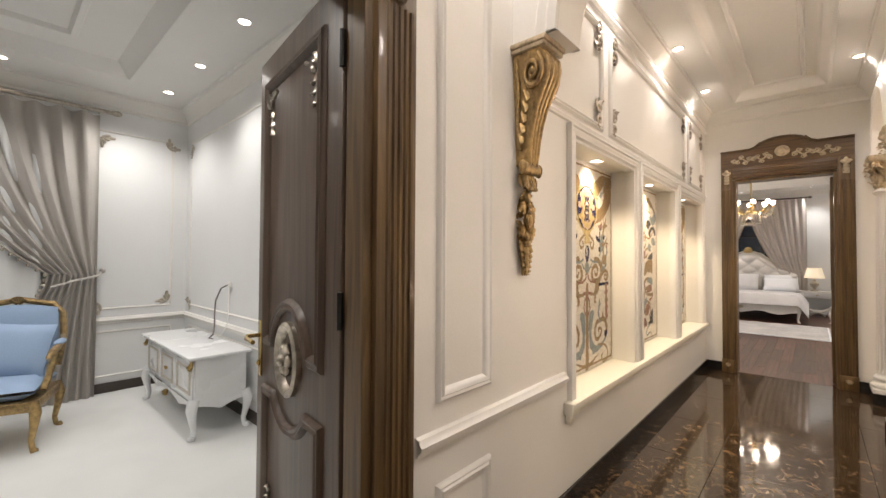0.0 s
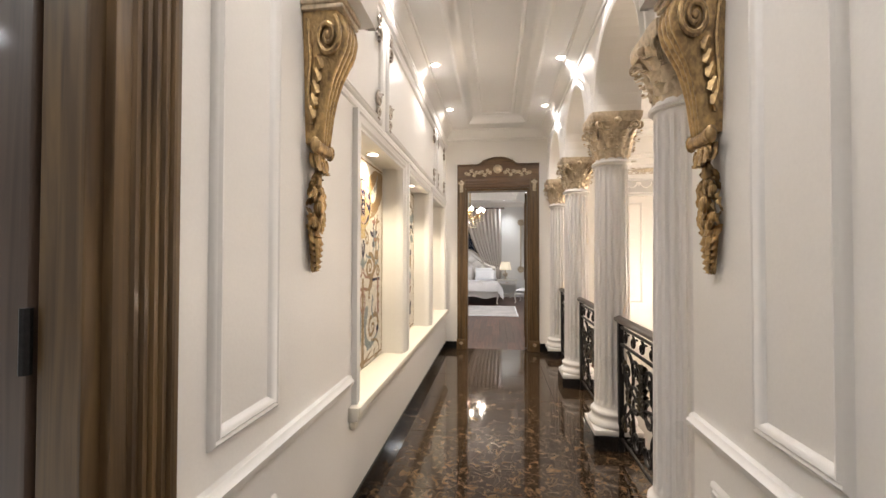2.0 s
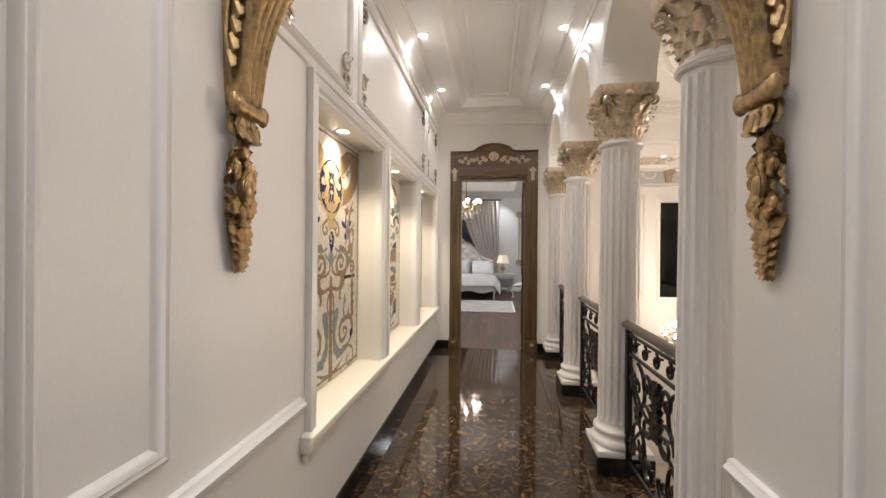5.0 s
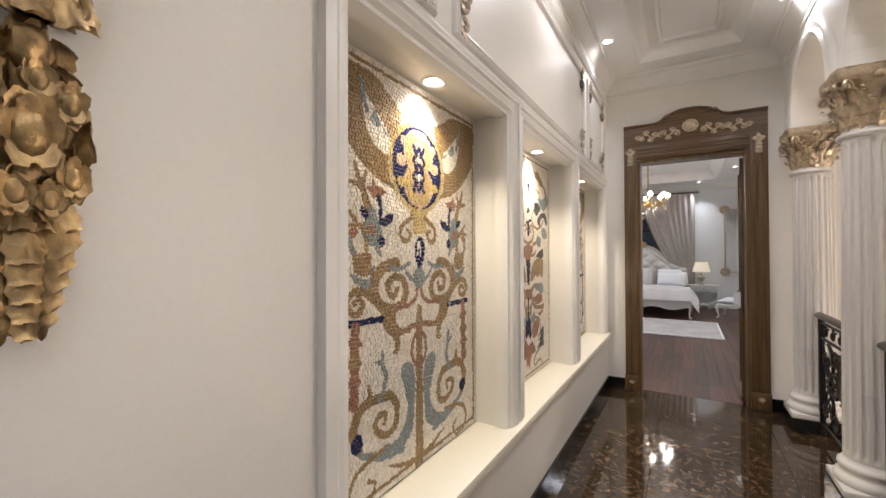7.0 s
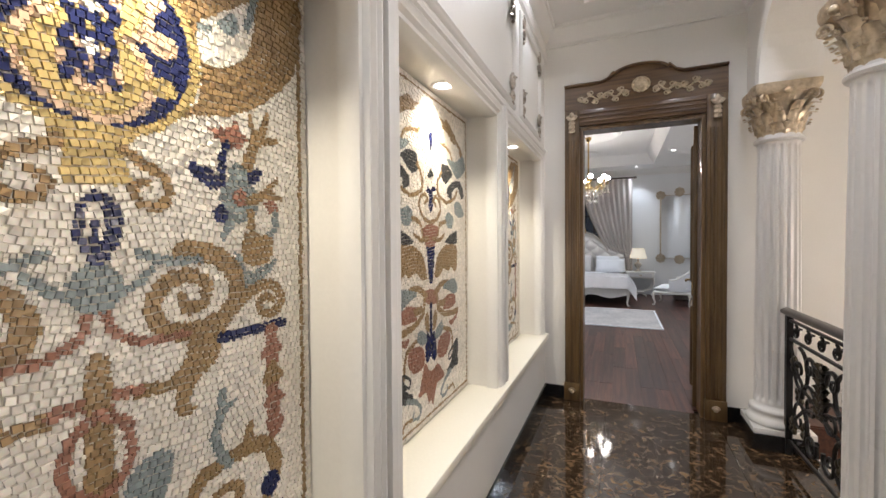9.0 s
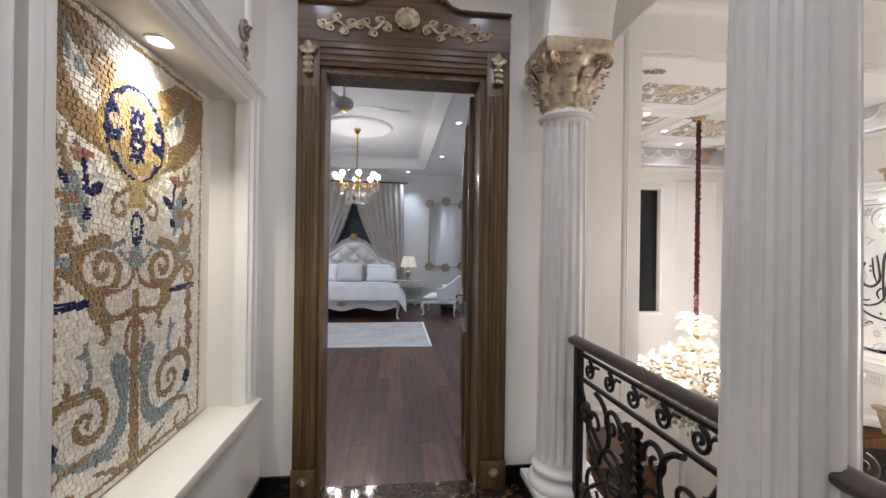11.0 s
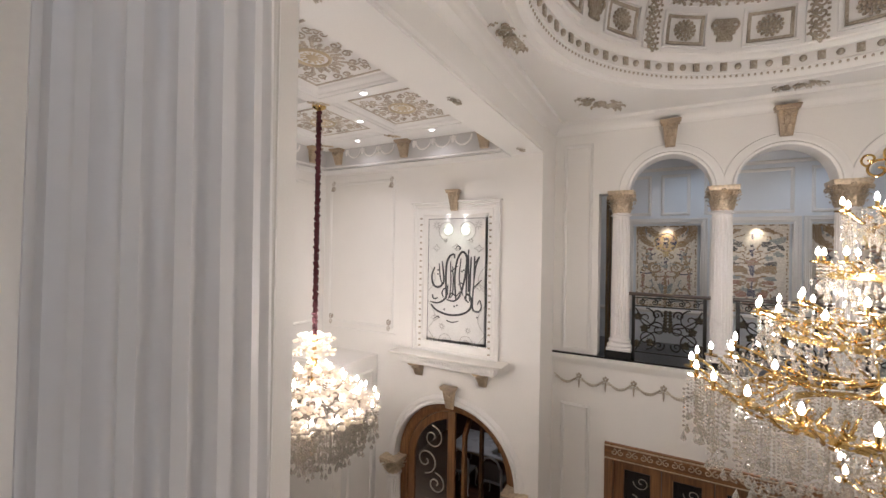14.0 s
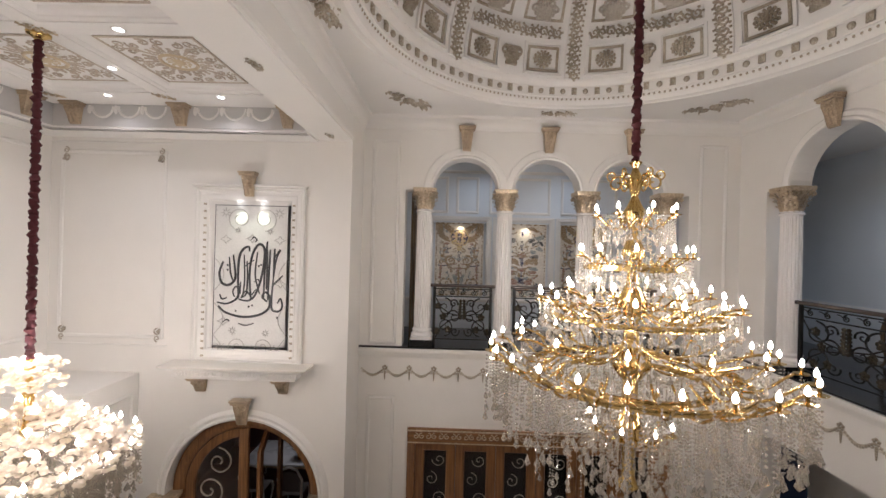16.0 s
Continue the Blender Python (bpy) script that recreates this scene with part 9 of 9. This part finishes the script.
small = Matrix.Diagonal((1.0, 1.0, 0.80, 1))
for y in (ARY - ARR - 0.02, ARY + ARR + 0.02):
    tagged(copy_thing(far, pose(CALX - 0.02, y, LOWZ) @ small), "cream column with gilded capital beside the arched doorway", group="doorway columns")

t = thing("glazed_doors", pose(OPX, 0, 0), "brown wooden glazed doors with gilded lintel in the lower hall", "door")
part("lintel", Mesh().box(-0.05, 2.42, -1.46, 0.2, 6.43, -1.22, 0.01), wood("warm_brown_wood_across", (0.27, 0.125, 0.045), (0.13, 0.055, 0.02), 1, 0.34, 0.3), t)
m = Mesh()
for i in range(40):
    y = 2.55 + 3.75 * i / 39
    m.tube([(-0.06, y + u, -1.33 + v) for u, v in spiral((0, 0), 0.05, 1.2, 90, 1 if i % 2 else -1, 12)], 0.007, 5)
m.box(-0.065, 2.42, -1.26, -0.045, 6.43, -1.24, 0.003).box(-0.062, 2.42, -1.44, -0.045, 6.43, -1.425, 0.003)
part("gilded_scrollwork", m, PALEGOLD, t, "gilded running scrolls")
for y in (2.42, 6.31):
    part("jamb", Mesh().box(-0.05, y, LOWZ, 0.2, y + 0.12, -1.46, 0.01), OAK, t)
n = 6
for i in range(n):
    y0, y1 = 2.54 + 3.77 * i / n, 2.54 + 3.77 * (i + 1) / n
    lf = part("door_leaf", Mesh().strip(rect(y0 + 0.005, LOWZ + 0.02, y1 - 0.005, -1.47), [(0, 0.0), (0, 0.045), (0.11, 0.05), (0.13, 0.035), (0.14, 0.02), (0.14, 0.0)], lambda u, w, o: (0.10 - o, u, w)), OAK, t)
    part("pane", Mesh().box(0.085, y0 + 0.14, LOWZ + 0.15, 0.092, y1 - 0.14, -1.60), glass("smoky_glass", (0.55, 0.57, 0.6), 0.05, 1.5) if "smoky_glass" not in bpy.data.materials else bpy.data.materials["smoky_glass"], lf, "", False)
    m = Mesh()
    for k in range(6):
        m.tube([(0.08, (y0 + y1) / 2 + (0.06 if k % 2 else -0.06) + u, -1.75 - 0.3 * k + v) for u, v in spiral((0, 0), 0.11, 1.3, 90 * k, 1 if k % 2 else -1, 18)], 0.006, 4)
    part("etched_scroll", m, PEWTER, lf)
# Dark sheets; the dimness of the room behind is put into their colour.
structure("backdrop_lower", Mesh().box(9.6, 1.5, LOWZ, 9.62, 6.9, -0.26).box(OPX + 0.28, 6.55, LOWZ, 9.6, 6.57, -0.26), CLOTH_AND_PAINTED_DARK, "dark sheet painted for the dim room beyond the lower doors", "backdrop")

# ---- festoons along the gallery edge ----
def festoon(place):
    t = thing("festoon", place, "gilded swag with ribbon drop under the gallery edge", "festoon", "gallery festoons")
    g = Mesh()
    for i in range(13):
        f = i / 12
        g.ball((0.012, -0.17 + 0.34 * f, -0.02 - 0.10 * math.sin(math.pi * f)), (0.014, 0.018, 0.012 + 0.014 * math.sin(math.pi * f)), 6, 4)
    for e in (-1, 1):
        g.tube([(0.014, e * 0.15 + u, -0.06 + v) for u, v in spiral((0, 0), 0.028, 1.2, 90, e, 12)], 0.006, 5)
    part("swag", g, GREYGILD, t)
    g = Mesh()
    for i in range(5):
        a = radians(72 * i + 90)
        g.ball((0.014, 0.19 + 0.028 * math.cos(a), 0.028 * math.sin(a)), (0.012, 0.02, 0.02), 6, 4)
    for i in range(5):
        g.ball((0.012, 0.19, -0.06 - 0.028 * i), (0.011, 0.022 - 0.003 * i, 0.018), 6, 4)
    part("ribbon_drop", g, GREYGILD, t)
    return t


fest = festoon(pose(OPX, 7.0, -0.31, 0, 0, 180))
for i in range(1, 15):
    copy_thing(fest, pose(OPX, 7.0 - 0.38 * i, -0.31, 0, 0, 180))
for i in range(14):
    copy_thing(fest, pose(7.5 - 0.38 * i, 1.43, -0.31, 0, 0, 90))

# ---- far and side gallery furnishing ----
def plain_door(place, label):
    t = thing("panelled_door", place, label, "door", "gallery doors")
    part("leaf", Mesh().box(-0.45, -0.04, 0.01, 0.45, 0.0, 2.3, 0.005), WALNUT, t)
    part("casing", Mesh().strip([(0.56, 0.0), (0.56, 2.42), (-0.56, 2.42), (-0.56, 0.0)], [(0, 0), (0, 0.05), (0.03, 0.06), (0.08, 0.05), (0.11, 0.045), (0.11, 0)], on_y(0, -1)), WALNUT, t)
    for w0, w1 in ((0.15, 0.85), (1.0, 2.15)):
        part("panel_moulding", Mesh().strip(rect(-0.33, w0, 0.33, w1), PANEL, on_y(-0.04, -1)), WALNUT, t)
    part("handle", Mesh().tube([(0.36, -0.04, 1.0), (0.36, -0.09, 1.0), (0.26, -0.09, 1.0)], 0.01, 6), BRASS, t)
    return t


t = thing("gallery_screen", pose(8.55, 6.47, 0.03), "dark walnut panel at the end of the far gallery", "panel")
part("board", Mesh().box(-0.38, -0.02, 0, 0.38, 0.02, 2.42, 0.004), WALNUT, t)
part("panel_moulding", Mesh().strip(rect(-0.28, 0.2, 0.28, 2.2), PANEL, on_y(-0.02, -1)), WALNUT, t)
plain_door(pose(8.78, 7.22, 0.004), "dark walnut door at the end of the far gallery")
plain_door(pose(5.95, -0.8, 0.004, 0, 0, 180), "dark walnut door in the side gallery")
t = thing("framed_mirror", pose(7.35, -0.8, 0), "tall dark carved mirror on the side gallery wall", "mirror")
part("glass", Mesh().box(-0.18, 0.01, 0.95, 0.18, 0.02, 1.95), MIRROR, t, "", False)
m = Mesh().tube([(-0.2, 0.03, 0.92), (0.2, 0.03, 0.92), (0.2, 0.03, 1.98), (-0.2, 0.03, 1.98)], 0.03, 8, closed=True)
for x, z in ((0, 2.0), (0, 0.9), (-0.2, 1.98), (0.2, 1.98)):
    for i in range(6):
        a = radians(60 * i)
        leaf(m, (x, 0.035, z), (math.cos(a), 0, math.sin(a)), (0, 1, 0), (-math.sin(a), 0, math.cos(a)), 0.10, 0.05, 0.02)
part("carved_frame", m, surface("dark_bronze", (0.10, 0.07, 0.045), 0.4, 0.5, grain=40, bump=0.4), t)
t = thing("console_table", pose(7.2, -0.62, 0.004), "dark narrow console table under the mirror", "table")
part("tabletop", Mesh().box(-0.45, -0.16, 0.72, 0.45, 0.16, 0.75, 0.008), WALNUT, t)
part("apron", Mesh().box(-0.40, -0.13, 0.62, 0.40, 0.13, 0.72, 0.01), WALNUT, t)
for x in (-0.38, 0.38):
    for y in (-0.11, 0.11):
        part("leg", cabriole(Mesh(), x, y, 0.64, 1 if x > 0 else -1, 1 if y > 0 else -1, 0.03), WALNUT, t)

# ---- great chandelier ----
VELVET = surface("dark_red_velvet", (0.085, 0.012, 0.016), 0.85, grain=200, vary=0.3, bump=0.5)


def cord(place, z0, z1, r, label):
    t = thing("chandelier_cord", place, label, "cord", "velvet cords")
    pts = [(0.006 * math.sin(q * 1.7), 0.006 * math.cos(q * 1.3), z0 + (z1 - z0) * q / 150) for q in range(151)]
    part("sleeve", Mesh().tube(pts, [r * (1 + 0.22 * math.sin(q * 2.4) + 0.12 * math.sin(q * 5.1)) for q in range(151)], 9), VELVET, t)
    return t


CX, CY = 4.80, 4.395
cord(pose(CX, CY, 0), 2.27, 5.55, 0.031, "dark red velvet sleeve on the great chandelier chain")
t = thing("crystal_chandelier", pose(CX, CY, 0), "great lit brass and crystal chandelier hanging in the atrium", "chandelier")
part("stem", Mesh().lathe([(0.012, 2.30), (0.05, 2.27), (0.02, 2.23), (0.045, 2.16), (0.06, 2.10), (0.025, 2.0), (0.055, 1.93), (0.085, 1.88), (0.06, 1.80), (0.03, 1.72), (0.075, 1.60), (0.09, 1.54), (0.04, 1.44), (0.05, 1.30), (0.11, 1.20), (0.12, 1.12), (0.05, 1.02), (0.06, 0.86), (0.14, 0.76), (0.15, 0.66), (0.06, 0.54), (0.06, 0.3), (0.10, 0.22), (0.11, 0.12), (0.05, 0.02), (0.05, -0.2), (0.08, -0.28), (0.0, -0.36)], (0, 0, 0), 20), BRASS, t)
for i in range(6):
    a = radians(60 * i + 10)
    m = Mesh().tube([((0.10 + u) * math.cos(a), (0.10 + u) * math.sin(a), 2.10 + v) for u, v in spiral((0.03, 0), 0.075, 1.3, 180, -1, 20)], 0.008, 6)
    m.tube([((0.17 + u) * math.cos(a), (0.17 + u) * math.sin(a), 2.17 + v) for u, v in spiral((0, 0), 0.045, 1.2, -90, 1, 16)], 0.007, 6)
    part("crown_scroll", m, BRASS, t)
rnd = random.Random(21)
beads = Mesh()
for r, z, n, off, drop, s in ((0.30, 1.84, 8, 0, 0.09, 0.85), (0.41, 1.52, 10, 15, 0.10, 0.9), (0.52, 1.24, 8, 8, 0.10, 0.9), (0.72, 1.16, 16, 0, 0.13, 0.95), (0.88, 0.86, 12, 5, 0.12, 0.95), (1.10, 0.73, 26, 3, 0.16, 1.0), (0.30, 0.18, 8, 12, 0.08, 0.9)):
    for i in range(n):
        a = radians(360 * i / n + off)
        m, b = Mesh(), Mesh()
        arm(m, r, z, a, drop, 0.010 if r > 0.6 else 0.008, 0.05 if r < 1 else 0.55)
        candle_bulb(m, b, r * math.cos(a), r * math.sin(a), z, s * 0.9)
        m.lathe([(0.012, 0.0), (0.045 * s, 0.004), (0.05 * s, 0.012), (0.02, 0.010)], (r * math.cos(a), r * math.sin(a), z - 0.004), 10)
        part("arm", m, BRASS, t)
        part("bulb", b, BULB, t, "glowing candle bulb")
        for q in range(5):
            g = a + (q - 2) * 0.30 * 0.3 / r
            crystal_string(beads, (r - 0.02 * abs(q - 2)) * math.cos(g), (r - 0.02 * abs(q - 2)) * math.sin(g), z - 0.02, rnd.uniform(0.10, 0.16) if r < 1 else rnd.uniform(0.22, 0.42), 0.008 if r < 1 else 0.009, rnd)
        f = radians(360 * (i + 0.5) / n + off)
        for q in range(9):
            u = q / 8
            g = a + (2 * math.pi / n) * u
            crystal_string(beads, r * 0.93 * math.cos(g), r * 0.93 * math.sin(g), z - 0.03 - 0.10 * math.sin(math.pi * u), 0.02, 0.009, rnd, False)
for r, z in ((0.55, 0.56), (0.80, 0.60), (0.62, 1.06), (0.36, 1.44)):
    part("hoop", Mesh().lathe([(r - 0.012, z - 0.02), (r + 0.012, z - 0.02), (r + 0.016, z), (r + 0.012, z + 0.02), (r - 0.012, z + 0.02), (r - 0.012, z - 0.02)], (0, 0, 0), 56, cap=False), BRASS, t)
for r, z, n, l, s in ((0.80, 0.58, 60, 0.30, 0.010), (0.62, 1.04, 40, 0.14, 0.009), (0.55, 0.54, 44, 0.42, 0.010), (0.36, 1.42, 26, 0.12, 0.008), (0.35, 0.20, 30, 0.34, 0.010), (0.2, 0.05, 18, 0.4, 0.011), (0.97, 0.60, 64, 0.42, 0.012), (1.10, 0.62, 60, 0.30, 0.012), (0.70, 0.50, 60, 0.60, 0.010), (0.20, 1.86, 14, 0.10, 0.008)):
    for i in range(n):
        a = 2 * math.pi * (i + rnd.uniform(-0.2, 0.2)) / n
        q = r * rnd.uniform(0.92, 1.06)
        crystal_string(beads, q * math.cos(a), q * math.sin(a), z, l * rnd.uniform(0.7, 1.2), s, rnd)
for i in range(1100):
    a, z = rnd.uniform(0, 6.283), rnd.uniform(0.05, 1.8)
    r = rnd.uniform(0.06, np.interp(z, [0.0, 0.5, 0.75, 1.2, 1.5, 1.85], [0.3, 0.7, 1.05, 0.66, 0.36, 0.22]))
    crystal_string(beads, r * math.cos(a), r * math.sin(a), z, 0.05, rnd.uniform(0.008, 0.014), rnd, False)
tagged(part("crystal_curtain", beads, CRYSTAL, t, "cut crystal strings and drops", False), kind="stuff")

# ---- second chandelier ----
SX, SY = 4.93, 9.37
cord(pose(SX, SY, 0), 0.52, 3.25, 0.03, "dark red velvet sleeve on the second chandelier chain")
t = thing("ceiling_canopy", pose(SX, SY, BEAMZ), "polished brass ceiling canopy of the second chandelier", "canopy")
part("dish", Mesh().lathe([(0.085, 0), (0.08, -0.02), (0.03, -0.05), (0.025, -0.09), (0.0, -0.10)], (0, 0, 0), 20), BRASS, t)
t = thing("crystal_chandelier", pose(SX, SY, 0), "lit white crystal chandelier hanging in the second hall", "chandelier")
part("stem", Mesh().lathe([(0.02, 0.55), (0.04, 0.45), (0.02, 0.38), (0.05, 0.25), (0.02, 0.1), (0.06, -0.05), (0.03, -0.2), (0.07, -0.4), (0.03, -0.6), (0.05, -0.8), (0.0, -1.0)], (0, 0, 0), 14), BRASS, t)
beads = Mesh()
petals = Mesh()
for i in range(26):
    a, z = radians(360 * i / 13 + (14 if i > 12 else 0)), 0.42 if i < 13 else 0.28
    for q in range(4):
        r = 0.06 + 0.055 * q
        petals.ball((r * math.cos(a), r * math.sin(a), z + 0.09 * math.sin(q * 0.9) + rnd.uniform(-0.02, 0.02)), (0.034, 0.034, 0.022), 6, 4)
for r, z, n, off in ((0.20, 0.06, 6, 0), (0.36, -0.06, 10, 10), (0.56, -0.18, 14, 0), (0.76, -0.32, 18, 5), (0.48, -0.46, 10, 0)):
    for i in range(n):
        a = radians(360 * i / n + off)
        m, b = Mesh(), Mesh()
        arm(m, r, z, a, 0.12, 0.009)
        candle_bulb(m, b, r * math.cos(a), r * math.sin(a), z, 1.0)
        part("arm", m, CRYSTAL, t)
        part("bulb", b, BULB, t, "glowing candle bulb")
        for q in range(20):
            g, d = a + rnd.uniform(-0.25, 0.25), r * rnd.uniform(0.72, 1.05)
            petals.ball((d * math.cos(g), d * math.sin(g), z + rnd.uniform(-0.08, 0.10)), (0.033, 0.033, 0.020), 6, 4)
            crystal_string(beads, d * math.cos(g), d * math.sin(g), z - 0.05, rnd.uniform(0.14, 0.34), 0.011, rnd)
for i in range(46):
    a = 2 * math.pi * i / 46
    crystal_string(beads, 0.36 * math.cos(a), 0.36 * math.sin(a), -0.5, rnd.uniform(0.35, 0.5), 0.013, rnd)
    crystal_string(beads, 0.62 * math.cos(a), 0.62 * math.sin(a), -0.34, rnd.uniform(0.3, 0.45), 0.012, rnd)
tagged(part("crystal_curtain", beads, CRYSTAL, t, "cut crystal strings and drops", False), kind="stuff")
tagged(part("petal_cloud", petals, crystal("petal_glass", 0.75, 0.10, (0.97, 0.90, 0.80)), t, "frosted glass petals"), kind="stuff")
